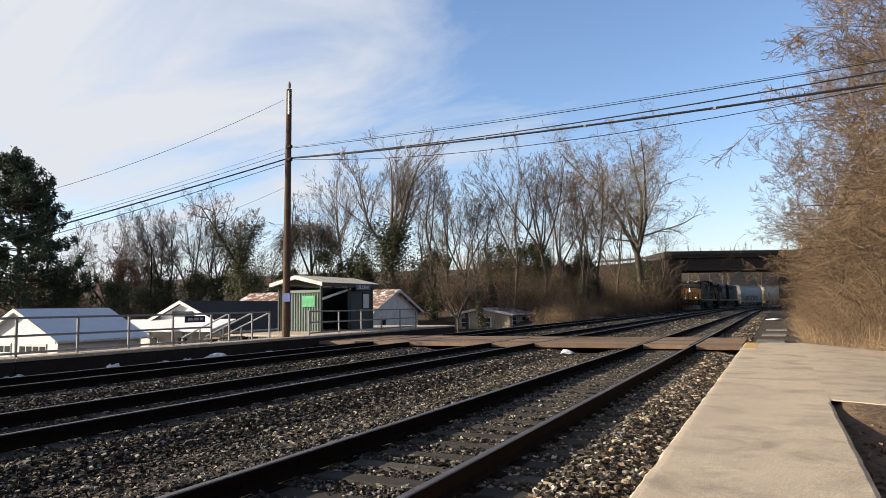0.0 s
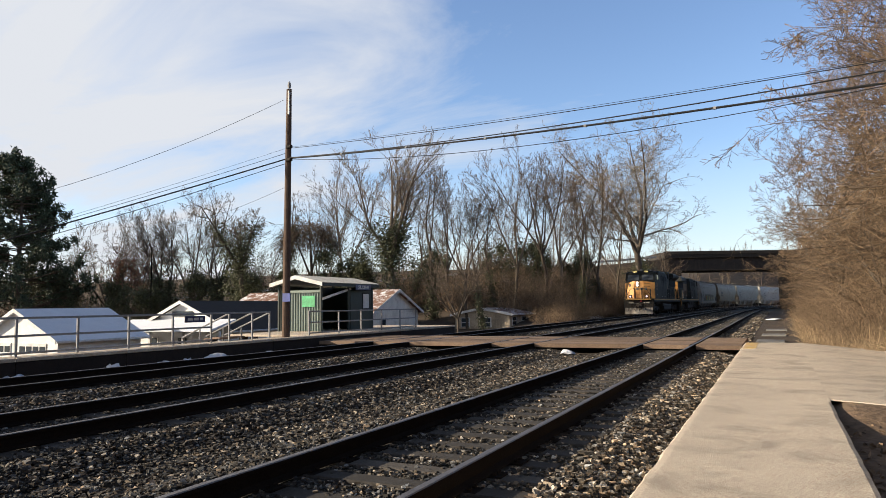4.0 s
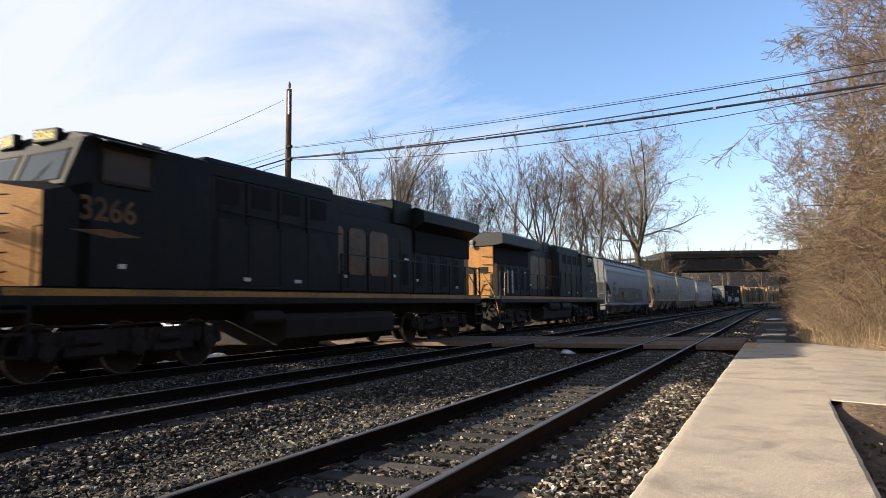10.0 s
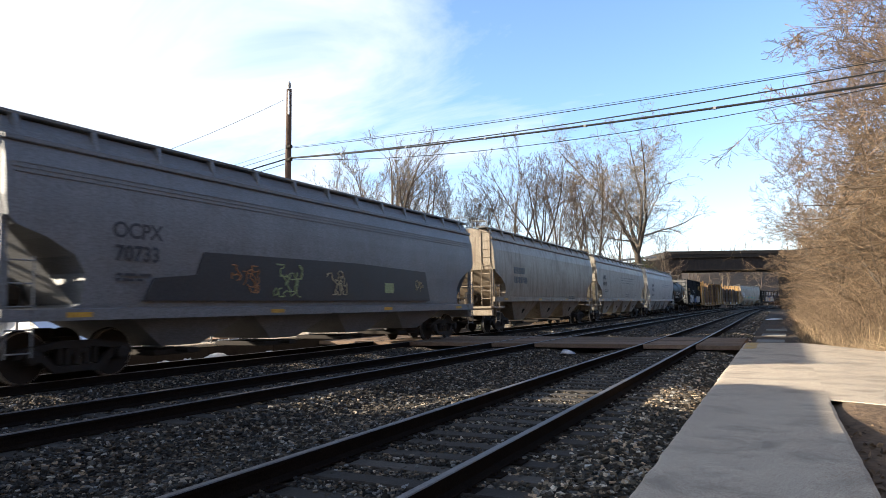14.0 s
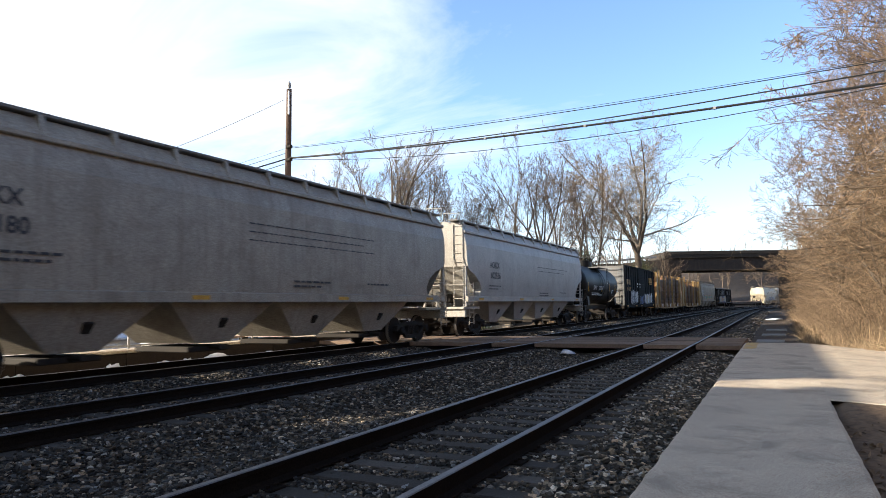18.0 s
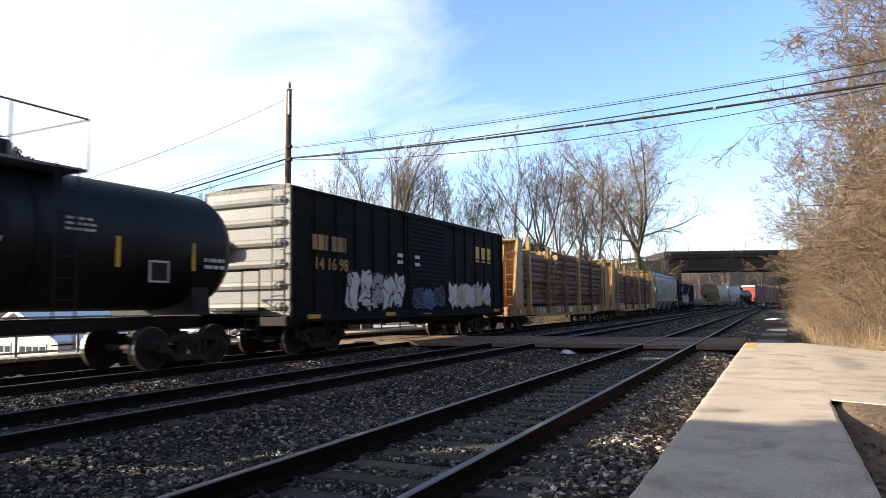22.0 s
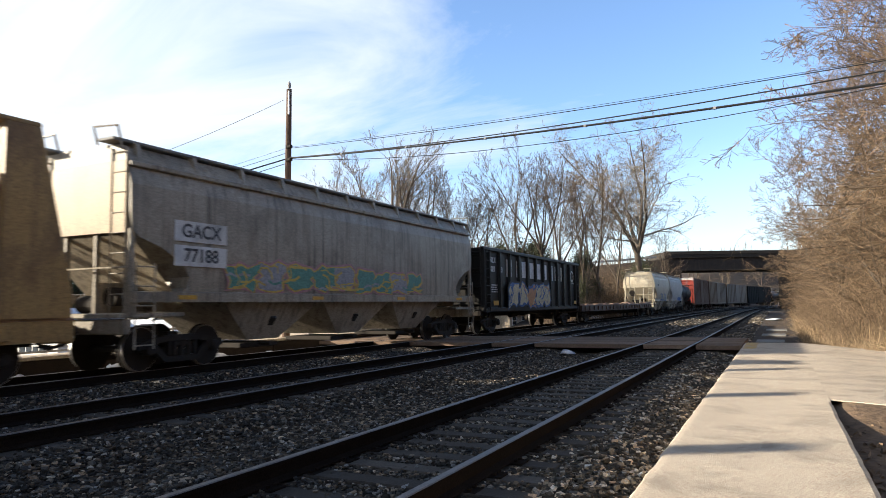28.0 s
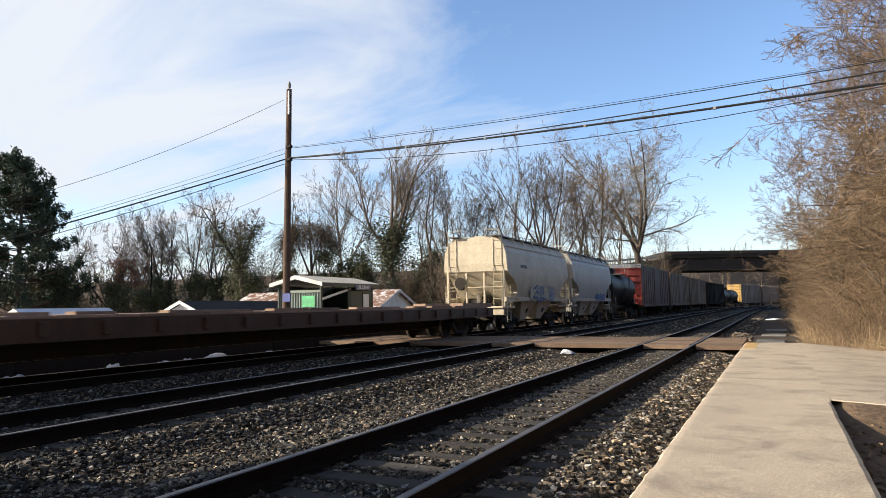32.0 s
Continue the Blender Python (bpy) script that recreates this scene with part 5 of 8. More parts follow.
    part("radiator", Geo().loft([[(x, y, z) for x, z in (((-1.05, 4.0), (1.05, 4.0), (1.50, 4.28), (1.50, 4.66), (1.2, 4.8), (-1.2, 4.8), (-1.50, 4.66), (-1.50, 4.28)) if lit else ((-1.0, 4.02), (1.0, 4.02), (1.52, 4.10), (1.52, 4.54), (1.4, 4.62), (-1.4, 4.62), (-1.52, 4.54), (-1.52, 4.10)))] for y in (r0, h1 + 0.12)]), wing if lit else M_WING, car, "overhanging radiator housing")
    if not lit:
        for s in (-1, 1): part("wing_flange", Geo().box((s * 1.54, (r0 + h1) / 2, 4.12), (0.05, h1 - r0 + 0.2, 0.05)), mat, car)
        part("radiator_step", Geo().box((0, r0 - 0.6, 4.4), (2.7, 1.2, 0.36), ch=0.04), M_WING, car)
    if not lit: part("radiator_roof", Geo().box((0, (r0 + h1) / 2 - 0.5, 4.68), (2.3, h1 - r0 - 1.2, 0.14), ch=0.03), M_GREYROOF, car, "pale grey radiator roof")
    for s in (-1, 1): part("radiator_screen", Geo().prism([(s * 1.03, 3.2), (s * 1.03, 3.98), (s * 1.07, 3.98), (s * 1.07, 3.2)], "y", r0 + 0.1, h1), M_DARK, car)
    rear = Geo().box((0, h1 + 0.02, 2.85), (2.02, 0.06, 2.3), ch=0.02)
    for s in (-1, 1): rear.box((s * 1.0, h1 - 0.2, 2.85), (0.04, 0.45, 2.28))
    part("hood_end", rear, M_NOSE2, car, "yellow hood end")
    for z in (4.0, 4.22): part("rear_light", Geo().lathe([(0, 0.1), (0.05, 0.1), (0.06, 0.02)], (0.0, h1 + 0.14, z), "y", 12), M_PLOW, car)
    part("end_window", Geo().box((0.45, h1 + 0.06, 3.72), (0.42, 0.03, 0.42)), M_DARK, car)
    for x, z, w in ((-0.5, 2.88, 0.5), (0.1, 2.88, 0.5), (0.65, 2.88, 0.4)): part("emblem", Geo().box((x, h1 + 0.056, z), (w, 0.02, 0.3), ch=0.008), M_BLUE, car, "worn dark emblem block on the hood end")
    for k in range(5): part("grab_iron", Geo().bent([(-0.9, h1 + 0.05, 2.0 + k * 0.38), (-0.9, h1 + 0.14, 2.0 + k * 0.38), (-0.5, h1 + 0.14, 2.0 + k * 0.38), (-0.5, h1 + 0.05, 2.0 + k * 0.38)], 0.014, 5), M_TRUCK, car)
    if not lit:
        for y in (h1 - 0.5, h1 - 1.15): part("post", Geo().box((s_t * 1.5, y, 2.35), (0.05, 0.07, 1.05)), M_WHITE, car, "white rail post")
    # side emblem blocks
    yb = e1 + 0.35
    for k, w in enumerate((1.05, 0.95, 1.15) if lit else (1.2, 1.1, 1.35)):
        y = yb + k * (1.3 if lit else 1.42)
        hh = 0.72 if lit else 0.88
        g = Geo().prism([(y - w / 2, 2.98 - hh * 0.85), (y - w * 0.38, 2.98 - hh), (y + w * 0.38, 2.98 - hh), (y + w / 2, 2.98 - hh * 0.85), (y + w / 2, 2.98 + hh * 0.85), (y + w * 0.38, 2.98 + hh), (y - w * 0.38, 2.98 + hh), (y - w / 2, 2.98 + hh * 0.85)], "x", s_t * 1.028, s_t * 1.032)
        part("emblem", g, M_FADED, car, "faded yellow block of the side emblem")
    for k, (yy, zz) in enumerate(((c0 + 1.3, 2.1), (c1 + 1.2, 1.95), (c1 + 3.1, 1.95), (e1 + 1.0, 2.2), (e1 + 3.9, 2.3), (e1 + 4.8, 2.9), (e1 + 5.6, 2.2), (h1 - 1.2, 2.0))):
        part("data_plate", Geo().box((s_t * (1.54 if yy < c1 else 1.5 if yy < e1 else 1.032), yy, zz), (0.012, 0.16 + 0.06 * (k % 3), 0.09)), M_WHITE, car, "small white data plate")
    # walkway rails
    for s in (-1, 1):
        ys = [e1 + 0.1 + k * (L - 0.55 - e1) / 7 for k in range(8)]
        for y in ys: part("rail_post", Geo().box((s * 1.5, y, 2.24), (0.04, 0.07, 1.12)), mat, car)
        part("handrail", Geo().bent([(s * 1.5, ys[0], 2.8), (s * 1.5, ys[-1], 2.8)], 0.018, 5), M_BLACK, car)
    # ends: pilots, steps, grab rails, ploughs
    for e in (-1, 1):
        y = e * (L - 0.28)
        pm = M_PLOW if (e < 0 and lit) else M_TRUCK
        part("pilot", Geo().box((0, y, 1.1), (2.9, 0.14, 0.85), ch=0.03), M_TRUCK, car)
        part("footboard", Geo().box((0, e * (L - 0.02), 1.62), (2.5, 0.5, 0.1), ch=0.02), M_STRIPE, car, "dirty yellow end footboard")
        g = Geo()
        g.loft([[(x, y + e * (0.42 - 0.25 * abs(x) / 1.4), 0.12), (x, y + e * (0.30 - 0.2 * abs(x) / 1.4), 0.16), (x, y + e * 0.10, 0.75), (x, y + e * 0.16, 0.77)] for x in (-1.4, -0.7, 0.0, 0.7, 1.4)])
        part("plough", g, pm, car, "worn grey steel snow plough")
        for s in (-1, 1):
            st = part("steps", Geo().box((s * 1.42, e * (L - 0.62), 0.52), (0.24, 0.62, 0.05)).box((s * 1.42, e * (L - 0.62), 0.9), (0.24, 0.62, 0.05)).box((s * 1.42, e * (L - 0.62), 1.28), (0.24, 0.62, 0.05)).box((s * 1.5, e * (L - 0.94), 0.95), (0.06, 0.06, 1.0)).box((s * 1.5, e * (L - 0.3), 0.95), (0.06, 0.06, 1.0)), mat, car)
            part("grab_rail", Geo().bent([(s * 1.5, e * (L - 0.3), 0.75), (s * 1.52, e * (L - 0.12), 1.0), (s * 1.35, e * (L - 0.1), 1.75), (s * 0.8, e * (L - 0.14), 2.7), (s * 0.35, e * (L - 0.18), 2.75)], 0.024, 6), M_STRIPE if not lit else M_TRUCK, car, "curved hand rail")
            g = Geo().bent([(s * 1.5, e * (L - 0.98), 0.75), (s * 1.52, e * (L - 1.0), 2.7), (s * 1.5, e * (L - 1.4), 2.82)], 0.02, 6)
            part("grab_rail", g, M_STRIPE if not lit else M_TRUCK, car, "curved hand rail")
            part("post", Geo().box((s * 0.35, e * (L - 0.18), 2.2), (0.1, 0.06, 1.15)), mat, car); part("post", Geo().box((s * 1.2, e * (L - 0.18), 2.15), (0.1, 0.06, 1.0)), mat, car)
        for k in range(9):
            x = -1.12 + k * 0.28
            part("hose", Geo().bend([(x, y + e * 0.1, 1.3), (x + 0.05, y + e * 0.3, 1.05), (x + 0.12 * (-1) ** k, y + e * 0.38, 0.6), (x + 0.02, y + e * 0.34, 0.35 + 0.1 * (k % 3))], 0.026), M_HOSE, car)
        for k in range(4): part("hose", Geo().bend([(-1.2 + k * 0.6, y + e * 0.1, 1.45), (-1.0 + k * 0.6, y + e * 0.36, 1.2), (-0.6 + k * 0.6, y + e * 0.34, 1.17), (-0.35 + k * 0.6, y + e * 0.1, 1.42)], 0.028), M_HOSE, car)
        part("pilot_gear", Geo().box((-0.75, y + e * 0.14, 1.3), (0.5, 0.2, 0.16), ch=0.03).box((-0.4, y + e * 0.14, 1.2), (0.9, 0.12, 0.1), ch=0.02).box((0.8, y + e * 0.14, 1.28), (0.6, 0.2, 0.14), ch=0.03), M_PLOW if (e < 0 and lit) else M_TRUCK, car, "worn grey pilot brackets")
        part("coupler_pocket", Geo().box((0, y + e * 0.16, 0.95), (0.6, 0.3, 0.5), ch=0.05), M_TRUCK, car)
        if lit and e < 0:
            for x in (-0.83, 0.83):
                d = part("ditch_light", Geo().box((x, -L + 0.25, 1.92), (0.32, 0.26, 0.34), ch=0.05), mat, car)
                part("lens", Geo().lathe([(0, 0.095), (-0.02, 0.09), (-0.03, 0.02)], (x, -L + 0.115, 1.92), "y", 14), M_DITCH, d, "lit ditch light lens")
            part("marker_lamp", Geo().lathe([(0, 0.08), (-0.04, 0.07), (-0.05, 0.01)], (0.25, -L + 0.02, 1.46), "y", 12), M_REDLAMP, car, "red marker")
    # fuel tank and under-frame gear
    part("fuel_tank", Geo().prism([(-1.32, 1.12), (-1.42, 0.95), (-1.38, 0.5), (-1.1, 0.32), (1.1, 0.32), (1.38, 0.5), (1.42, 0.95), (1.32, 1.12)], "y", -2.6, 2.9), M_TRUCK, car, "long dark fuel tank")
    for s in (-1, 1):
        for y0 in ((-2.3, 0.1) if not lit else ()): part("air_tank", Geo().lathe([(0, 0.05), (0.06, 0.2), (0.12, 0.25), (1.9, 0.25), (1.96, 0.2), (2.02, 0.05)], (1.32 * s, y0, 1.12), "y", 14), M_TRUCK, car, "dark air tank")
    for s in (-1, 1): part("air_reservoir", Geo().tube((1.35 * s, -3.9, 1.05), (1.35 * s, -2.8, 1.05), 0.17, n=12), M_TRUCK, car)
    for y in (-L + 3.4, L - 3.4): loco_bogie(car, y)
    part("coupler", COUPLER, M_TRUCK, car, at=(0, -L - 0.25, 0))
    part("coupler", COUPLER, M_TRUCK, car, at=pose(0, L + 0.25, 0, 0, 0, 180))
    enter(car, a, b, L - 3.4, turn)
    return car, L


# ---- the consist, head to tail ----
locomotive(-60.1, -37.9, "dark blue diesel locomotive with a yellow nose and lit headlights", "3266", 0, M_BLUE, True)
locomotive(-37.9, -16.3, "dark blue diesel locomotive running hood first, grey radiator roof", "7020", 180, M_BLUE2, False, wing=M_BLUE2)

car, L = hopper(-15.1, 3.85, M_GREY1, "grey covered hopper with a dark repainted side panel", 4, 0.12, 4.6, sill=1.1)
part("repaint", Geo().prism([(-6.75, 1.45), (5.54, 1.45), (5.2, 2.45), (0.8, 2.55), (-5.2, 2.5), (-5.4, 2.0), (-6.5, 1.9)], "x", 1.583, 1.587), M_PATCH, car, "dark repainted rectangle")
lettering("OCPX", 0.42, M_STENCIL, car, SIDE(1.588, -L + 2.58, 2.78), "reporting_mark"); lettering("70733", 0.42, M_STENCIL, car, SIDE(1.588, -L + 2.58, 2.34), "reporting_mark")
for y, k, c in ((-3.9, 0.75, "orange"), (-2.35, 0.95, "lime"), (-0.2, 0.8, "cream"), (4.75, 0.45, "cream")): tag(car, 1.588, y, 1.95, k, GRAFFITI[c], int(y * 10))
part("placard", Geo().box((1.589, 2.7, 1.85), (0.006, 0.55, 0.32)), GRAFFITI["lime"], car, "pale green placard")
for z in (3.6, 3.68, 3.76): part("rivet_line", Geo().box((1.545 - (z - 3.6) * 0.12, 0, z), (0.03, 2 * L - 0.3, 0.02)), M_GREY1, car)
bars(car, "data_stencil", 1.58, [(-L + 2.1, 1.95, 0.8, 0.05), (-L + 2.1, 1.85, 0.6, 0.05)], M_STENCIL)

car, L = hopper(6.3, 24.4, M_GREY2, "rust-streaked beige covered hopper", 3, 0.10)
bars(car, "data_stencil", 1.566, [(-L + 2.5, 2.9, 1.6, 0.3), (-L + 2.5, 2.45, 1.9, 0.3), (3.0, 1.7, 1.4, 0.05), (3.0, 1.6, 1.2, 0.05)], M_STENCIL)

car, L = hopper(26.0, 45.0, M_GREY3, "pale grey covered hopper with dirt-streaked sides", 4, 0.05)
lettering("AOKX", 0.40, M_STENCIL, car, SIDE(1.52, -L + 2.3, 3.15), "reporting_mark"); lettering("601180", 0.40, M_STENCIL, car, SIDE(1.52, -L + 2.4, 2.68), "reporting_mark")
bars(car, "data_stencil", 1.522, [(-L + 2.3, 2.25, 1.3, 0.05), (-L + 2.3, 2.12, 1.1, 0.05), (0.5, 1.95, 1.6, 0.05), (0.5, 1.83, 1.2, 0.05), (4.0, 1.95, 1.3, 0.05), (-1.2, 3.3, 5.6, 0.03), (-1.2, 2.9, 5.6, 0.03), (-1.2, 3.1, 5.0, 0.03)], M_STENCIL)

car, L = hopper(47.0, 65.2, M_GREY4, "light grey covered hopper with rounded roof handrails", 4, 0.08)
lettering("AOKX", 0.40, M_STENCIL, car, SIDE(1.55, -L + 3.0, 3.0), "reporting_mark"); lettering("602526", 0.40, M_STENCIL, car, SIDE(1.55, -L + 3.1, 2.55), "reporting_mark")
bars(car, "data_stencil", 1.55, [(-L + 2.3, 2.1, 1.4, 0.05), (-L + 2.3, 1.97, 1.1, 0.05), (0.2, 1.85, 1.6, 0.05), (0.2, 1.73, 1.6, 0.05), (4.0, 1.9, 1.3, 0.05), (0.0, 3.2, 5.6, 0.03), (0.0, 3.0, 5.0, 0.03)], M_STENCIL)

ON_TANK = lambda y: pose(1.346, y, 2.35, 101.4, 0, 90)
car, L = tank_car(66.2, 78.3, "black tank car with white stencilled lettering")
lettering("SHPX", 0.42, M_WHITE, car, ON_TANK(-2.54), "reporting_mark"); lettering("203367", 0.42, M_WHITE, car, ON_TANK(-0.75), "reporting_mark")
bars(car, "data_stencil", 1.23, [(-3.2, 2.0, 2.3, 0.06), (-3.2, 1.88, 3.0, 0.06)], M_WHITE)
bars(car, "data_stencil", 1.365, [(1.0, 2.95, 0.6, 0.05), (1.0, 2.85, 0.6, 0.05), (1.0, 2.75, 0.6, 0.05), (4.3, 2.35, 0.6, 0.08), (4.3, 2.2, 0.6, 0.08)], M_WHITE)
for y in (-4.5, -0.6, 2.1, 4.0): part("reflector", Geo().box((1.35, y, 2.4), (0.02, 0.09, 0.6)), M_ORANGE, car)
part("placard", Geo().box((1.33, 3.1, 2.05), (0.02, 0.5, 0.45)), M_WHITE, car); part("placard_face", Geo().box((1.342, 3.1, 2.05), (0.01, 0.42, 0.37)), M_BLACK, car)

car, L = boxcar(79.4, 94.55, M_BOXBLUE, "dark blue boxcar with graffiti, dented pale grey end", M_BOXEND, 4.54, ribs=15, door=(0.05, 2.9))
bars(car, "reporting_mark", 1.525, [(-L + 0.85, 3.05, 0.7, 0.42), (-L + 1.75, 3.05, 0.7, 0.42)], M_STRIPE, "faded yellow reporting mark")
lettering("14 16 98", 0.46, M_STRIPE, car, SIDE(1.526, -L + 1.75, 2.45), "reporting_mark")
for k in range(3):
    part("emblem", Geo().box((1.528, L - 2.95 + k * 0.62, 3.45), (0.006, 0.36, 0.5)), M_ORANGE, car, "yellow emblem block"); part("emblem_bar", Geo().box((1.528, L - 2.95 + k * 0.62, 3.1), (0.006, 0.36, 0.09)), M_ORANGE, car)
graffiti(car, 1.528, -5.1, -1.7, 1.2, 2.35, 5, [GRAFFITI["white"], GRAFFITI["grey"], GRAFFITI["white"]], GRAFFITI["black"], 11, 0.15)
graffiti(car, 1.528, 1.75, 5.95, 1.2, 2.1, 5, [GRAFFITI["white"], GRAFFITI["cream"]], GRAFFITI["grey"], 12)
graffiti(car, 1.575, -1.2, 1.3, 1.25, 1.9, 3, [GRAFFITI["blue"], GRAFFITI["black"]], GRAFFITI["blue"], 13)
for y, z in ((-2.0, 2.95), (-2.0, 2.72), (-0.8, 2.95), (-0.8, 2.7)): part("placard", Geo().box((1.57, y, z), (0.006, 0.34, 0.12)), M_WHITE, car)
for y in (-L + 0.9, -2.6, 0.0, L - 0.9): part("reflector", Geo().box((1.54, y, 1.03), (0.006, 0.6, 0.11)), M_ORANGE, car)

car, L = bulkhead_flat(96.05, 117.0, "yellow bulkhead flat car with worn paint and stakes", 21, "stacked brown timber utility poles strapped on a flat car")
lettering("TTLX", 0.36, M_WHITE, car, SIDE(1.445, -L + 7.57, 0.93), "reporting_mark"); lettering("81926", 0.36, M_WHITE, car, SIDE(1.445, -L + 8.84, 0.93), "reporting_mark")
for y in (-L + 4.6, -0.2, L - 4.2): part("placard", Geo().box((1.446, y, 0.93), (0.006, 0.8, 0.3)), M_WHITE, car)
for y in (-L + 1.0, -L + 5.7, 3.2, L - 1.0): part("reflector", Geo().box((1.446, y, 0.92), (0.006, 0.6, 0.14)), M_ORANGE, car)
car, L = bulkhead_flat(117.7, 138.4, "yellow bulkhead flat car carrying a low stack", 22, "low stack of brown timber utility poles on a flat car", short=True)
for y in (-L + 4.6, -0.2, L - 4.2): part("placard", Geo().box((1.446, y, 0.93), (0.006, 0.8, 0.3)), M_WHITE, car)

car, L = hopper(139.5, 156.0, M_CREAM, "weathered cream covered hopper with green graffiti and rust", 3, 0.03, 4.58, endmat=M_ENDTAN)
lettering("GACX", 0.40, M_STENCIL, car, SIDE(1.525, -L + 1.8, 2.92), "reporting_mark"); lettering("77188", 0.40, M_STENCIL, car, SIDE(1.525, -L + 1.8, 2.4), "reporting_mark")
for z in (2.92, 2.4): part("patch", Geo().box((1.515, -L + 1.8, z), (0.006, 1.5, 0.44)), M_WHITE, car)
graffiti(car, 1.505, -5.68, 3.81, 1.72, 2.35, 9, [GRAFFITI["green"], GRAFFITI["green"], GRAFFITI["grey"]], GRAFFITI["yellow"], 31, 0.1, halo=GRAFFITI["pink"])

car, L = gondola(157.2, 172.95, "black open gondola with ribbed sides, white lettering and graffiti")
for k in range(9):
    y, w = -L + 3.29 + k * 1.12, (0.62, 0.16, 0.66, 0.5, 0.56, 0.56, 0.56, 0.62, 0.5)[k]
    part("name_block", Geo().box((1.43, y + 0.1, 2.98), (0.006, w * 1.2, 0.8), ch=0.0), M_WHITE, car, "white block in the painted name row")
part("emblem", Geo().prism([(L - 1.24, 3.3), (L - 0.92, 3.12), (L - 0.92, 2.74), (L - 1.24, 2.56), (L - 1.56, 2.74), (L - 1.56, 3.12)], "x", 1.428, 1.434), M_WHITE, car); part("emblem_face", Geo().prism([(L - 1.24, 3.2), (L - 1.0, 3.07), (L - 1.0, 2.8), (L - 1.24, 2.66), (L - 1.48, 2.8), (L - 1.48, 3.07)], "x", 1.430, 1.438), M_BLACK, car)
lettering("NKLX", 0.34, M_WHITE, car, SIDE(1.433, -L + 1.24, 3.25), "reporting_mark"); lettering("4003", 0.34, M_WHITE, car, SIDE(1.433, -L + 1.24, 2.85), "reporting_mark"); lettering("29", 0.34, M_WHITE, car, SIDE(1.433, -L + 2.36, 2.85), "reporting_mark")
bars(car, "data_stencil", 1.432, [(-L + 0.95, 2.15, 0.9, 0.05), (-L + 0.95, 2.05, 0.9, 0.05), (-L + 0.95, 1.95, 0.9, 0.05), (-L + 0.95, 1.85, 0.9, 0.05), (L - 1.3, 2.5, 0.6, 0.05)], M_WHITE)
graffiti(car, 1.552, -4.9, 1.73, 1.15, 2.25, 5, [GRAFFITI["cream"], GRAFFITI["orange"], GRAFFITI["cream"]], GRAFFITI["blue"], 41, 0.1, halo=GRAFFITI["black"])
for y in (-L + 1.4, L - 1.0): part("reflector", Geo().box((1.54, y, 1.35), (0.006, 0.6, 0.2)), M_ORANGE, car)

flat_car(174.0, 201.6, "long empty rust-brown flat car with worn timber deck")
car, L = hopper(203.0, 213.3, M_CREAMW, "short cream-white covered hopper with faint graffiti", 2, 0.16, 4.45)
graffiti(car, 1.58, -1.8, 2.4, 1.5, 2.4, 4, [GRAFFITI["grey"], GRAFFITI["cream"]], GRAFFITI["blue"], 51)
bars(car, "reporting_mark", 1.61, [(-L + 1.9, 3.05, 0.9, 0.28), (-L + 1.9, 2.65, 1.0, 0.28)], M_STENCIL)
car, L = hopper(214.5, 225.3, M_GREY4, "short pale grey covered hopper", 2, 0.16, 4.45)
graffiti(car, 1.58, 0.4, 3.2, 1.5, 1.95, 3, [GRAFFITI["blue"]], GRAFFITI["blue"], 52)
tank_car(226.6, 238.0, "dark tank car behind the short hoppers", M_BLACK, 1.3, 2.5)
car, L = boxcar(239.3, 257.0, M_MAROON, "red-brown boxcar with a bright red end", M_RED, 4.95, ribs=14)
part("roof_end", Geo().box((0, -L - 0.02, 4.72), (2.9, 0.1, 0.42)), M_WHITE, car, "white upper end panel")
boxcar(258.2, 276.6, M_TAN, "brown boxcar with plain ribbed sides", None, 4.9)
boxcar(277.8, 296.6, M_TAN, "weathered brown boxcar further down the train", None, 4.9)
boxcar(297.8, 317.4, M_BOXBLUE, "dark boxcar in the rear of the train", None, 4.7)
tank_car(318.6, 333.4, "dark tank car in the rear of the train", M_BLACK, 1.3, 2.4)
boxcar(334.9, 352.3, M_TAN, "brown boxcar with a yellow end", M_BUFF, 5.05)
boxcar(353.5, 372.3, M_TAN, "brown boxcar near the tail", None, 5.0)
boxcar(373.5, 392.0, M_TAN, "brown boxcar at the tail", None, 5.0)
# ---- across the tracks: shelter, railings, pole and wires, houses, bridge ----
M_RAILING = paint("galvanised_pipe", (0.30, 0.30, 0.30), dirt=(0.15, 0.12, 0.10), streak=0.2, rough=0.55)
M_POLE = material("pole_timber", (0.13, 0.085, 0.06), (0.075, 0.05, 0.038), scale=3, fine=40, rough=0.9, bump=0.5, streak=0.4, dirt=(0.05, 0.035, 0.03))
M_WIRE = material("black_cable", (0.012, 0.012, 0.013), scale=5, rough=0.6, bump=0.0)
M_TIN = paint("corrugated_roof", (0.42, 0.43, 0.42), dirt=(0.2, 0.18, 0.16), streak=0.3)
M_FASCIA = paint("white_fascia", (0.78, 0.77, 0.74), streak=0.15)
M_GREENTIN = paint("green_cladding", (0.20, 0.25, 0.22), dirt=(0.1, 0.11, 0.1), streak=0.3)
M_DARKGREEN = paint("dark_green_wall", (0.03, 0.045, 0.04), streak=0.2)
M_GREENSIGN = paint("green_notice", (0.10, 0.50, 0.22), streak=0.0)
M_SIDING = paint("white_siding", (0.80, 0.79, 0.76), dirt=(0.55, 0.53, 0.5), streak=0.15, dirt_amount=0.2)
M_WEATHERED = paint("weathered_siding", (0.52, 0.42, 0.30), streak=0.4)
M_BEIGE = paint("beige_siding", (0.86, 0.83, 0.76), streak=0.15)
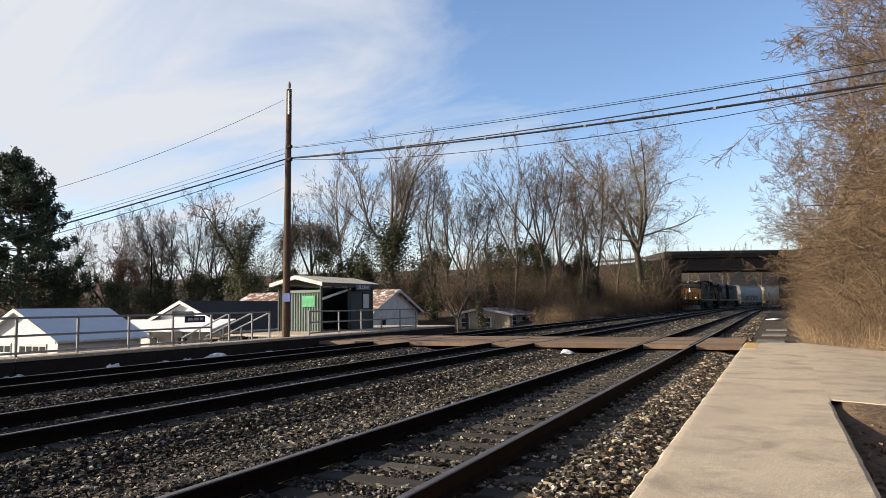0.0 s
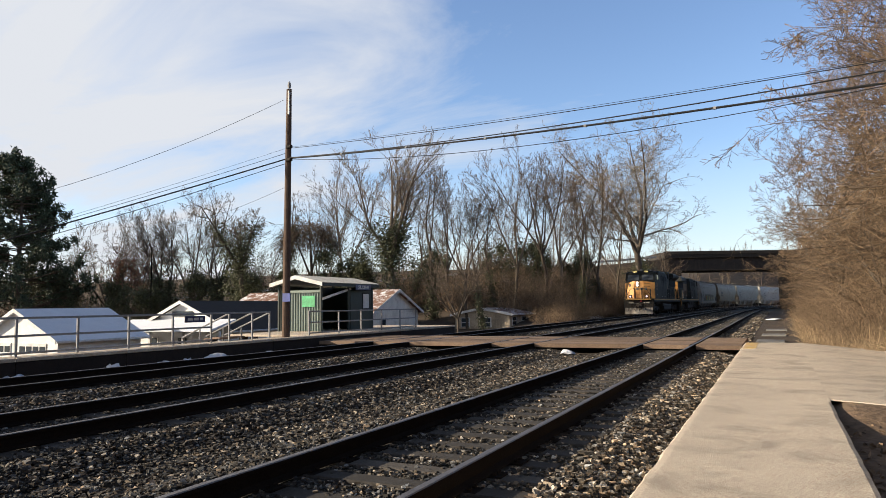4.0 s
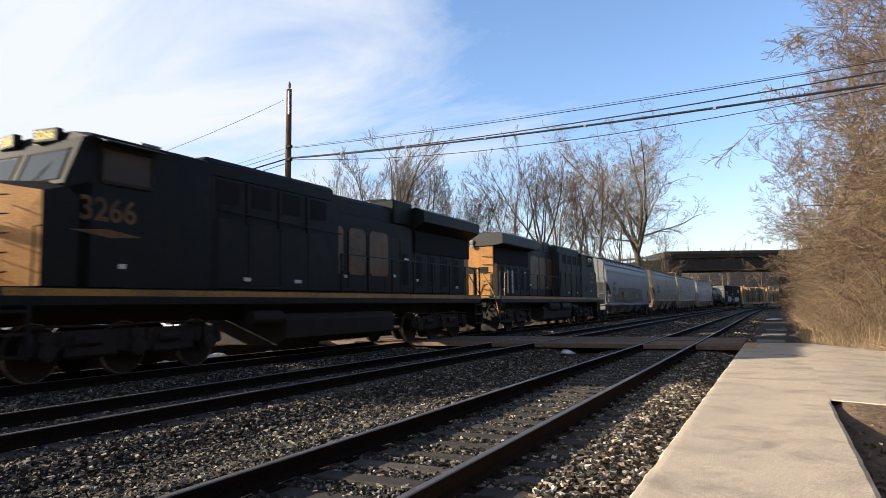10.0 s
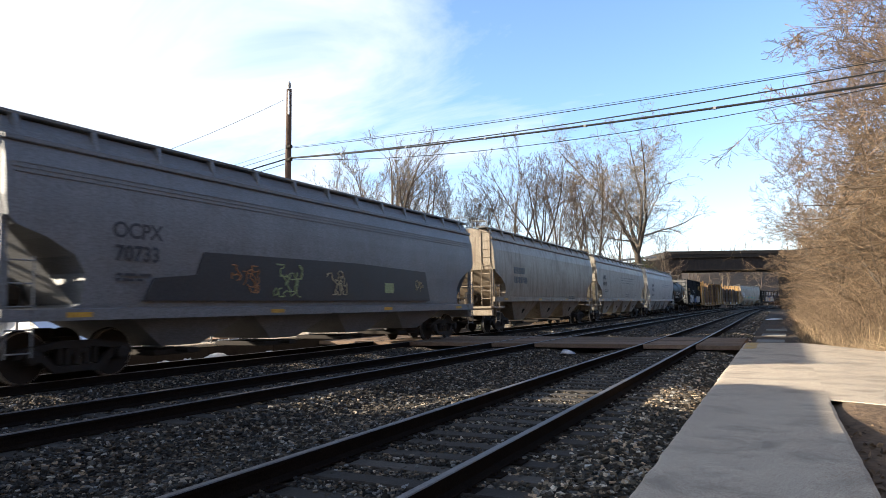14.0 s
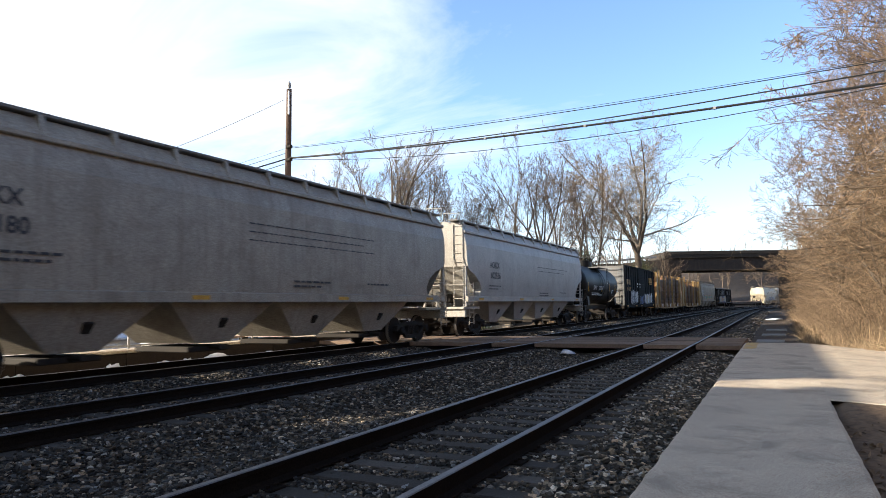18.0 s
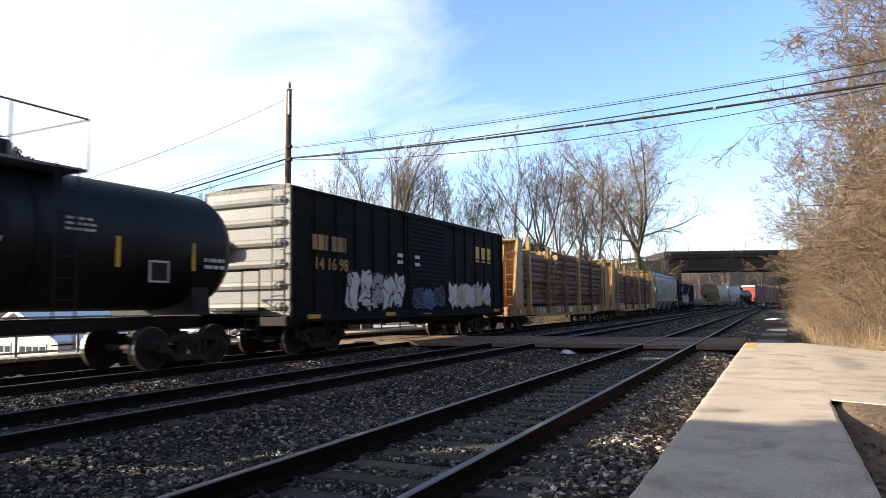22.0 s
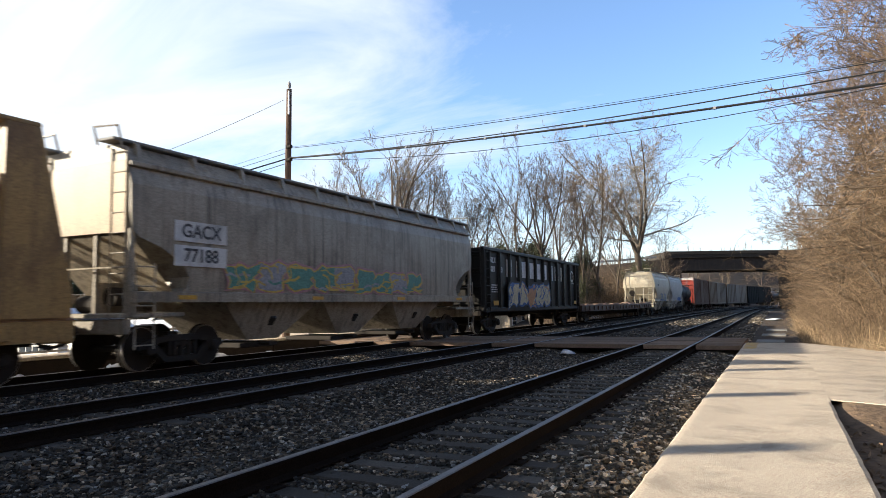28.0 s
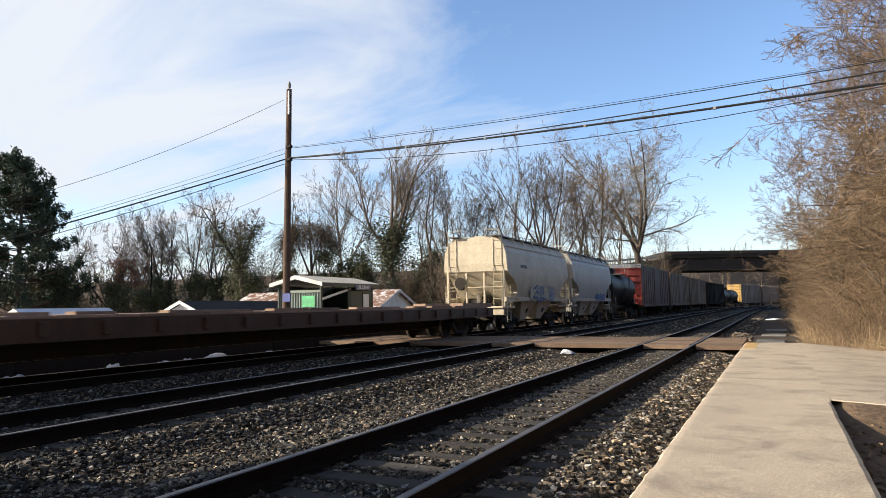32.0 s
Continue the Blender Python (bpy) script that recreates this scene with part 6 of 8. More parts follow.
M_SHINGLE = material("dark_shingles", (0.045, 0.04, 0.04), (0.03, 0.028, 0.028), scale=4, fine=40, rough=0.9, bump=0.5)
M_REDROOF = material("brick_red_shingles", (0.22, 0.12, 0.085), (0.15, 0.085, 0.06), scale=4, fine=40, rough=0.9, bump=0.5, dirt=(0.82, 0.83, 0.86), dirt_scale=1.6, dirt_amount=1.0)
M_SNOWROOF = material("snowy_roof", (0.80, 0.82, 0.87), (0.70, 0.72, 0.78), scale=1.5, rough=0.7, bump=0.3)
M_PANE = glass("house_glass", (0.04, 0.05, 0.06))
# concrete base colour darkened to hold the shade of the trees around it
M_BRIDGE = material("shaded_bridge_concrete", (0.05, 0.043, 0.036), (0.03, 0.026, 0.022), scale=0.7, fine=12, rough=0.9, bump=0.4, streak=0.6, dirt=(0.03, 0.028, 0.025), dirt_scale=0.5)
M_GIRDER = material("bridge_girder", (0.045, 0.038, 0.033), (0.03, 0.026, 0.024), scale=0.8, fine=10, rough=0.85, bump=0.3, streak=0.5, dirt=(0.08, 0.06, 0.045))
M_GUARD = paint("guard_rail_steel", (0.30, 0.31, 0.32), streak=0.2)


def build_railing(name, x, posts, z0=0.2, h=0.95, extra=None):
    r = thing(name, "grey pipe railing along the back of the platform", "railing", at=(0, 0, 0), group="platform railings")
    for y in posts:
        part("post", Geo().box((x, y, z0 + h / 2), (0.06, 0.06, h), ch=0.01), M_RAILING, r)
    for k, f in enumerate((1.0, 0.55, 0.12)):
        for a, b in zip(posts, posts[1:]):
            part("rail", Geo().box((x, (a + b) / 2, z0 + h * f - 0.03), (0.045, b - a, 0.055), ch=0.01), M_RAILING, r)
    return r


build_railing("railing", -16.3, [2.4, 3.95, 5.5, 7.1, 8.7, 10.25, 11.85, 13.4, 14.95, 16.5])
build_railing("railing", -16.3, [21.6, 23.6, 25.3, 27.0, 28.7, 30.3])


def build_steps_rail():
    """Short stair with pipe handrails down to the gardens."""
    r = thing("stair_railing", "pale grey pipe handrails at the platform stairs", "railing", group="platform railings")
    for y in (17.3, 18.4, 19.3):
        part("post", Geo().box((-16.3, y, 0.68), (0.06, 0.06, 0.96), ch=0.01), M_RAILING, r)
        g = Geo().bent([(-16.3, y, 1.12), (-17.6, y, 0.62), (-18.4, y, 0.3)], 0.028, 6).tube((-17.6, y, 0.62), (-17.6, y, 0.0), 0.025, n=6)
        part("handrail", g, M_RAILING, r)
    part("rail", Geo().box((-16.3, 17.9, 1.13), (0.05, 2.9, 0.055), ch=0.01), M_RAILING, r)
    for k in range(2): part("tread", Geo().box((-16.9 - k * 0.35, 17.9, 0.30 - k * 0.04), (0.36, 1.2, 0.05)), M_DECK, r)


build_steps_rail()
M_NAVY = paint("navy_sign", (0.03, 0.035, 0.11), streak=0.1)
SIGN = thing("station_sign", "small navy station sign on the railing", "sign")
part("board", Geo().box((-16.24, 15.76, 0.965), (0.03, 0.82, 0.2), ch=0.004), M_NAVY, SIGN)
bars(SIGN, "sign_bar", -16.223, [(15.45, 0.965, 0.62, 0.08)], M_FASCIA, "illegible white lettering")


def build_pole():
    p = thing("utility_pole", "weathered brown timber utility pole with cables", "utility pole")
    g = Geo()
    n, rings = 14, []
    for k, (z, r) in enumerate(((0.15, 0.15), (2.5, 0.14), (5.0, 0.125), (7.5, 0.112), (9.5, 0.10))):
        rings.append([(-16.3 + 0.012 * z + r * math.cos(i * 2 * math.pi / n), 20.2 + r * math.sin(i * 2 * math.pi / n), z) for i in range(n)])
    part("pole", g.loft(rings), M_POLE, p, smooth=False)
    part("insulator", Geo().lathe([(0, 0.05), (0.1, 0.07), (0.2, 0.05), (0.26, 0.02)], (-16.18, 20.2, 9.55), "z", 10), M_RAILING, p)
    part("conduit", Geo().box((-16.1, 20.08, 8.95), (0.06, 0.06, 0.9)), M_FASCIA, p, "pale ground-wire moulding")
    for z in (7.27, 6.78): part("bracket", Geo().box((-16.1, 20.1, z), (0.25, 0.14, 0.12), ch=0.02).tube((-16.2, 20.1, z), (-15.95, 20.0, z), 0.03, n=6), M_TRUCK, p)
    part("sign", Geo().box((-16.13, 20.02, 1.65), (0.34, 0.03, 0.3)), paint("blue_sign", (0.05, 0.08, 0.3), streak=0.0), p, "small blue sign plate")


build_pole()


def wire(name, a, b, sag, r, label, n=18, wrap=False):
    a, b = Vector(a), Vector(b)
    pts = [a.lerp(b, i / n) - Vector((0, 0, sag * 4 * (i / n) * (1 - i / n))) for i in range(n + 1)]
    g = Geo().bent(pts, r, 5)
    ob = tagged(part(name, g, M_WIRE), label, "cable", "overhead cables")
    if wrap:
        for i in range(0, n, 3): part("clamp", Geo().tube(pts[i], pts[i].lerp(pts[i + 1], 0.06), r * 1.3, n=6), M_RAILING, ob)


PT = lambda z, dx=0.0: (-16.25 + dx, 20.2, z)
RT = lambda z: (2.02, 14.6, z)
wire("overhead_cable", PT(7.24), RT(5.64), 0.12, 0.010, "thin black overhead cable from the pole")
wire("overhead_cable", PT(7.28), RT(5.67), 0.10, 0.005, "hair-thin overhead cable beside a thin one")
wire("overhead_cable", PT(6.89), RT(5.45), 0.20, 0.015, "black overhead cable from the pole")
wire("overhead_cable", PT(6.86), RT(5.22), 0.14, 0.027, "thick lashed overhead cable from the pole", wrap=True)
wire("overhead_cable", PT(6.84), RT(5.17), 0.44, 0.009, "thin sagging overhead cable from the pole")
LT = lambda z: (-23.83, 14.31, z)
wire("overhead_cable", PT(9.13, -0.2), LT(5.0), 0.30, 0.008, "thin overhead cable from the top of the pole")
wire("overhead_cable", PT(7.27), LT(3.87), 0.06, 0.005, "hair-thin overhead cable from the pole")
wire("overhead_cable", PT(7.08), LT(3.80), 0.06, 0.009, "thin black overhead cable from the pole")
wire("overhead_cable", PT(6.86), LT(3.68), 0.04, 0.026, "thick lashed overhead cable from the pole", wrap=True)
wire("overhead_cable", PT(6.69), LT(3.40), 0.06, 0.012, "slack black overhead cable from the pole")
wire("overhead_cable", PT(5.8), (-47.95, 43.4, 8.57), 0.3, 0.007, "thin service cable toward the woods")


def build_shelter():
    s = thing("station_shelter", "small open station shelter with corrugated roof and white fascia", "shelter")
    x0, xm, x1, y0, y1 = -20.95, -19.5, -18.0, 24.8, 29.6
    ez, rz = 2.36, 2.70
    for a, b in ((x0, xm), (x1, xm)):
        rf = part("roof", Geo().add([(a, y0, ez), (xm, y0, rz), (xm, y1, rz), (a, y1, ez), (a, y0, ez - 0.05), (xm, y0, rz - 0.05), (xm, y1, rz - 0.05), (a, y1, ez - 0.05)], [(0, 1, 2, 3), (4, 5, 6, 7), (0, 3, 7, 4), (0, 1, 5, 4), (3, 2, 6, 7)]), M_TIN, s)
        for i in range(20):
            y = y0 + 0.12 + i * (y1 - y0 - 0.2) / 19
            part("corrugation", Geo().tube((a, y, ez + 0.012), (xm, y, rz + 0.012), 0.035, n=5), M_TIN, rf)
        part("fascia", Geo().add([(a, y0 - 0.02, ez + 0.03), (xm, y0 - 0.02, rz + 0.03), (xm, y0 - 0.02, rz - 0.14), (a, y0 - 0.02, ez - 0.14), (a, y0 + 0.03, ez + 0.03), (xm, y0 + 0.03, rz + 0.03), (xm, y0 + 0.03, rz - 0.14), (a, y0 + 0.03, ez - 0.14)], [(0, 1, 2, 3), (4, 5, 6, 7), (0, 1, 5, 4), (3, 2, 6, 7), (0, 3, 7, 4)]), M_FASCIA, s)
    part("eave_board", Geo().box((x1 + 0.0, (y0 + y1) / 2, ez - 0.06), (0.04, y1 - y0, 0.16)), M_DARKGREEN, s)
    for x, y in ((-18.25, 25.05), (-18.25, 27.2), (-18.25, 29.3), (-20.6, 25.05), (-20.6, 29.3)):
        part("post", Geo().box((x, y, 1.25), (0.1, 0.1, 2.2), ch=0.01), M_DARKGREEN, s)
    # clad end facing the platform approach
    pan = part("end_wall", Geo().box((-19.43, 25.2, 1.08), (2.3, 0.05, 1.8)), M_GREENTIN, s)
    for i in range(16): part("batten", Geo().box((-20.5 + i * 0.143, 25.16, 1.08), (0.05, 0.04, 1.76), ch=0.01), M_GREENTIN, pan)
    part("rail", Geo().box((-19.43, 25.14, 2.0), (2.36, 0.08, 0.12), ch=0.01), M_GREENTIN, s)
    part("notice", Geo().box((-19.0, 25.12, 1.55), (0.72, 0.02, 0.5)), M_GREENSIGN, s, "bright green notice")
    part("back_wall", Geo().box((-20.6, 27.2, 1.2), (0.06, 4.1, 2.1)), M_DARKGREEN, s)
    part("far_wall", Geo().box((-19.4, 29.35, 1.2), (2.3, 0.06, 2.1)), M_DARKGREEN, s)
    part("front_panel", Geo().box((-18.25, 28.3, 1.1), (0.05, 1.9, 1.9)), M_DARKGREEN, s)
    part("poster", Geo().box((-18.21, 28.7, 1.55), (0.02, 0.5, 0.7)), M_FASCIA, s, "framed white poster")
    part("poster_frame", Geo().box((-18.222, 28.7, 1.55), (0.02, 0.6, 0.8)), M_BLACK, s)
    part("brace", Geo().box((-18.25, 26.3, 1.9), (0.05, 2.3, 0.1), m=pose(0, 0, 0, 12, 0, 0)), M_FASCIA, s)
    part("bench", Geo().box((-20.2, 27.2, 0.62), (0.45, 3.4, 0.06)).box((-20.2, 26.0, 0.4), (0.3, 0.08, 0.4)).box((-20.2, 28.4, 0.4), (0.3, 0.08, 0.4)), M_DARKGREEN, s)
    sg = part("sign", Geo().box((-17.97, 28.1, 2.2), (0.03, 1.35, 0.26)), paint("blue_grey_sign", (0.12, 0.13, 0.2), streak=0.0), s, "station name board")
    lettering("ST. DENIS", 0.22, M_FASCIA, sg, SIDE(-17.95, 28.1, 2.2), "name", "white station name")


build_shelter()


def house(label, x0, x1, y0, y1, base, eave, ridge, wall, roof, front=(), side=(), trim=M_FASCIA, over=0.35, snow=None):
    """A gabled house with its ridge along the tracks; openings: (offset, z, width, height, kind)."""
    h = thing("house", label, "house")
    xm = (x0 + x1) / 2
    for nm, g in (("wall", Geo().prism([(x0, base), (x1, base), (x1, eave), (xm, ridge - 0.12), (x0, eave)], "y", y0, y0 + 0.15)),
                  ("wall", Geo().prism([(x0, base), (x1, base), (x1, eave), (xm, ridge - 0.12), (x0, eave)], "y", y1 - 0.15, y1)),
                  ("wall", Geo().box((x1 - 0.075, (y0 + y1) / 2, (base + eave) / 2), (0.15, y1 - y0 - 0.3, eave - base))),
                  ("wall", Geo().box((x0 + 0.075, (y0 + y1) / 2, (base + eave) / 2), (0.15, y1 - y0 - 0.3, eave - base)))):
        part(nm, g, wall, h)
    sl = (ridge - eave) / (xm - x0)
    for s, xe in ((-1, x0 - over), (1, x1 + over)):
        ze = ridge - sl * abs(xe - xm)
        a, b = y0 - over, y1 + over
        g = Geo().add([(xe, a, ze), (xm, a, ridge), (xm, b, ridge), (xe, b, ze), (xe, a, ze - 0.14), (xm, a, ridge - 0.14), (xm, b, ridge - 0.14), (xe, b, ze - 0.14)], [(0, 1, 2, 3), (4, 5, 6, 7), (0, 3, 7, 4), (0, 1, 5, 4), (3, 2, 6, 7)])
        part("roof", g, roof, h)
        part("bargeboard", Geo().add([(xe, a - 0.03, ze + 0.02), (xm, a - 0.03, ridge + 0.02), (xm, a - 0.03, ridge - 0.2), (xe, a - 0.03, ze - 0.2), (xe, a, ze + 0.02), (xm, a, ridge + 0.02), (xm, a, ridge - 0.2), (xe, a, ze - 0.2)], [(0, 1, 2, 3), (4, 5, 6, 7), (0, 1, 5, 4), (3, 2, 6, 7), (0, 3, 7, 4)]), trim, h)
        part("gutter", Geo().box((xe + s * 0.05, (a + b) / 2, ze - 0.1), (0.12, b - a, 0.12), ch=0.02), trim, h)
    for u, z, w, t, kind in front:
        x = x0 + u
        f = part("garage_door" if kind == "garage" else "window", Geo().box((x, y0 - 0.02, z), (w, 0.06, t), ch=0.01), trim, h)
        if kind == "garage":
            for k in range(4): part("pane", Geo().box((x - w / 2 + w * (k + 0.5) / 4, y0 - 0.055, z + t * 0.34), (w / 5.2, 0.03, t * 0.16)), M_PANE, f)
            for k in range(3): part("panel_line", Geo().box((x, y0 - 0.052, z + t * (0.12 - 0.25 * k)), (w * 0.98, 0.01, 0.02)), M_RAILING, f)
        else:
            for k in (-1, 1): part("pane", Geo().box((x, y0 - 0.055, z + k * t * 0.23), (w * 0.8, 0.03, t * 0.40)), M_PANE, f)
    for u, z, w, t in side:
        y = y0 + u
        f = part("window", Geo().box((x1 + 0.02, y, z), (0.06, w, t), ch=0.01), trim, h)
        for k in (-1, 1): part("pane", Geo().box((x1 + 0.055, y, z + k * t * 0.23), (0.03, w * 0.8, t * 0.40)), M_PANE, f)
    n = int((eave - base) / 0.28)
    cl = Geo()
    for i in range(n): cl.box((x1 + 0.006, (y0 + y1) / 2, base + 0.14 + i * 0.28), (0.02, y1 - y0, 0.02)); cl.box((xm, y0 - 0.006, base + 0.14 + i * 0.28), (x1 - x0, 0.02, 0.02))
    tagged(part("clapboard", cl, wall, h), kind="stuff")
    return h


def put(h, x, y, rz):
    h.matrix_basis = pose(x, y, 0, 0, 0, rz)


house("white garage with snow-covered roof and windowed doors", -41.2, -34.6, 24.0, 29.3, -2.9, -0.10, 1.45, M_SIDING, M_SNOWROOF,
      front=((1.5, -1.5, 2.3, 2.1, "garage"), (4.55, -1.5, 2.3, 2.1, "garage")), side=())
h2 = house("white house with dark roof and a deep gable porch", -40.4, -31.8, 34.0, 43.5, -2.9, 0.05, 1.86, M_SIDING, M_SHINGLE,
           front=((1.5, -1.2, 1.0, 1.3, "w"), (4.3, -1.2, 1.0, 1.3, "w"), (7.0, -1.2, 1.0, 1.3, "w")), side=((2.0, -1.2, 1.0, 1.3), (5.5, -1.2, 1.0, 1.3)))
part("porch_roof", Geo().prism([(31.7, -0.12), (31.7, 0.0), (33.95, 0.62), (33.95, 0.48)], "x", -41.0, -31.4), M_SNOWROOF, h2, "snow-covered porch roof")
part("gable_window", Geo().box((-36.1, 33.95, 0.98), (1.9, 0.1, 0.34)), M_PANE, h2)
for x in (-40.6, -37.6, -34.6, -31.5): part("porch_post", Geo().box((x, 32.6, -1.5), (0.16, 0.16, 2.8), ch=0.02), M_FASCIA, h2)
h3 = house("off-white cottage with snow-patched red shingle roof", -3.75, 3.75, 0.0, 15.0, -2.2, 1.0, 2.68, M_BEIGE, M_REDROOF, front=((1.6, -0.3, 0.9, 1.3, "w"),))
put(h3, -28.0, 48.7, 90)
house("small low cottage behind brush, pale window trim", -27.0, -21.6, 58.0, 63.5, -1.8, 0.55, 1.05, M_WEATHERED, M_REDROOF, front=((1.0, -0.3, 0.9, 0.9, "w"), (3.0, -0.3, 1.2, 0.9, "w")), side=((1.0, -0.2, 1.2, 0.8), (3.6, -0.2, 1.2, 0.8)))


def build_bridge():
    """A skew concrete road bridge over the three tracks, with its approach bank."""
    b = thing("road_bridge", "concrete road bridge over the tracks, darkened for tree shade", "bridge", at=pose(-14.9, 126.2, 0, 0, 0, 25.9))
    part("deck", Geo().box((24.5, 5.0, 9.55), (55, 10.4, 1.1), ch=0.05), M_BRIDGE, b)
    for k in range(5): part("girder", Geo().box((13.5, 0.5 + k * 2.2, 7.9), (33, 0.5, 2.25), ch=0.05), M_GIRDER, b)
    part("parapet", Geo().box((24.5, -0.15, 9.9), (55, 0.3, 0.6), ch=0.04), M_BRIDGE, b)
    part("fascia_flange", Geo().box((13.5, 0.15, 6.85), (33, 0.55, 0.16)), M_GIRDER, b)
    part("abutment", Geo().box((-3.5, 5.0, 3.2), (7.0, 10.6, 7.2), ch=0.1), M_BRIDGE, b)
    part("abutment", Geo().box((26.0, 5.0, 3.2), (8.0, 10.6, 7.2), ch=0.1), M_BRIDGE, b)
    g = thing("guard_rail", "grey steel guard rail along the road bank", "guard rail", at=pose(-14.9, 126.2, 0, 0, 0, 25.9))
    part("rail", Geo().prism([(-110, 1.65), (-4, 9.1), (-4, 9.45), (-110, 2.0)], "y", 0.56, 0.64), M_GUARD, g)
    for k in range(28): part("post", Geo().box((-108 + k * 3.8, 0.75, 9.0 - (104 - k * 3.8) * 0.0703), (0.14, 0.14, 1.1)), M_GUARD, g)
    # bank that carries the road
    bank = Geo()
    rng = random.Random(2)
    rows = []
    nx = 46
    for side_y, z in ((-17, 0.0), (-9, 4.0), (-1.0, 8.9), (11, 8.9), (24, 0)):
        row = []
        for i in range(nx):
            u = -150 + i * (147.5 / (nx - 1))
            k = max(0.12, 1 + u * 0.0079)                       # the road falls away from the bridge
            row.append((u, (side_y if side_y > -2 else -1 + (side_y + 1) * min(1.0, max(0.0, -u - 2.5) / 14)) + rng.uniform(-0.3, 0.3), z * k + (rng.uniform(-0.4, 0.4) if z < 8 else 0)))
        rows.append(row)
    bank.add([p for r in rows for p in r], [(j * nx + i, j * nx + i + 1, (j + 1) * nx + i + 1, (j + 1) * nx + i) for j in range(4) for i in range(nx - 1)])
    o = part("road_bank", bank, M_LITTER, smooth=True, at=pose(-14.9, 126.2, 0, 0, 0, 25.9))
    tagged(o, "earth bank carrying the road to the bridge", "ground", kind="structure")


build_bridge()


def snow_patch(x, y, z, w, d, h, seed):
    rng = random.Random(seed)
    g = Geo()
    n = 12
    rings = []
    for t, k in ((1.0, 0.0), (0.8, 0.6), (0.4, 0.95)):
        rings.append([(x + w * t * math.cos(i * 6.283 / n) * rng.uniform(0.45, 1.2), y + d * t * math.sin(i * 6.283 / n) * rng.uniform(0.45, 1.2), z + h * k * rng.uniform(0.3, 1.2)) for i in range(n)])
    tagged(part("snow_patch", g.loft(rings), M_SNOW, smooth=True), "small melting lump of old snow on the ballast", "snow", "snow patches")


for k, (x, y, w, d, h) in enumerate(((-15.1, 12.0, 0.22, 0.3, 0.14), (-15.2, 15.6, 0.3, 0.75, 0.15), (-15.2, 13.6, 0.2, 0.3, 0.1), (-15.1, 14.4, 0.18, 0.3, 0.09), (-15.2, 9.5, 0.2, 0.5, 0.1), (-5.9, 20.7, 0.3, 0.25, 0.07), (-15.2, 18.0, 0.2, 0.4, 0.07), (2.3, 18.1, 0.45, 0.2, 0.06), (2.95, 17.55, 0.5, 0.22, 0.07), (3.5, 17.05, 0.5, 0.2, 0.06), (1.75, 18.7, 0.3, 0.15, 0.04), (-17.2, 84, 1.0, 1.6, 0.2), (-18.5, 100, 1.2, 2.2, 0.3), (-0.3, 62, 0.8, 1.5, 0.08), (-9.8, 70, 0.9, 3, 0.08), (-17.5, 72, 1.2, 3, 0.2), (-10.2, 88, 0.8, 4, 0.06))):
    snow_patch(x, y, -0.26 if x < 0 else 0.03, w * 0.9, d * 0.9, h + 0.05, k)

# flat slabs beside the near track beyond the platform
for k, (x, y) in enumerate(((-0.3, 29.5), (-0.2, 35.0), (-0.1, 41.0))):
    tagged(part("cover_slab", Geo().box((x, y, -0.31), (1.0, 1.6, 0.09), ch=0.02), M_GRATE), "grey concrete trough cover beside the track", "slab", "cover slabs")
tagged(part("signal_mast", Geo().tube((-60, 52, -1), (-60, 52, 8.0), 0.08, 0.05, n=8), M_TRUCK), "thin dark mast among the trees", "mast")
# ---- trees and brush ----
M_BARK = material("bark_grey", (0.15, 0.12, 0.092), (0.075, 0.06, 0.047), scale=2.0, fine=20, rough=0.95, bump=0.5)
M_BARKD = material("bark_dark", (0.095, 0.075, 0.057), (0.05, 0.04, 0.031), scale=2.0, fine=20, rough=0.95, bump=0.5)
M_PALE = material("bark_pale", (0.40, 0.35, 0.29), (0.17, 0.14, 0.115), scale=0.9, fine=14, rough=0.9, bump=0.4)
M_TWIG = material("twig_brown", (0.17, 0.132, 0.10), (0.095, 0.075, 0.057), scale=1.5, fine=8, rough=0.95, bump=0.0, vary=0.5)
M_TWIGPALE = material("twig_pale", (0.235, 0.195, 0.15), (0.14, 0.115, 0.088), scale=1.5, fine=8, rough=0.95, bump=0.0, vary=0.5)
M_THICKET = material("thicket_brown", (0.17, 0.125, 0.088), (0.08, 0.06, 0.043), scale=0.7, fine=6, rough=0.95, bump=0.0, vary=0.5)
M_REDTWIG = material("twig_russet", (0.20, 0.095, 0.065), (0.12, 0.06, 0.045), scale=1.5, fine=8, rough=0.95, bump=0.0)
M_BRUSH = material("brush_tan", (0.215, 0.15, 0.094), (0.088, 0.063, 0.042), scale=0.8, fine=6, rough=0.95, bump=0.0, vary=0.75)
M_STRAW = material("dry_grass", (0.38, 0.28, 0.17), (0.22, 0.155, 0.095), scale=0.9, fine=5, rough=0.9, bump=0.0, vary=0.6)
M_IVY = material("ivy_leaves", (0.085, 0.09, 0.042), (0.028, 0.036, 0.016), scale=1.2, fine=9, rough=0.6, bump=0.0, vary=0.5)
M_NEEDLE = material("conifer_needles", (0.06, 0.08, 0.045), (0.03, 0.045, 0.026), scale=0.9, fine=5, rough=0.7, bump=0.0, vary=0.5)


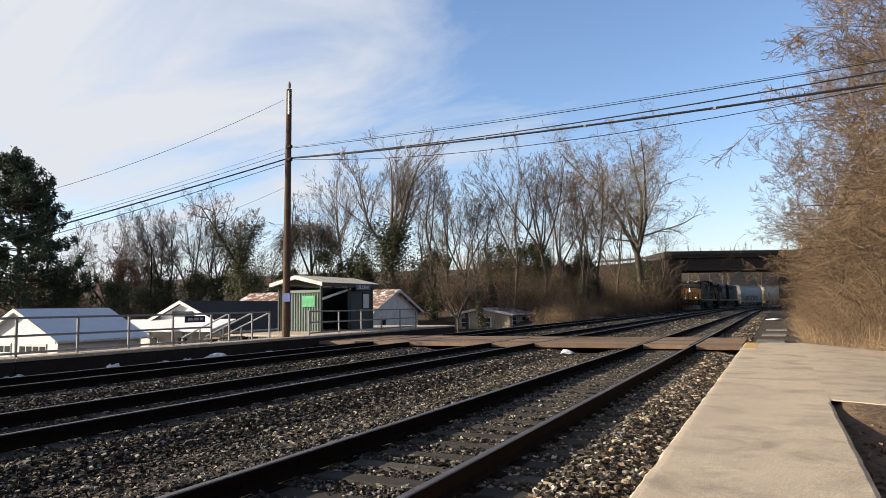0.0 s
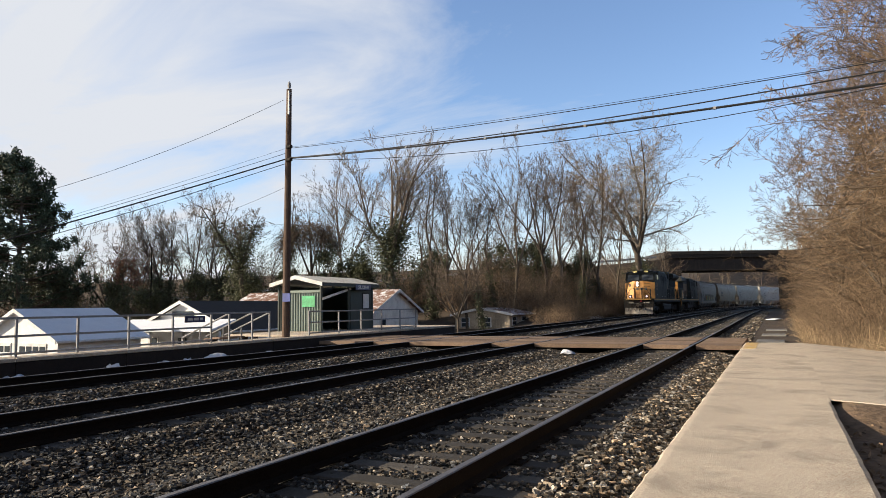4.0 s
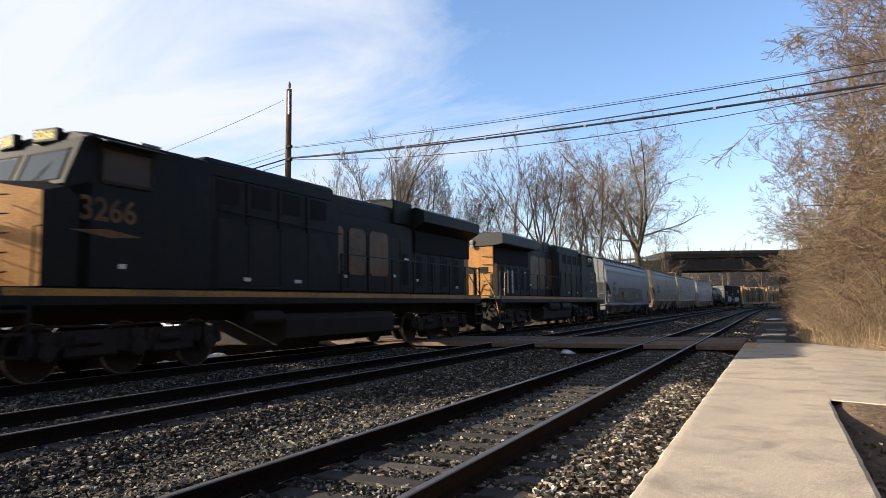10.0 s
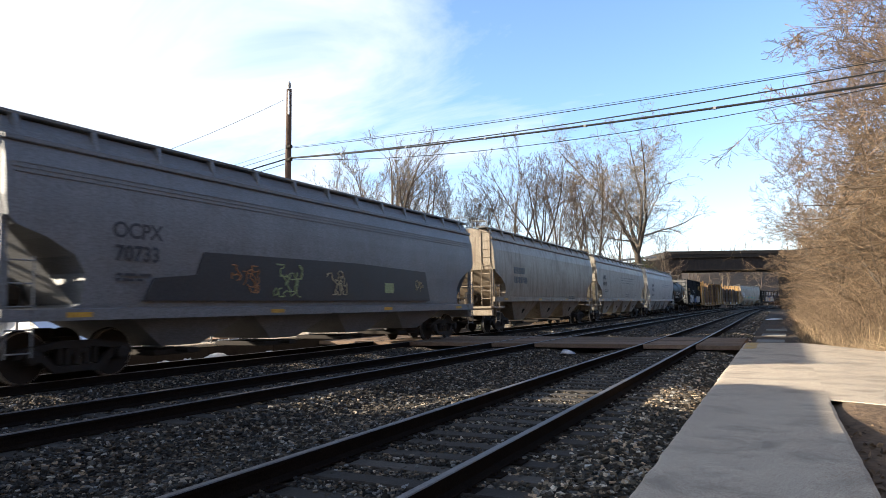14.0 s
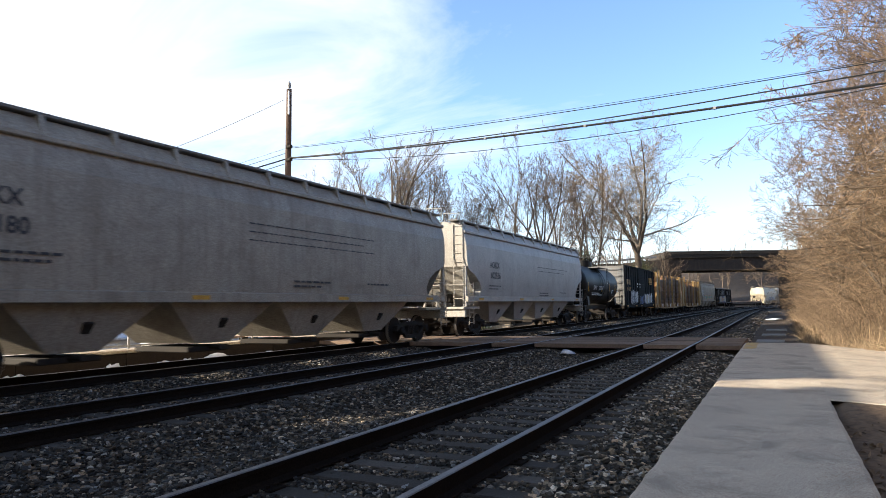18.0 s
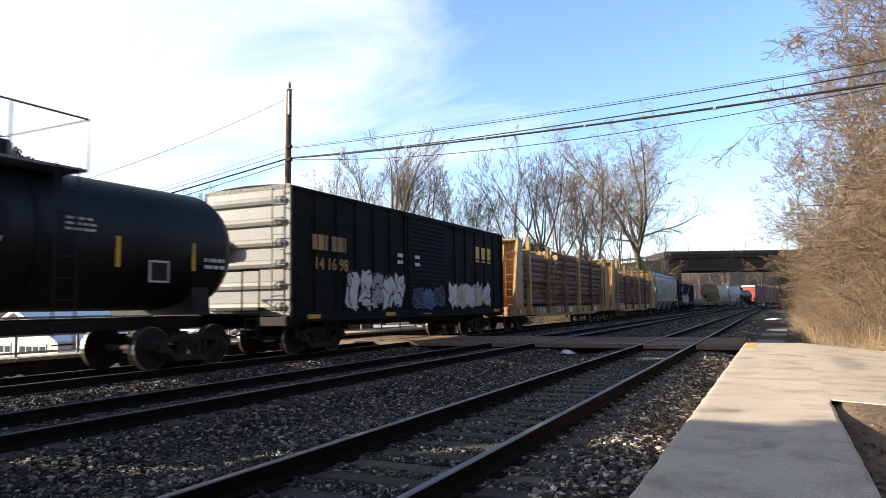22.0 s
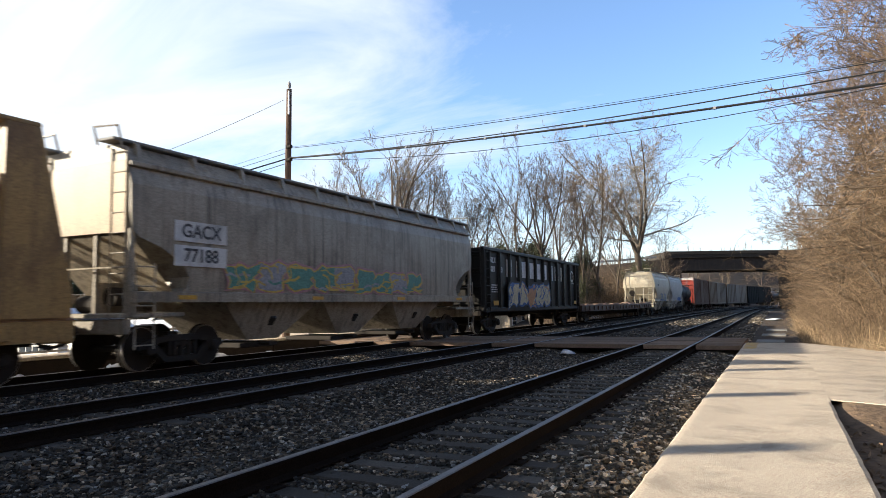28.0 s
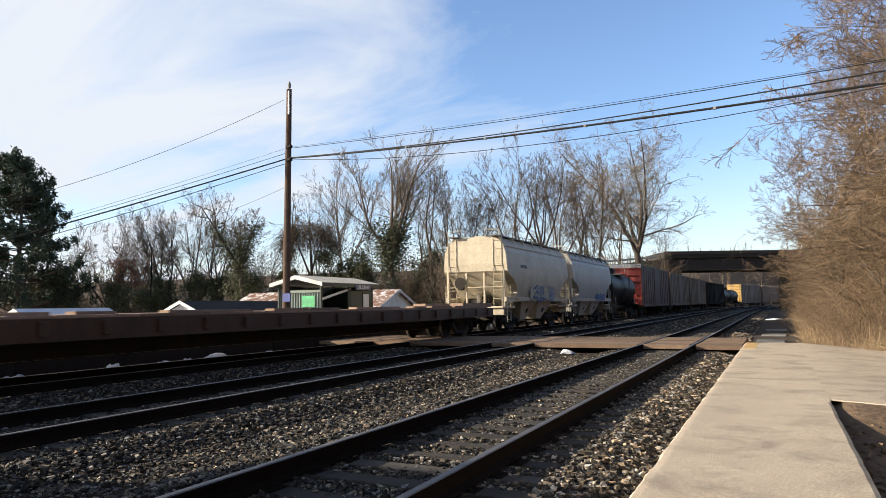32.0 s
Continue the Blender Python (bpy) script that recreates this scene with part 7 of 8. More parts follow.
def stick_mesh(name, segs, mat, k=3):
    """Tapered sticks: rows of x, y, z, x, y, z, r, r."""
    s = np.asarray(segs, np.float64)
    p, q, r0, r1 = s[:, 0:3], s[:, 3:6], s[:, 6], s[:, 7]
    d = q - p
    d /= np.maximum(np.linalg.norm(d, axis=1, keepdims=True), 1e-6)
    ref = np.where(np.abs(d[:, 2:3]) < 0.9, np.array([[0, 0, 1.0]]), np.array([[1.0, 0, 0]]))
    u = np.cross(d, ref)
    u /= np.linalg.norm(u, axis=1, keepdims=True)
    w = np.cross(d, u)
    a = np.arange(k) * 2 * np.pi / k
    ring = u[:, None] * np.cos(a)[None, :, None] + w[:, None] * np.sin(a)[None, :, None]
    v = np.stack([p[:, None] + ring * r0[:, None, None], q[:, None] + ring * r1[:, None, None]], 1).reshape(-1, 3)
    base = (np.arange(len(s)) * 2 * k)[:, None]
    i = np.arange(k)[None]
    f = np.stack([base + i, base + (i + 1) % k, base + k + (i + 1) % k, base + k + i], -1).reshape(-1, 4)
    return raw_mesh(name, v, f, mat)


def leaf_mesh(name, pts, size, mat, seed=1, long=1.0):
    rng = np.random.default_rng(seed)
    pts = np.asarray(pts)
    n = len(pts)
    a = rng.normal(size=(n, 3)); a /= np.linalg.norm(a, axis=1, keepdims=True)
    b = np.cross(a, rng.normal(size=(n, 3))); b /= np.linalg.norm(b, axis=1, keepdims=True)
    sz = size * rng.uniform(0.6, 1.3, (n, 1))
    v = np.stack([pts - a * sz * long, pts + b * sz * 0.5, pts + a * sz * long, pts - b * sz * 0.5], 1).reshape(-1, 3)
    f = np.arange(4 * n).reshape(n, 4)
    return raw_mesh(name, v, f, mat)


def unit(v):
    return v / np.maximum(np.linalg.norm(v, axis=-1, keepdims=True), 1e-9)


def run_shoots(rng, P, D, L, R, n, twist, lift, thin):
    """Grows every shoot of one level at once; returns its points, radii and sticks."""
    pts, rad = [P], [R]
    for i in range(n):
        D = unit(D + rng.normal(size=D.shape) * twist + np.array([0, 0, 1.0]) * (lift / n if np.isscalar(lift) else (lift / n)[:, None]))
        pts.append(pts[-1] + D * (L / n)[:, None])
        rad.append(np.maximum(R * (1 - 0.82 * (i + 1) / n), thin))
    pts, rad = np.stack(pts, 1), np.stack(rad, 1)
    segs = np.concatenate([pts[:, :-1].reshape(-1, 3), pts[:, 1:].reshape(-1, 3), rad[:, :-1].reshape(-1, 1), rad[:, 1:].reshape(-1, 1)], 1)
    return pts, rad, segs


def side_shoots(rng, pts, rad, L, k, lo, angle, ratio, rise, thin):
    """k side shoots for every shoot: places, directions, lengths and radii."""
    m, n = pts.shape[0], pts.shape[1] - 1
    t = lo + (1 - lo) * (np.arange(k)[None] + rng.random((m, k))) / k
    i = np.minimum((t * n).astype(int), n - 1)
    j = np.arange(m)[:, None]
    a, b = pts[j, i], pts[j, i + 1]
    fr = (t * n - i)[..., None]
    p = a + (b - a) * fr
    along = unit(b - a)
    side = rng.normal(size=along.shape)
    side = unit(side - along * (side * along).sum(-1, keepdims=True))
    ang = angle * rng.uniform(0.65, 1.3, (m, k, 1))
    d = along * np.cos(ang) + side * np.sin(ang)
    d[..., 2] += rise
    ln = L[:, None] * ratio * (1.15 - 0.6 * t) * rng.uniform(0.6, 1.3, (m, k))
    r = np.maximum(rad[j, i] * rng.uniform(0.45, 0.7, (m, k)), thin)
    return p.reshape(-1, 3), unit(d).reshape(-1, 3), ln.reshape(-1), r.reshape(-1)


def grow_tree(seed, H, r, fork=0.35, leaders=3, open_=0.35, kids=(9, 6, 4, 3), angle=0.62, ratio=(0.52, 0.55, 0.5, 0.5), lift=0.5, twist=0.085, thin=0.011, low=0.25):
    """A bare tree: trunk, leaders out of the fork, limbs, boughs, twigs. Returns the sticks level by level."""
    rng = np.random.default_rng(seed)
    P, D = np.zeros((1, 3)), np.array([[rng.normal() * 0.06, rng.normal() * 0.06, 1.0]])
    pts, rad, s0 = run_shoots(rng, P, D, np.array([H * fork]), np.array([r]), 6, 0.06, 0.3, r * 0.72)
    a = rng.uniform(0, 6.283) + np.arange(leaders) * 6.283 / leaders + rng.normal(size=leaders) * 0.35
    o = open_ * rng.uniform(0.5, 1.3, leaders)
    D = unit(np.stack([np.cos(a) * o, np.sin(a) * o, np.ones(leaders)], -1))
    P = np.repeat(pts[0, -1:], leaders, 0)
    L = H * (1 - fork) * rng.uniform(0.72, 1.04, leaders) * (1 + 0.3 * o)
    R = r * 0.72 * rng.uniform(0.55, 0.85, leaders)
    out = [s0]
    pts, rad, s = run_shoots(rng, P, D, L, R, 9, twist * 0.75, 0.6 * lift, thin)
    out[0] = np.concatenate([s0, s])
    steps = (7, 5, 3, 2)
    for lev, k in enumerate(kids):
        P, D, L, R = side_shoots(rng, pts, rad, L, k, low if lev == 0 else 0.12, angle, ratio[lev], 0.10 * lift, thin)
        pts, rad, s = run_shoots(rng, P, D, L, R, steps[lev], twist * (1.25, 1.2, 0.9, 0.7)[lev], lift * (1.0, 0.8, 0.35, 0.15)[lev], thin)
        out.append(s)
    return out


def ivy_points(rng, segs, dense, reach):
    a, b = segs[:, :3], segs[:, 3:6]
    n = np.maximum((np.linalg.norm(b - a, axis=1) * dense).astype(int), 1)
    j = np.repeat(np.arange(len(segs)), n)
    u = rng.random((len(j), 1))
    clump = 0.55 + 0.9 * np.abs(np.sin(a[j, 2:3] * 2.3 + a[j, 0:1] * 3.1 + u * 2.0))
    return a[j] + (b - a)[j] * u + rng.normal(size=(len(j), 3)) * (reach * clump + segs[j, 6:7] * 0.9)


def make_tree(name, label, seed, H, r, bark, twig, ivy=0.0, reach=0.3, **kw):
    t = thing(name, label, "tree")
    lv = grow_tree(seed, H, r, **kw)
    foot = M_BARK if bark is M_PALE else bark
    part("trunk", stick_mesh("trunk", lv[0], foot, 8), foot, t)
    tagged(part("branchwork", stick_mesh("branchwork", np.concatenate(lv[1:3]), bark, 4), bark, t), kind="stuff")
    tagged(part("crown", stick_mesh("crown", np.concatenate(lv[3:]), twig, 3), twig, t), kind="stuff")
    if ivy:
        rng = np.random.default_rng(seed + 50)
        segs = np.concatenate([lv[0][lv[0][:, 2] < H * ivy], lv[1][lv[1][:, 2] < H * ivy * 0.8][::2]])
        part("ivy", leaf_mesh("ivy", ivy_points(rng, segs, 330, reach), 0.11, M_IVY, seed), M_IVY, t, "dark green climbing ivy")
    return t


TREES = {}


def plant(kind, x, y, top, turn, wide=1.0):
    """Copies a tree kind to a place, scaled until its top stands at the height top."""
    src, h0 = TREES[kind]
    base = float(ground_z(np.array(x), np.array(y))) - 0.1
    k = (top - base) / h0
    m = pose(x, y, base, 0, 0, turn) @ Matrix.Diagonal((k * wide, k * wide, k, 1))
    if src["first"]:
        src["first"] = 0
        src.matrix_basis = m
        return src
    o = copy_thing(src, m)
    o.matrix_basis = m
    return o


def build_trees():
    spec = {
        "ivy_a": ("bare_tree", "tall bare tree with ivy climbing its trunk and limbs", 3, 19, 0.36, M_BARK, M_TWIGPALE, 0.6, 0.34, dict(fork=0.42, leaders=5, open_=0.36, angle=0.55, kids=(9, 6, 5, 3))),
        "ivy_b": ("bare_tree", "bare many-stemmed tree with ivied stems", 8, 15, 0.3, M_BARKD, M_TWIG, 0.45, 0.2, dict(fork=0.16, leaders=5, open_=0.3, angle=0.6, kids=(8, 6, 5, 3), low=0.35)),
        "ivy_c": ("bare_tree", "leaning bare tree thickly wrapped in dark ivy", 41, 15, 0.36, M_BARKD, M_TWIG, 0.86, 0.42, dict(fork=0.55, leaders=3, open_=0.55, angle=0.9, kids=(7, 6, 5, 4))),
        "column": ("bare_tree", "thin bare tree sheathed in dark ivy", 44, 14, 0.16, M_BARKD, M_TWIG, 0.8, 0.2, dict(fork=0.75, leaders=2, open_=0.2, angle=1.0, kids=(6, 4, 4, 3), ratio=(0.5, 0.5, 0.5, 0.5))),
        "bare_a": ("bare_tree", "tall bare winter tree with fine grey twigs", 12, 18, 0.25, M_BARK, M_TWIG, 0.0, 0.0, dict(fork=0.28, leaders=3, open_=0.34, kids=(8, 6, 5, 3), lift=0.6)),
        "bare_b": ("bare_tree", "slender bare tree in the winter woods", 14, 18, 0.19, M_BARKD, M_TWIG, 0.32, 0.14, dict(fork=0.45, leaders=2, open_=0.24, kids=(9, 6, 4, 3), angle=0.75)),
        "fork": ("bare_tree", "bare tree forked into open upright limbs", 19, 18, 0.22, M_BARKD, M_TWIG, 0.0, 0.0, dict(fork=0.36, leaders=4, open_=0.55, kids=(6, 5, 5, 3), lift=0.7, angle=0.6)),
        "low": ("bare_tree", "low spreading bare tree with crooked limbs", 26, 9, 0.2, M_BARKD, M_TWIG, 0.0, 0.0, dict(fork=0.25, leaders=5, open_=0.9, kids=(8, 6, 5, 3), twist=0.17, angle=0.8)),
        "pale": ("bare_tree", "large pale-barked bare tree with a broad crown", 23, 24, 0.5, M_PALE, M_TWIGPALE, 0.26, 0.3, dict(fork=0.34, leaders=4, open_=0.32, kids=(12, 8, 5, 4), angle=0.88, ratio=(0.56, 0.52, 0.5, 0.48), lift=0.4, twist=0.13, thin=0.013, low=0.05)),
        "near": ("bare_tree", "bare tree with arching sunlit twigs above the brush", 29, 10, 0.12, M_BARK, M_BRUSH, 0.0, 0.0, dict(fork=0.2, leaders=4, open_=0.6, kids=(11, 8, 7, 4), angle=0.8, ratio=(0.5, 0.45, 0.46, 0.5), lift=0.3, thin=0.0065, low=0.05)),
        "russet": ("bare_tree", "small russet-twigged bare tree", 33, 8, 0.14, M_BARKD, M_REDTWIG, 0.0, 0.0, dict(fork=0.2, leaders=5, open_=0.5, kids=(9, 7, 6, 4), thin=0.014)),
    }
    for key, (nm, lb, seed, H, r, bark, twig, ivy, reach, kw) in spec.items():
        t = make_tree(nm, lb, seed, H, r, bark, twig, ivy, reach, **kw)
        t["first"] = 1
        top = 0.0
        for c in t.children:
            co = np.empty(len(c.data.vertices) * 3, np.float32)
            c.data.vertices.foreach_get("co", co)
            top = max(top, float(co[2::3].max()))
        TREES[key] = (t, top)
    rows = [  # kind, x, y, height of the top, turn, breadth
        # behind the gardens
        ("low", -71.8, 56, 13.4, 20, 0.8), ("ivy_b", -62.3, 56, 14.0, 70, 1.1), ("bare_a", -60.1, 58, 14.7, 140, 1.2), ("ivy_b", -58.9, 60, 13.6, 220, 1.0), ("ivy_c", -45.3, 50, 12.8, 140, 0.9), ("column", -42.9, 52, 12.4, 40, 0.9),
        ("russet", -69.5, 57, 9.2, 10, 1.1), ("bare_b", -81.1, 58, 9.3, 200, 1.2), ("low", -82.9, 54, 8.8, 90, 1.2), ("bare_b", -72.9, 62, 9.2, 310, 1.2), ("low", -51.7, 60, 8.6, 60, 1.0), ("bare_b", -64.5, 60, 9.0, 15, 1.2),
        # behind the shelter and on to the pale tree
        ("bare_a", -41.8, 61, 17.2, 300, 1.0), ("bare_a", -48.3, 66, 15.2, 30, 1.0), ("ivy_a", -31.9, 54, 18.1, 20, 1.25), ("bare_b", -31.2, 62, 17.0, 10, 1.2), ("bare_a", -31.9, 67, 16.2, 85, 1.0), ("bare_b", -35.9, 66, 13.3, 120, 1.0),
        ("fork", -25.8, 58, 14.8, 40, 1.1), ("bare_b", -23.4, 56, 11.1, 230, 1.0), ("bare_b", -24.4, 62, 12.9, 330, 1.1), ("bare_a", -24.7, 68, 17.5, 250, 1.1), ("bare_b", -24.2, 72, 17.0, 60, 1.2), ("fork", -21.9, 70, 19.7, 160, 1.15), ("bare_a", -21.3, 74, 18.4, 15, 1.1),
        ("bare_b", -19.9, 77, 17.9, 190, 1.3), ("bare_a", -18.9, 82, 19.2, 100, 1.1), ("fork", -18.6, 73, 13.5, 280, 1.0), ("bare_b", -17.6, 68, 11.0, 20, 1.0), ("pale", -16.5, 95, 28.0, 45, 1.22), ("bare_a", -19.1, 92, 17.0, 210, 1.1), ("bare_b", -17.2, 101, 15.5, 340, 1.2), ("bare_b", -16.6, 108, 13.5, 75, 1.2),
        ("low", -19.1, 41.5, 5.6, 0, 1.0), ("bare_a", -29.0, 78, 14.0, 230, 1.0), ("bare_b", -37.0, 76, 12.0, 300, 1.1), ("bare_a", -27.5, 92, 15.0, 77, 1.0), ("bare_b", -45.0, 72, 11.0, 205, 1.1),
        # the bank beside the near track
        ("near", 5.4, 16.0, 10.8, 10, 1.1), ("near", 4.6, 21.0, 10.6, 130, 1.1), ("near", 3.4, 28.0, 8.6, 250, 1.15), ("near", 6.4, 24.0, 12.0, 60, 1.1), ("near", 2.9, 36.0, 8.8, 310, 1.15), ("near", 3.3, 46.0, 9.0, 190, 1.1), ("near", 7.0, 18.5, 13.0, 220, 1.0),
        ("near", 5.6, 33.0, 11.0, 90, 1.0), ("near", 4.4, 56.0, 8.5, 20, 1.0), ("near", 4.8, 70.0, 8.5, 280, 1.0), ("near", 8.0, 14.0, 12.5, 330, 1.0), ("near", 6.2, 20.5, 9.0, 45, 1.25), ("near", 8.6, 21.0, 13.5, 165, 1.1), ("near", 5.0, 25.5, 9.2, 285, 1.2), ("near", 7.4, 27.0, 11.5, 15, 1.1), ("near", 4.3, 31.0, 8.2, 105, 1.2), ("near", 6.6, 37.0, 10.5, 245, 1.1), ("near", 7.2, 16.0, 9.5, 75, 1.3), ("near", 9.5, 17.5, 14.0, 205, 1.0), ("near", 4.6, 39.5, 8.0, 345, 1.2), ("near", 3.0, 41.0, 6.5, 75, 1.2),
        ("bare_a", 30.0, 190.0, 17.0, 0, 1.0), ("bare_b", 20.0, 200.0, 15.0, 120, 1.0), ("bare_a", -4.0, 215.0, 14.0, 200, 1.0),
    ]
    for kd, x, y, top, tn, wd in rows: plant(kd, x, y, top, tn, wd)


build_trees()


def grow_shrub(seed, H, stems, reach, twigs=16, th=0.008, arch=1.0, bare=0.15):
    """Arching canes from a broad root, each with forked twigs."""
    rng = np.random.default_rng(seed)
    a = rng.uniform(0, 2 * np.pi, stems)
    k = rng.uniform(0.0, 0.55, stems) * reach
    P = np.stack([np.cos(a) * k, np.sin(a) * k, np.zeros(stems)], -1)
    o = rng.uniform(0.05, 0.75, stems)
    a2 = a + rng.normal(size=stems) * 0.7
    D = unit(np.stack([np.cos(a2) * o, np.sin(a2) * o, np.ones(stems)], -1))
    L = H * rng.uniform(0.5, 1.15, stems)
    pts, rad, s0 = run_shoots(rng, P, D, L, np.full(stems, th) * rng.uniform(0.6, 1.3, stems), 8, 0.15, -0.75 * arch * rng.uniform(0.2, 1.6, stems), th * 0.3)
    out = [s0]
    P, D, L2, R = side_shoots(rng, pts, rad, L, twigs, bare, 0.75, 0.26, 0.05, th * 0.25)
    pts, rad, s = run_shoots(rng, P, D, L2, R, 3, 0.22, -0.15 * arch, th * 0.22)
    out.append(s)
    P, D, L3, R = side_shoots(rng, pts, rad, L2, 3, 0.2, 0.7, 0.5, 0.0, th * 0.2)
    out.append(run_shoots(rng, P, D, L3, R, 2, 0.25, -0.1, th * 0.2)[2])
    return np.concatenate(out)


def build_brush():
    kinds = []
    for k, (H, st, rc, mat, th, tw, ar, lb) in enumerate((
            (3.4, 44, 2.6, M_BRUSH, 0.013, 8, 1.1, "dense leafless tan brush beside the path"), (4.4, 42, 2.8, M_BRUSH, 0.014, 9, 0.8, "tall tangled leafless brush on the bank"),
            (3.2, 46, 2.7, M_THICKET, 0.019, 8, 0.8, "brown leafless winter thicket in the woods"), (2.4, 52, 2.8, M_BRUSH, 0.0115, 7, 1.7, "low arching leafless brambles beside the track"),
            (3.2, 48, 2.7, M_BRUSH, 0.018, 8, 1.0, "tan leafless scrub below the trees"))):
        sh = thing("shrub", lb, "shrub")
        tagged(part("branchwork", stick_mesh("branchwork", grow_shrub(60 + k, H, st, rc, tw, th, ar), mat, 3), mat, sh), kind="stuff")
        sh["first"] = 1
        kinds.append(sh)
    rng = random.Random(8)
    spots = []
    y = 13.0
    while y < 112:                                   # the bank at the right of the line
        edge = float(np.interp(y, [12, 16, 20, 26, 40, 60, 90, 112], [6.0, 4.3, 3.2, 2.6, 2.4, 2.4, 2.5, 3.0]))
        for row, dx in enumerate((0.0, 2.0, 4.2)):
            if y > 60 and row == 2: continue
            spots.append((rng.choice((1, 2, 0) if row else (0, 3, 3, 0)), edge + 0.9 + dx + rng.uniform(-0.5, 0.5), y + rng.uniform(-0.8, 0.8), rng.uniform(0.8, 1.15) * (1.0, 1.4, 1.75)[row]))
        y += 2.0 if y < 45 else 4.0
    y = 63.0
    while y < 118:                                   # thicket beyond the far track
        for dx in (0.0, 2.6, 6.0, 11.0):
            spots.append((rng.choice((2, 4, 4) if dx < 3 else (2, 2, 4)), -17.6 - dx + rng.uniform(-0.9, 0.9) + max(0, (y - 100) * 0.05), y + rng.uniform(-1, 1), rng.uniform(0.6, 1.1) * (1.0 + dx / 16)))
        y += 2.9
    y = 52.0
    while y < 112:                                   # brush close to the far track
        spots.append((4, -16.7 + max(0, (y - 100) * 0.07), y, rng.uniform(0.45, 0.8)))
        y += 2.6
    for i in range(26):                               # brush on the road bank's slope
        u = -3 - i * 2.4
        k = 1 - 0.008 * i
        spots.append((2 if i % 3 else 4, -14.9 + 0.9 * u + 0.44 * 6, 126.2 + 0.437 * u - 0.9 * 6 - rng.uniform(0, 4), rng.uniform(1.5, 2.0) * k))
    for x, yy, k in ((-17.6, 108.0, 1.7), (-18.6, 111.0, 2.2), (-18.0, 114.5, 2.2), (-17.4, 117.5, 1.9), (-20.0, 113.0, 2.6), (-21.5, 117.0, 2.4), (-17.8, 104.0, 1.5)):
        spots.append((2, x, yy, k))                   # dark heap of brush before the bridge's abutment
    y = 20.5
    while y < 60:                                    # low brambles leaning over the cess
        spots.append((3, 2.1 + rng.uniform(-0.3, 0.3), y, rng.uniform(0.45, 0.7)))
        y += 1.3 if y < 34 else 2.6
    for i in range(10):                               # unseen brush added behind the platform to hold back sky light
        spots.append((rng.choice((0, 1)), rng.uniform(7.5, 10.5), -44 + i * 3.2, rng.uniform(1.3, 1.9)))
    for x, yy, k in ((-17.4, 92.5, 1.5), (-18.2, 93.5, 1.8), (-17.2, 90.0, 1.5), (-17.4, 95.5, 1.8), (-18.6, 97.0, 1.9)):
        spots.append((4, x, yy, k))                   # vines heaped about the pale tree's foot
    for i in range(62):                               # undergrowth behind the houses
        yy = rng.uniform(47, 68)
        spots.append((2, rng.uniform(-105, -36), yy, rng.uniform(0.9, 1.7)))
    for i in range(14):                               # scrub behind the cottages
        spots.append((rng.choice((2, 4)), rng.uniform(-38, -21), rng.uniform(64, 78), rng.uniform(1.0, 1.9)))
    for kd, x, yy, k in spots:
        m = pose(x, yy, float(ground_z(np.array(x), np.array(yy))) - 0.05, rng.uniform(-6, 6), rng.uniform(-6, 6), rng.uniform(0, 360)) @ Matrix.Diagonal((k, k, k, 1))
        src = kinds[kd]
        if src["first"]:
            src["first"] = 0
            src.matrix_basis = m
        else:
            copy_thing(src, m).matrix_basis = m


build_brush()


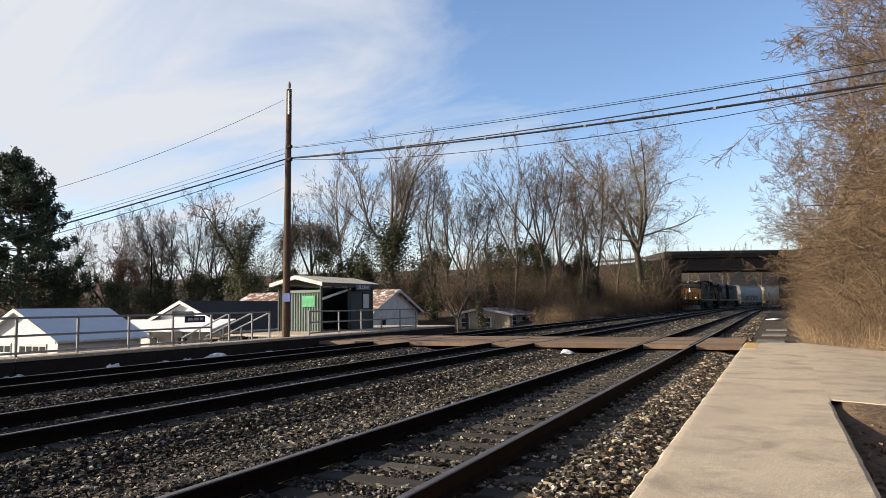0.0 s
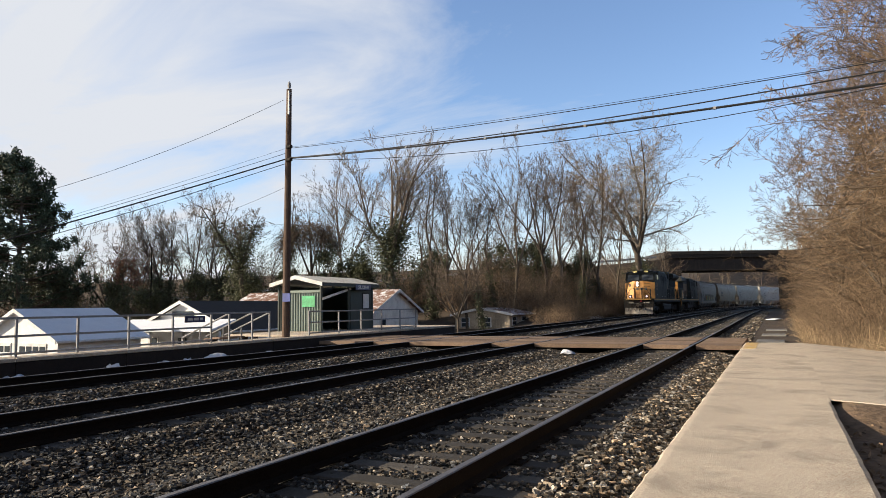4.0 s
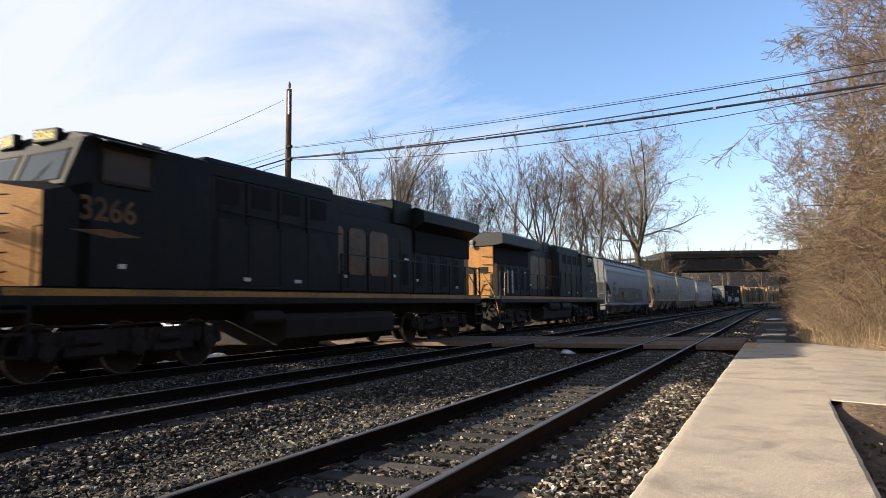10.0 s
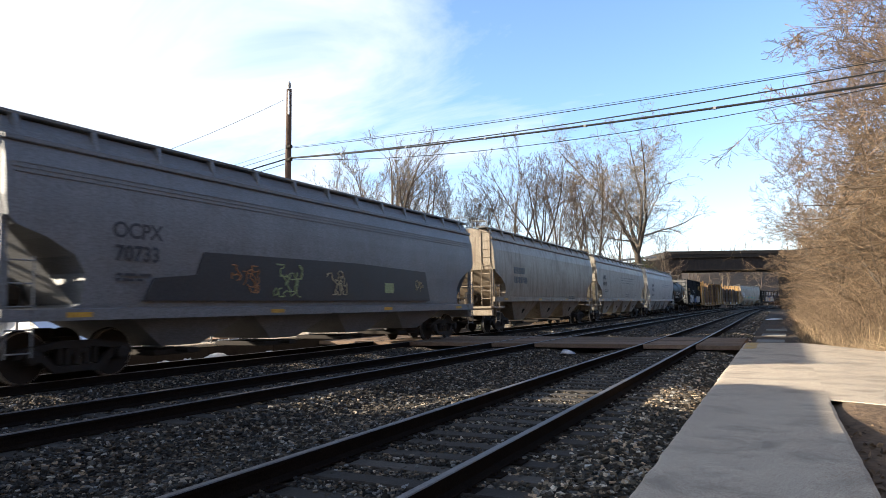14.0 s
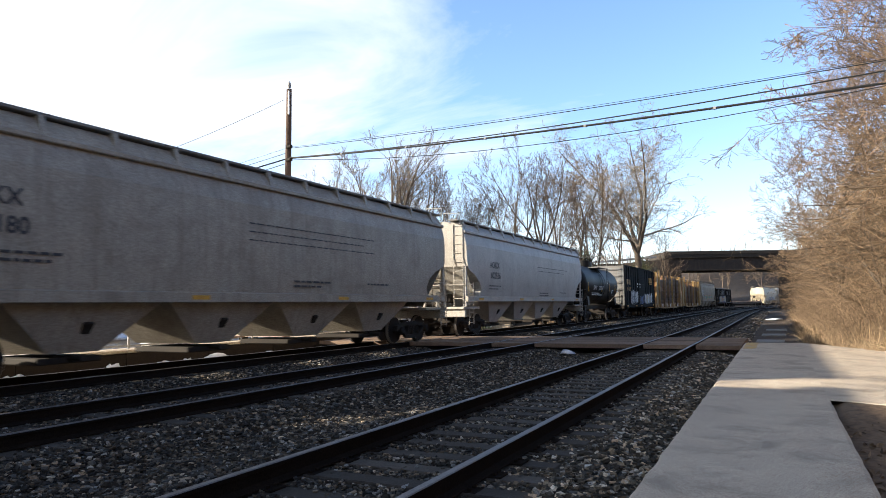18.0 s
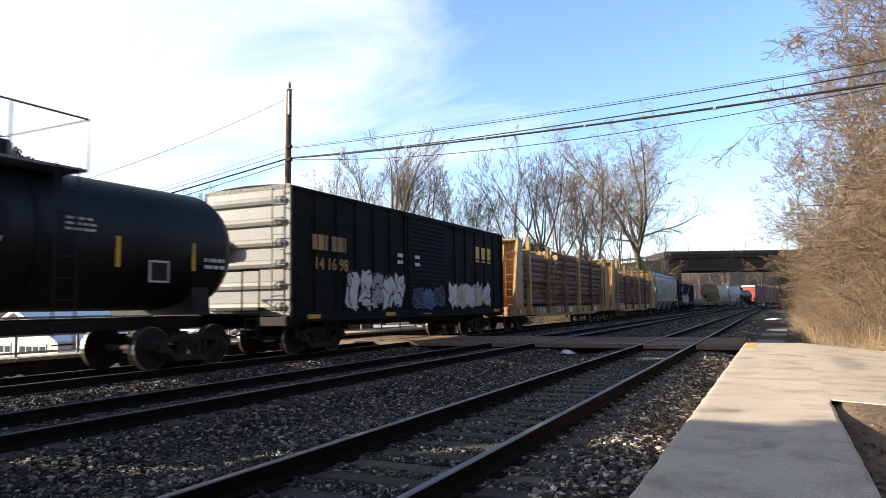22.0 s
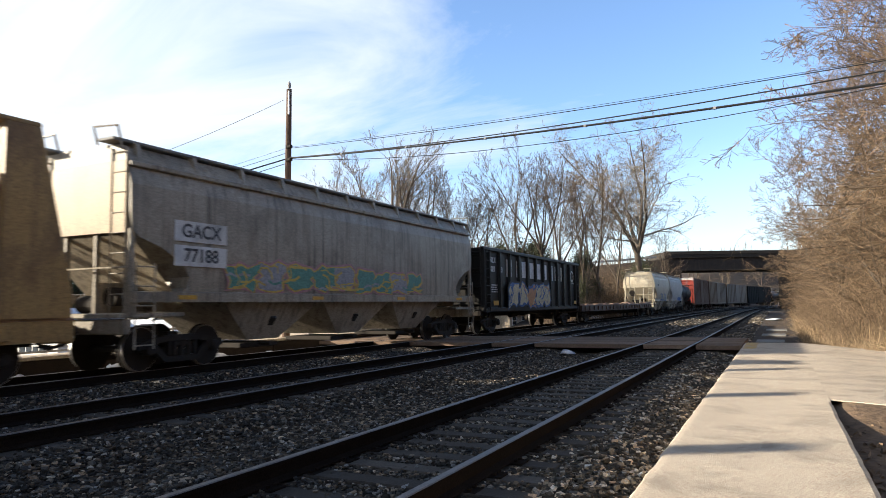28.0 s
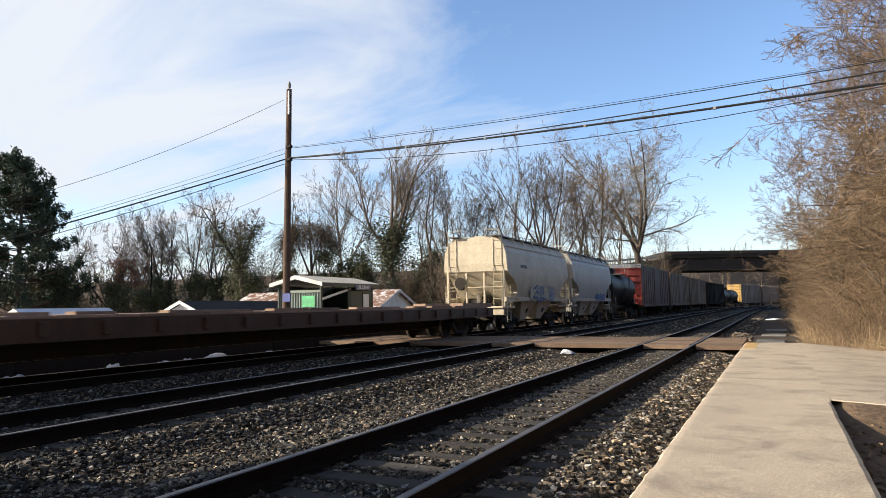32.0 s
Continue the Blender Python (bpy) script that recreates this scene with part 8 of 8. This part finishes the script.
def build_evergreens():
    rng = np.random.default_rng(4)
    # a broad pine at the edge of the gardens
    t = thing("pine_tree", "dark green pine with tufted branches", "tree", at=pose(-73.4, 46.0, -3.0) @ Matrix.Diagonal((1.3, 1.3, 1.42, 1)))
    segs, tufts = [(0, 0, 0, 0.2, 0, 7, 0.3, 0.2), (0.2, 0, 7, 0.1, 0.2, 14.2, 0.2, 0.04)], []
    for _ in range(125):
        z = rng.uniform(2.4, 14.2)
        a = rng.uniform(0, 6.283)
        ln = (15.2 - z) * 0.42 * rng.uniform(0.6, 1.15) + 1.0
        e = np.array([np.cos(a) * ln, np.sin(a) * ln, z + ln * rng.uniform(-0.05, 0.35)])
        segs.append((0.15, 0, z, *e, 0.06, 0.015))
        for _ in range(7):
            c = np.array([0.15, 0, z]) + (e - np.array([0.15, 0, z])) * rng.uniform(0.4, 1.05) + rng.normal(size=3) * 0.25
            top = c + np.array([0, 0, rng.uniform(0.3, 0.75)])
            segs.append((*c, *top, 0.02, 0.008))
            u = rng.random((46, 1))
            tufts.append(c + (top - c) * u + rng.normal(size=(46, 3)) * np.array([0.14, 0.14, 0.10]))
    part("trunk", stick_mesh("trunk", segs, M_BARKD, 6), M_BARKD, t)
    part("crown", leaf_mesh("crown", np.concatenate(tufts), 0.10, M_NEEDLE, 5, 1.7), M_NEEDLE, t, "clumped dark green needles")
    # rounded vine-smothered trees behind the shelter and in the gardens
    for x, y, h, w, sd in ((-35.6, 52.5, 8.3, 2.4, 1), (-33.6, 53.0, 7.0, 1.8, 2), (-37.6, 53.5, 8.6, 1.9, 3), (-66.0, 53.0, 6.0, 2.2, 4), (-60.5, 52.0, 5.6, 2.4, 5), (-49.0, 54.0, 6.5, 1.8, 6), (-73.5, 50.0, 7.5, 2.6, 7), (-80.0, 52.0, 8.0, 2.5, 8), (-46.2, 51.0, 7.5, 1.7, 9), (-21.5, 80.0, 6.0, 2.4, 13), (-25.5, 77.0, 6.5, 2.4, 14), (-30.5, 76.0, 6.0, 2.6, 15), (-37.0, 74.0, 6.5, 2.6, 16), (-56.5, 55.0, 6.5, 2.2, 20), (-43.5, 54.0, 6.5, 1.8, 22), (-86.0, 56.0, 6.0, 2.6, 23), (-18.8, 107.5, 5.5, 1.7, 25), (-19.5, 112.0, 7.5, 2.2, 26)):
        g = np.random.default_rng(sd + 70)
        o = thing("ivy_clad_tree", "tree smothered in dark evergreen vines" if sd < 10 else "tangle of dark vines over a small tree", "tree", at=(x, y, float(ground_z(np.array(x), np.array(y)))))
        sg = [(0, 0, 0, 0.2, 0.1, h * 0.55, 0.25, 0.15)]
        pts = []
        for _ in range(30):
            z = h * g.uniform(0.15, 0.97)
            ww = w * (0.55 if z < h * 0.75 else 0.38)
            c = np.array([g.normal() * ww, g.normal() * ww, z])
            sg.append((0.2, 0.1, h * g.uniform(0.2, 0.55), *c, 0.06, 0.02))
            pts.append(c + g.normal(size=(300, 3)) * np.array([0.42, 0.42, 0.5]) * g.uniform(0.4, 1.25))
            for _ in range(4):
                e = c + g.normal(size=3) * np.array([0.8, 0.8, 0.6]) + np.array([0, 0, 0.5])
                sg.append((*c, *e, 0.018, 0.008))
        part("trunk", stick_mesh("trunk", sg, M_BARKD, 5), M_BARKD, o)
        part("crown", leaf_mesh("crown", np.concatenate(pts), 0.115, M_IVY, sd), M_IVY, o, "dark green vine leaves")
    # a small tree under a drooping brown veil of dead vines
    o = thing("vine_draped_tree", "small tree hung with a brown tangle of dead vines", "tree", at=pose(-40.9, 54.0, float(ground_z(np.array(-40.9), np.array(54.0)))))
    g = np.random.default_rng(5)
    part("trunk", stick_mesh("trunk", [(0, 0, 0, 0.3, 0.2, 6.5, 0.24, 0.15), (0.3, 0.2, 6.5, 0.1, 0, 12.0, 0.15, 0.02), (0.3, 0.2, 6.5, 1.6, 0.4, 10.5, 0.12, 0.03), (0.2, 0.1, 6.0, -1.5, -0.3, 10.2, 0.12, 0.03)], M_BARKD, 7), M_BARKD, o)
    n = 1500
    a = g.uniform(0, 6.283, n)
    rr = 2.6 * np.sqrt(g.random(n))
    P = np.stack([np.cos(a) * rr, np.sin(a) * rr, 10.9 - 0.28 * rr ** 2 + g.normal(size=n) * 0.4], -1)
    D = unit(np.stack([np.cos(a) * 0.8, np.sin(a) * 0.8, g.uniform(-0.2, 0.9, n)], -1) + g.normal(size=(n, 3)) * 0.5)
    sg = run_shoots(g, P, D, g.uniform(0.8, 2.6, n), np.full(n, 0.016), 5, 0.28, -2.2, 0.011)[2]
    tagged(part("crown", stick_mesh("crown", sg, M_THICKET, 3), M_THICKET, o, "hanging brown vines"), kind="stuff")
    b = thing("garden_shrub", "small dark green conical shrub", "shrub", at=(-25.5, 37.0, -2.4))
    h = rng.random(1500)
    a = rng.uniform(0, 6.283, 1500)
    part("crown", leaf_mesh("crown", np.stack([np.cos(a) * (1 - h) * 0.9, np.sin(a) * (1 - h) * 0.9, h * 3.0 + 0.1], -1), 0.1, M_NEEDLE, 9), M_NEEDLE, b)


build_evergreens()


def build_far_woods():
    """Distant bare woods all round: one mesh of sticks."""
    rng = np.random.default_rng(12)
    n = 2600
    a, d = rng.uniform(-2.0, 1.15, n), rng.uniform(150, 300, n)
    x, y = np.sin(a) * d, np.cos(a) * d
    cx = np.array([line(min(v, 390))[0][0] for v in y])
    keep = ~((np.abs(x - cx) < 14) & (y > 0))
    x, y = x[keep], y[keep]
    n = len(x)
    h = rng.uniform(6, 11, n) * np.where(x < -70, 0.75, 1.0) * np.where(np.abs(x + 20) < 60, 0.55, 1.0)
    P = np.stack([x, y, ground_z(x, y)], -1)
    pts, rad, s0 = run_shoots(rng, P, np.tile([0, 0, 1.0], (n, 1)), h, np.full(n, 0.16), 4, 0.06, 0.3, 0.05)
    P, D, L, R = side_shoots(rng, pts, rad, h, 12, 0.25, 0.7, 0.34, 0.2, 0.04)
    s1 = run_shoots(rng, P, D, L, R, 2, 0.15, 0.5, 0.035)[2]
    ob = new("far_woods", stick_mesh("far_woods", np.concatenate([s0, s1]), M_TWIG, 3))
    tagged(ob, "distant bare brown winter woods", "woods", kind="stuff")


build_far_woods()


def build_grass():
    rng = np.random.default_rng(31)
    segs = []
    n = 5000
    for _ in range(n):
        y = rng.uniform(11.5, 46) if rng.random() < 0.75 else rng.uniform(46, 90)
        edge = float(np.interp(y, [11, 14, 18, 21, 26, 45, 90], [5.6, 3.2, 2.0, 1.1, 0.8, 0.9, 1.2]))
        x = edge + abs(rng.normal()) * 0.9
        z = max(float(ground_z(np.array(x), np.array(y))), -0.3) + (0.28 if y < 19.5 and x > 1.5 else 0.05)
        a = rng.uniform(0, 6.283)
        ln = rng.uniform(0.25, 0.7)
        k = rng.uniform(0.15, 1.1)
        e = (x + math.cos(a) * ln * k, y + math.sin(a) * ln * k, z + ln * max(0.12, 1 - k * 0.75))
        segs.append((x, y, z - 0.05, *e, 0.008, 0.003))
    tagged(new("dry_grass", stick_mesh("dry_grass", segs, M_STRAW, 3)), "flattened dry straw-coloured grass", "grass", kind="stuff")
    # dead leaves on the verge
    pts = np.stack([rng.uniform(0.5, 3.0, 2200), rng.uniform(2.5, 8.4, 2200), rng.uniform(0.03, 0.09, 2200)], -1)
    tagged(new("dead_leaves", leaf_mesh("dead_leaves", pts, 0.035, M_BRUSH, 3)), "brown dead leaves on the verge", "leaves", kind="stuff")


build_grass()
# ---- loose ballast stones, densest where the camera stands ----
def build_stones():
    rng = np.random.default_rng(77)
    n = 330000
    # places: denser near the platform's end where one stands, thinning along the line
    cuts = (0.30, 0.36, 0.20, 0.14)
    s = np.concatenate([rng.uniform(lo, hi, int(n * c)) for c, (lo, hi) in zip(cuts, ((1.5, 8), (8, 17), (17, 34), (34, 110)))])
    n = len(s)
    off = rng.uniform(-2.9, 11.72, n)
    OFFS = np.array(OFF)
    dd = np.abs(off[:, None] - OFFS[None])
    d = dd.min(1)
    keep = np.abs(d - 0.7525) > 0.085
    keep &= s > 0.58 * (11.9 - off) - 1.2            # the bed left of the wedge that the platform's end overlooks stays plain
    # sleepers lie nearly bare
    ties = [np.array(t) for t in SLEEPERS_AT]
    track = dd.argmin(1)
    for n_t, at in enumerate(ties):
        j = np.clip(np.searchsorted(at, s), 1, len(at) - 1)
        gap = np.minimum(np.abs(s - at[j]), np.abs(s - at[j - 1]))
        keep &= ~((track == n_t) & (d < 1.27) & (gap < 0.125) & (rng.random(n) < (0.85 if n_t == 0 else 0.6)))
    keep &= ~((s > 21.4) & (s < 26.6))
    s, off, d = s[keep], off[keep], d[keep]
    n = len(s)
    th = np.interp(s, _g, _th)
    x = TRACK_X[2] + np.interp(s, _g, _px) + off * np.cos(th)
    y = np.interp(s, _g, _py) - off * np.sin(th)
    z = np.where(d < 1.5, -0.205, -0.205 - 0.13 * np.minimum(1, (d - 1.5) / 0.6))
    z = z + rng.uniform(-0.015, 0.034, n)
    # rough angular blocks: distorted cubes
    base = np.array([[x, y, z] for x in (-0.7, 0.7) for y in (-0.7, 0.7) for z in (-0.6, 0.6)])
    faces = np.array([[0, 1, 3, 2], [4, 6, 7, 5], [0, 4, 5, 1], [2, 3, 7, 6], [0, 2, 6, 4], [1, 5, 7, 3]])
    v = (base[None] * rng.uniform(0.45, 1.4, (n, 8, 3)) + rng.normal(size=(n, 8, 3)) * 0.12) * np.stack([rng.uniform(0.85, 1.5, n), rng.uniform(0.55, 1.1, n), rng.uniform(0.45, 1.0, n)], -1)[:, None]
    a = rng.uniform(0, 6.283, n)
    tl = rng.normal(size=n) * 0.65
    ca, sa, ct, st = np.cos(a), np.sin(a), np.cos(tl), np.sin(tl)
    vx, vy, vz = v[..., 0], v[..., 1], v[..., 2]
    vy, vz = vy * ct[:, None] - vz * st[:, None], vy * st[:, None] + vz * ct[:, None]
    vx, vy = vx * ca[:, None] - vy * sa[:, None], vx * sa[:, None] + vy * ca[:, None]
    r = rng.uniform(0.012, 0.033, n) * np.where(d < 1.3, 0.8, 1.12) * np.interp(s, [0, 20, 34, 60], [1.0, 1.1, 1.5, 2.2])
    V = np.stack([vx * r[:, None] + x[:, None], vy * r[:, None] + y[:, None], vz * r[:, None] * 0.85 + z[:, None]], -1).reshape(-1, 3)
    V = V.reshape(n, 8, 3)
    for nm, sel, mat, lb in (("ballast_stones", off < OFF[0] + 0.82, M_STONE, "loose grey crushed ballast stones, darkened for shade by the rails"), ("ballast_shoulder", off >= OFF[0] + 0.82, M_STONE2, "loose tan and grey crushed stones beside the platform")):
        k = int(sel.sum())
        F = (faces[None] + (np.arange(k) * 8)[:, None, None]).reshape(-1, 4)
        me = raw_mesh(nm, V[sel].reshape(-1, 3), F, mat)
        me.shade_flat()
        tagged(new(nm, me), lb, "stones", kind="stuff")


build_stones()


# ---- how the train runs ----
SPEED, ACCEL = 10.910, -0.0088


def station(q, t):
    """Where on the line a point q of the train is at t seconds."""
    return q - SPEED * (t - 16) - ACCEL * (t - 16) ** 2 / 2


def car_pose(q, t, reach):
    s = station(q, t)
    (ax, ay, _), _ = line(s - reach)
    (bx, by, _), _ = line(s + reach)
    return pose((ax + bx) / 2, (ay + by) / 2, 0, 0, 0, -math.degrees(math.atan2(bx - ax, by - ay)))


def motions():
    for car, q, reach, turn in TRAIN:
        walk(car, [(t, car_pose(q, t, reach) @ pose(0, 0, 0, 0, 0, turn)) for t in range(33)])


motions()
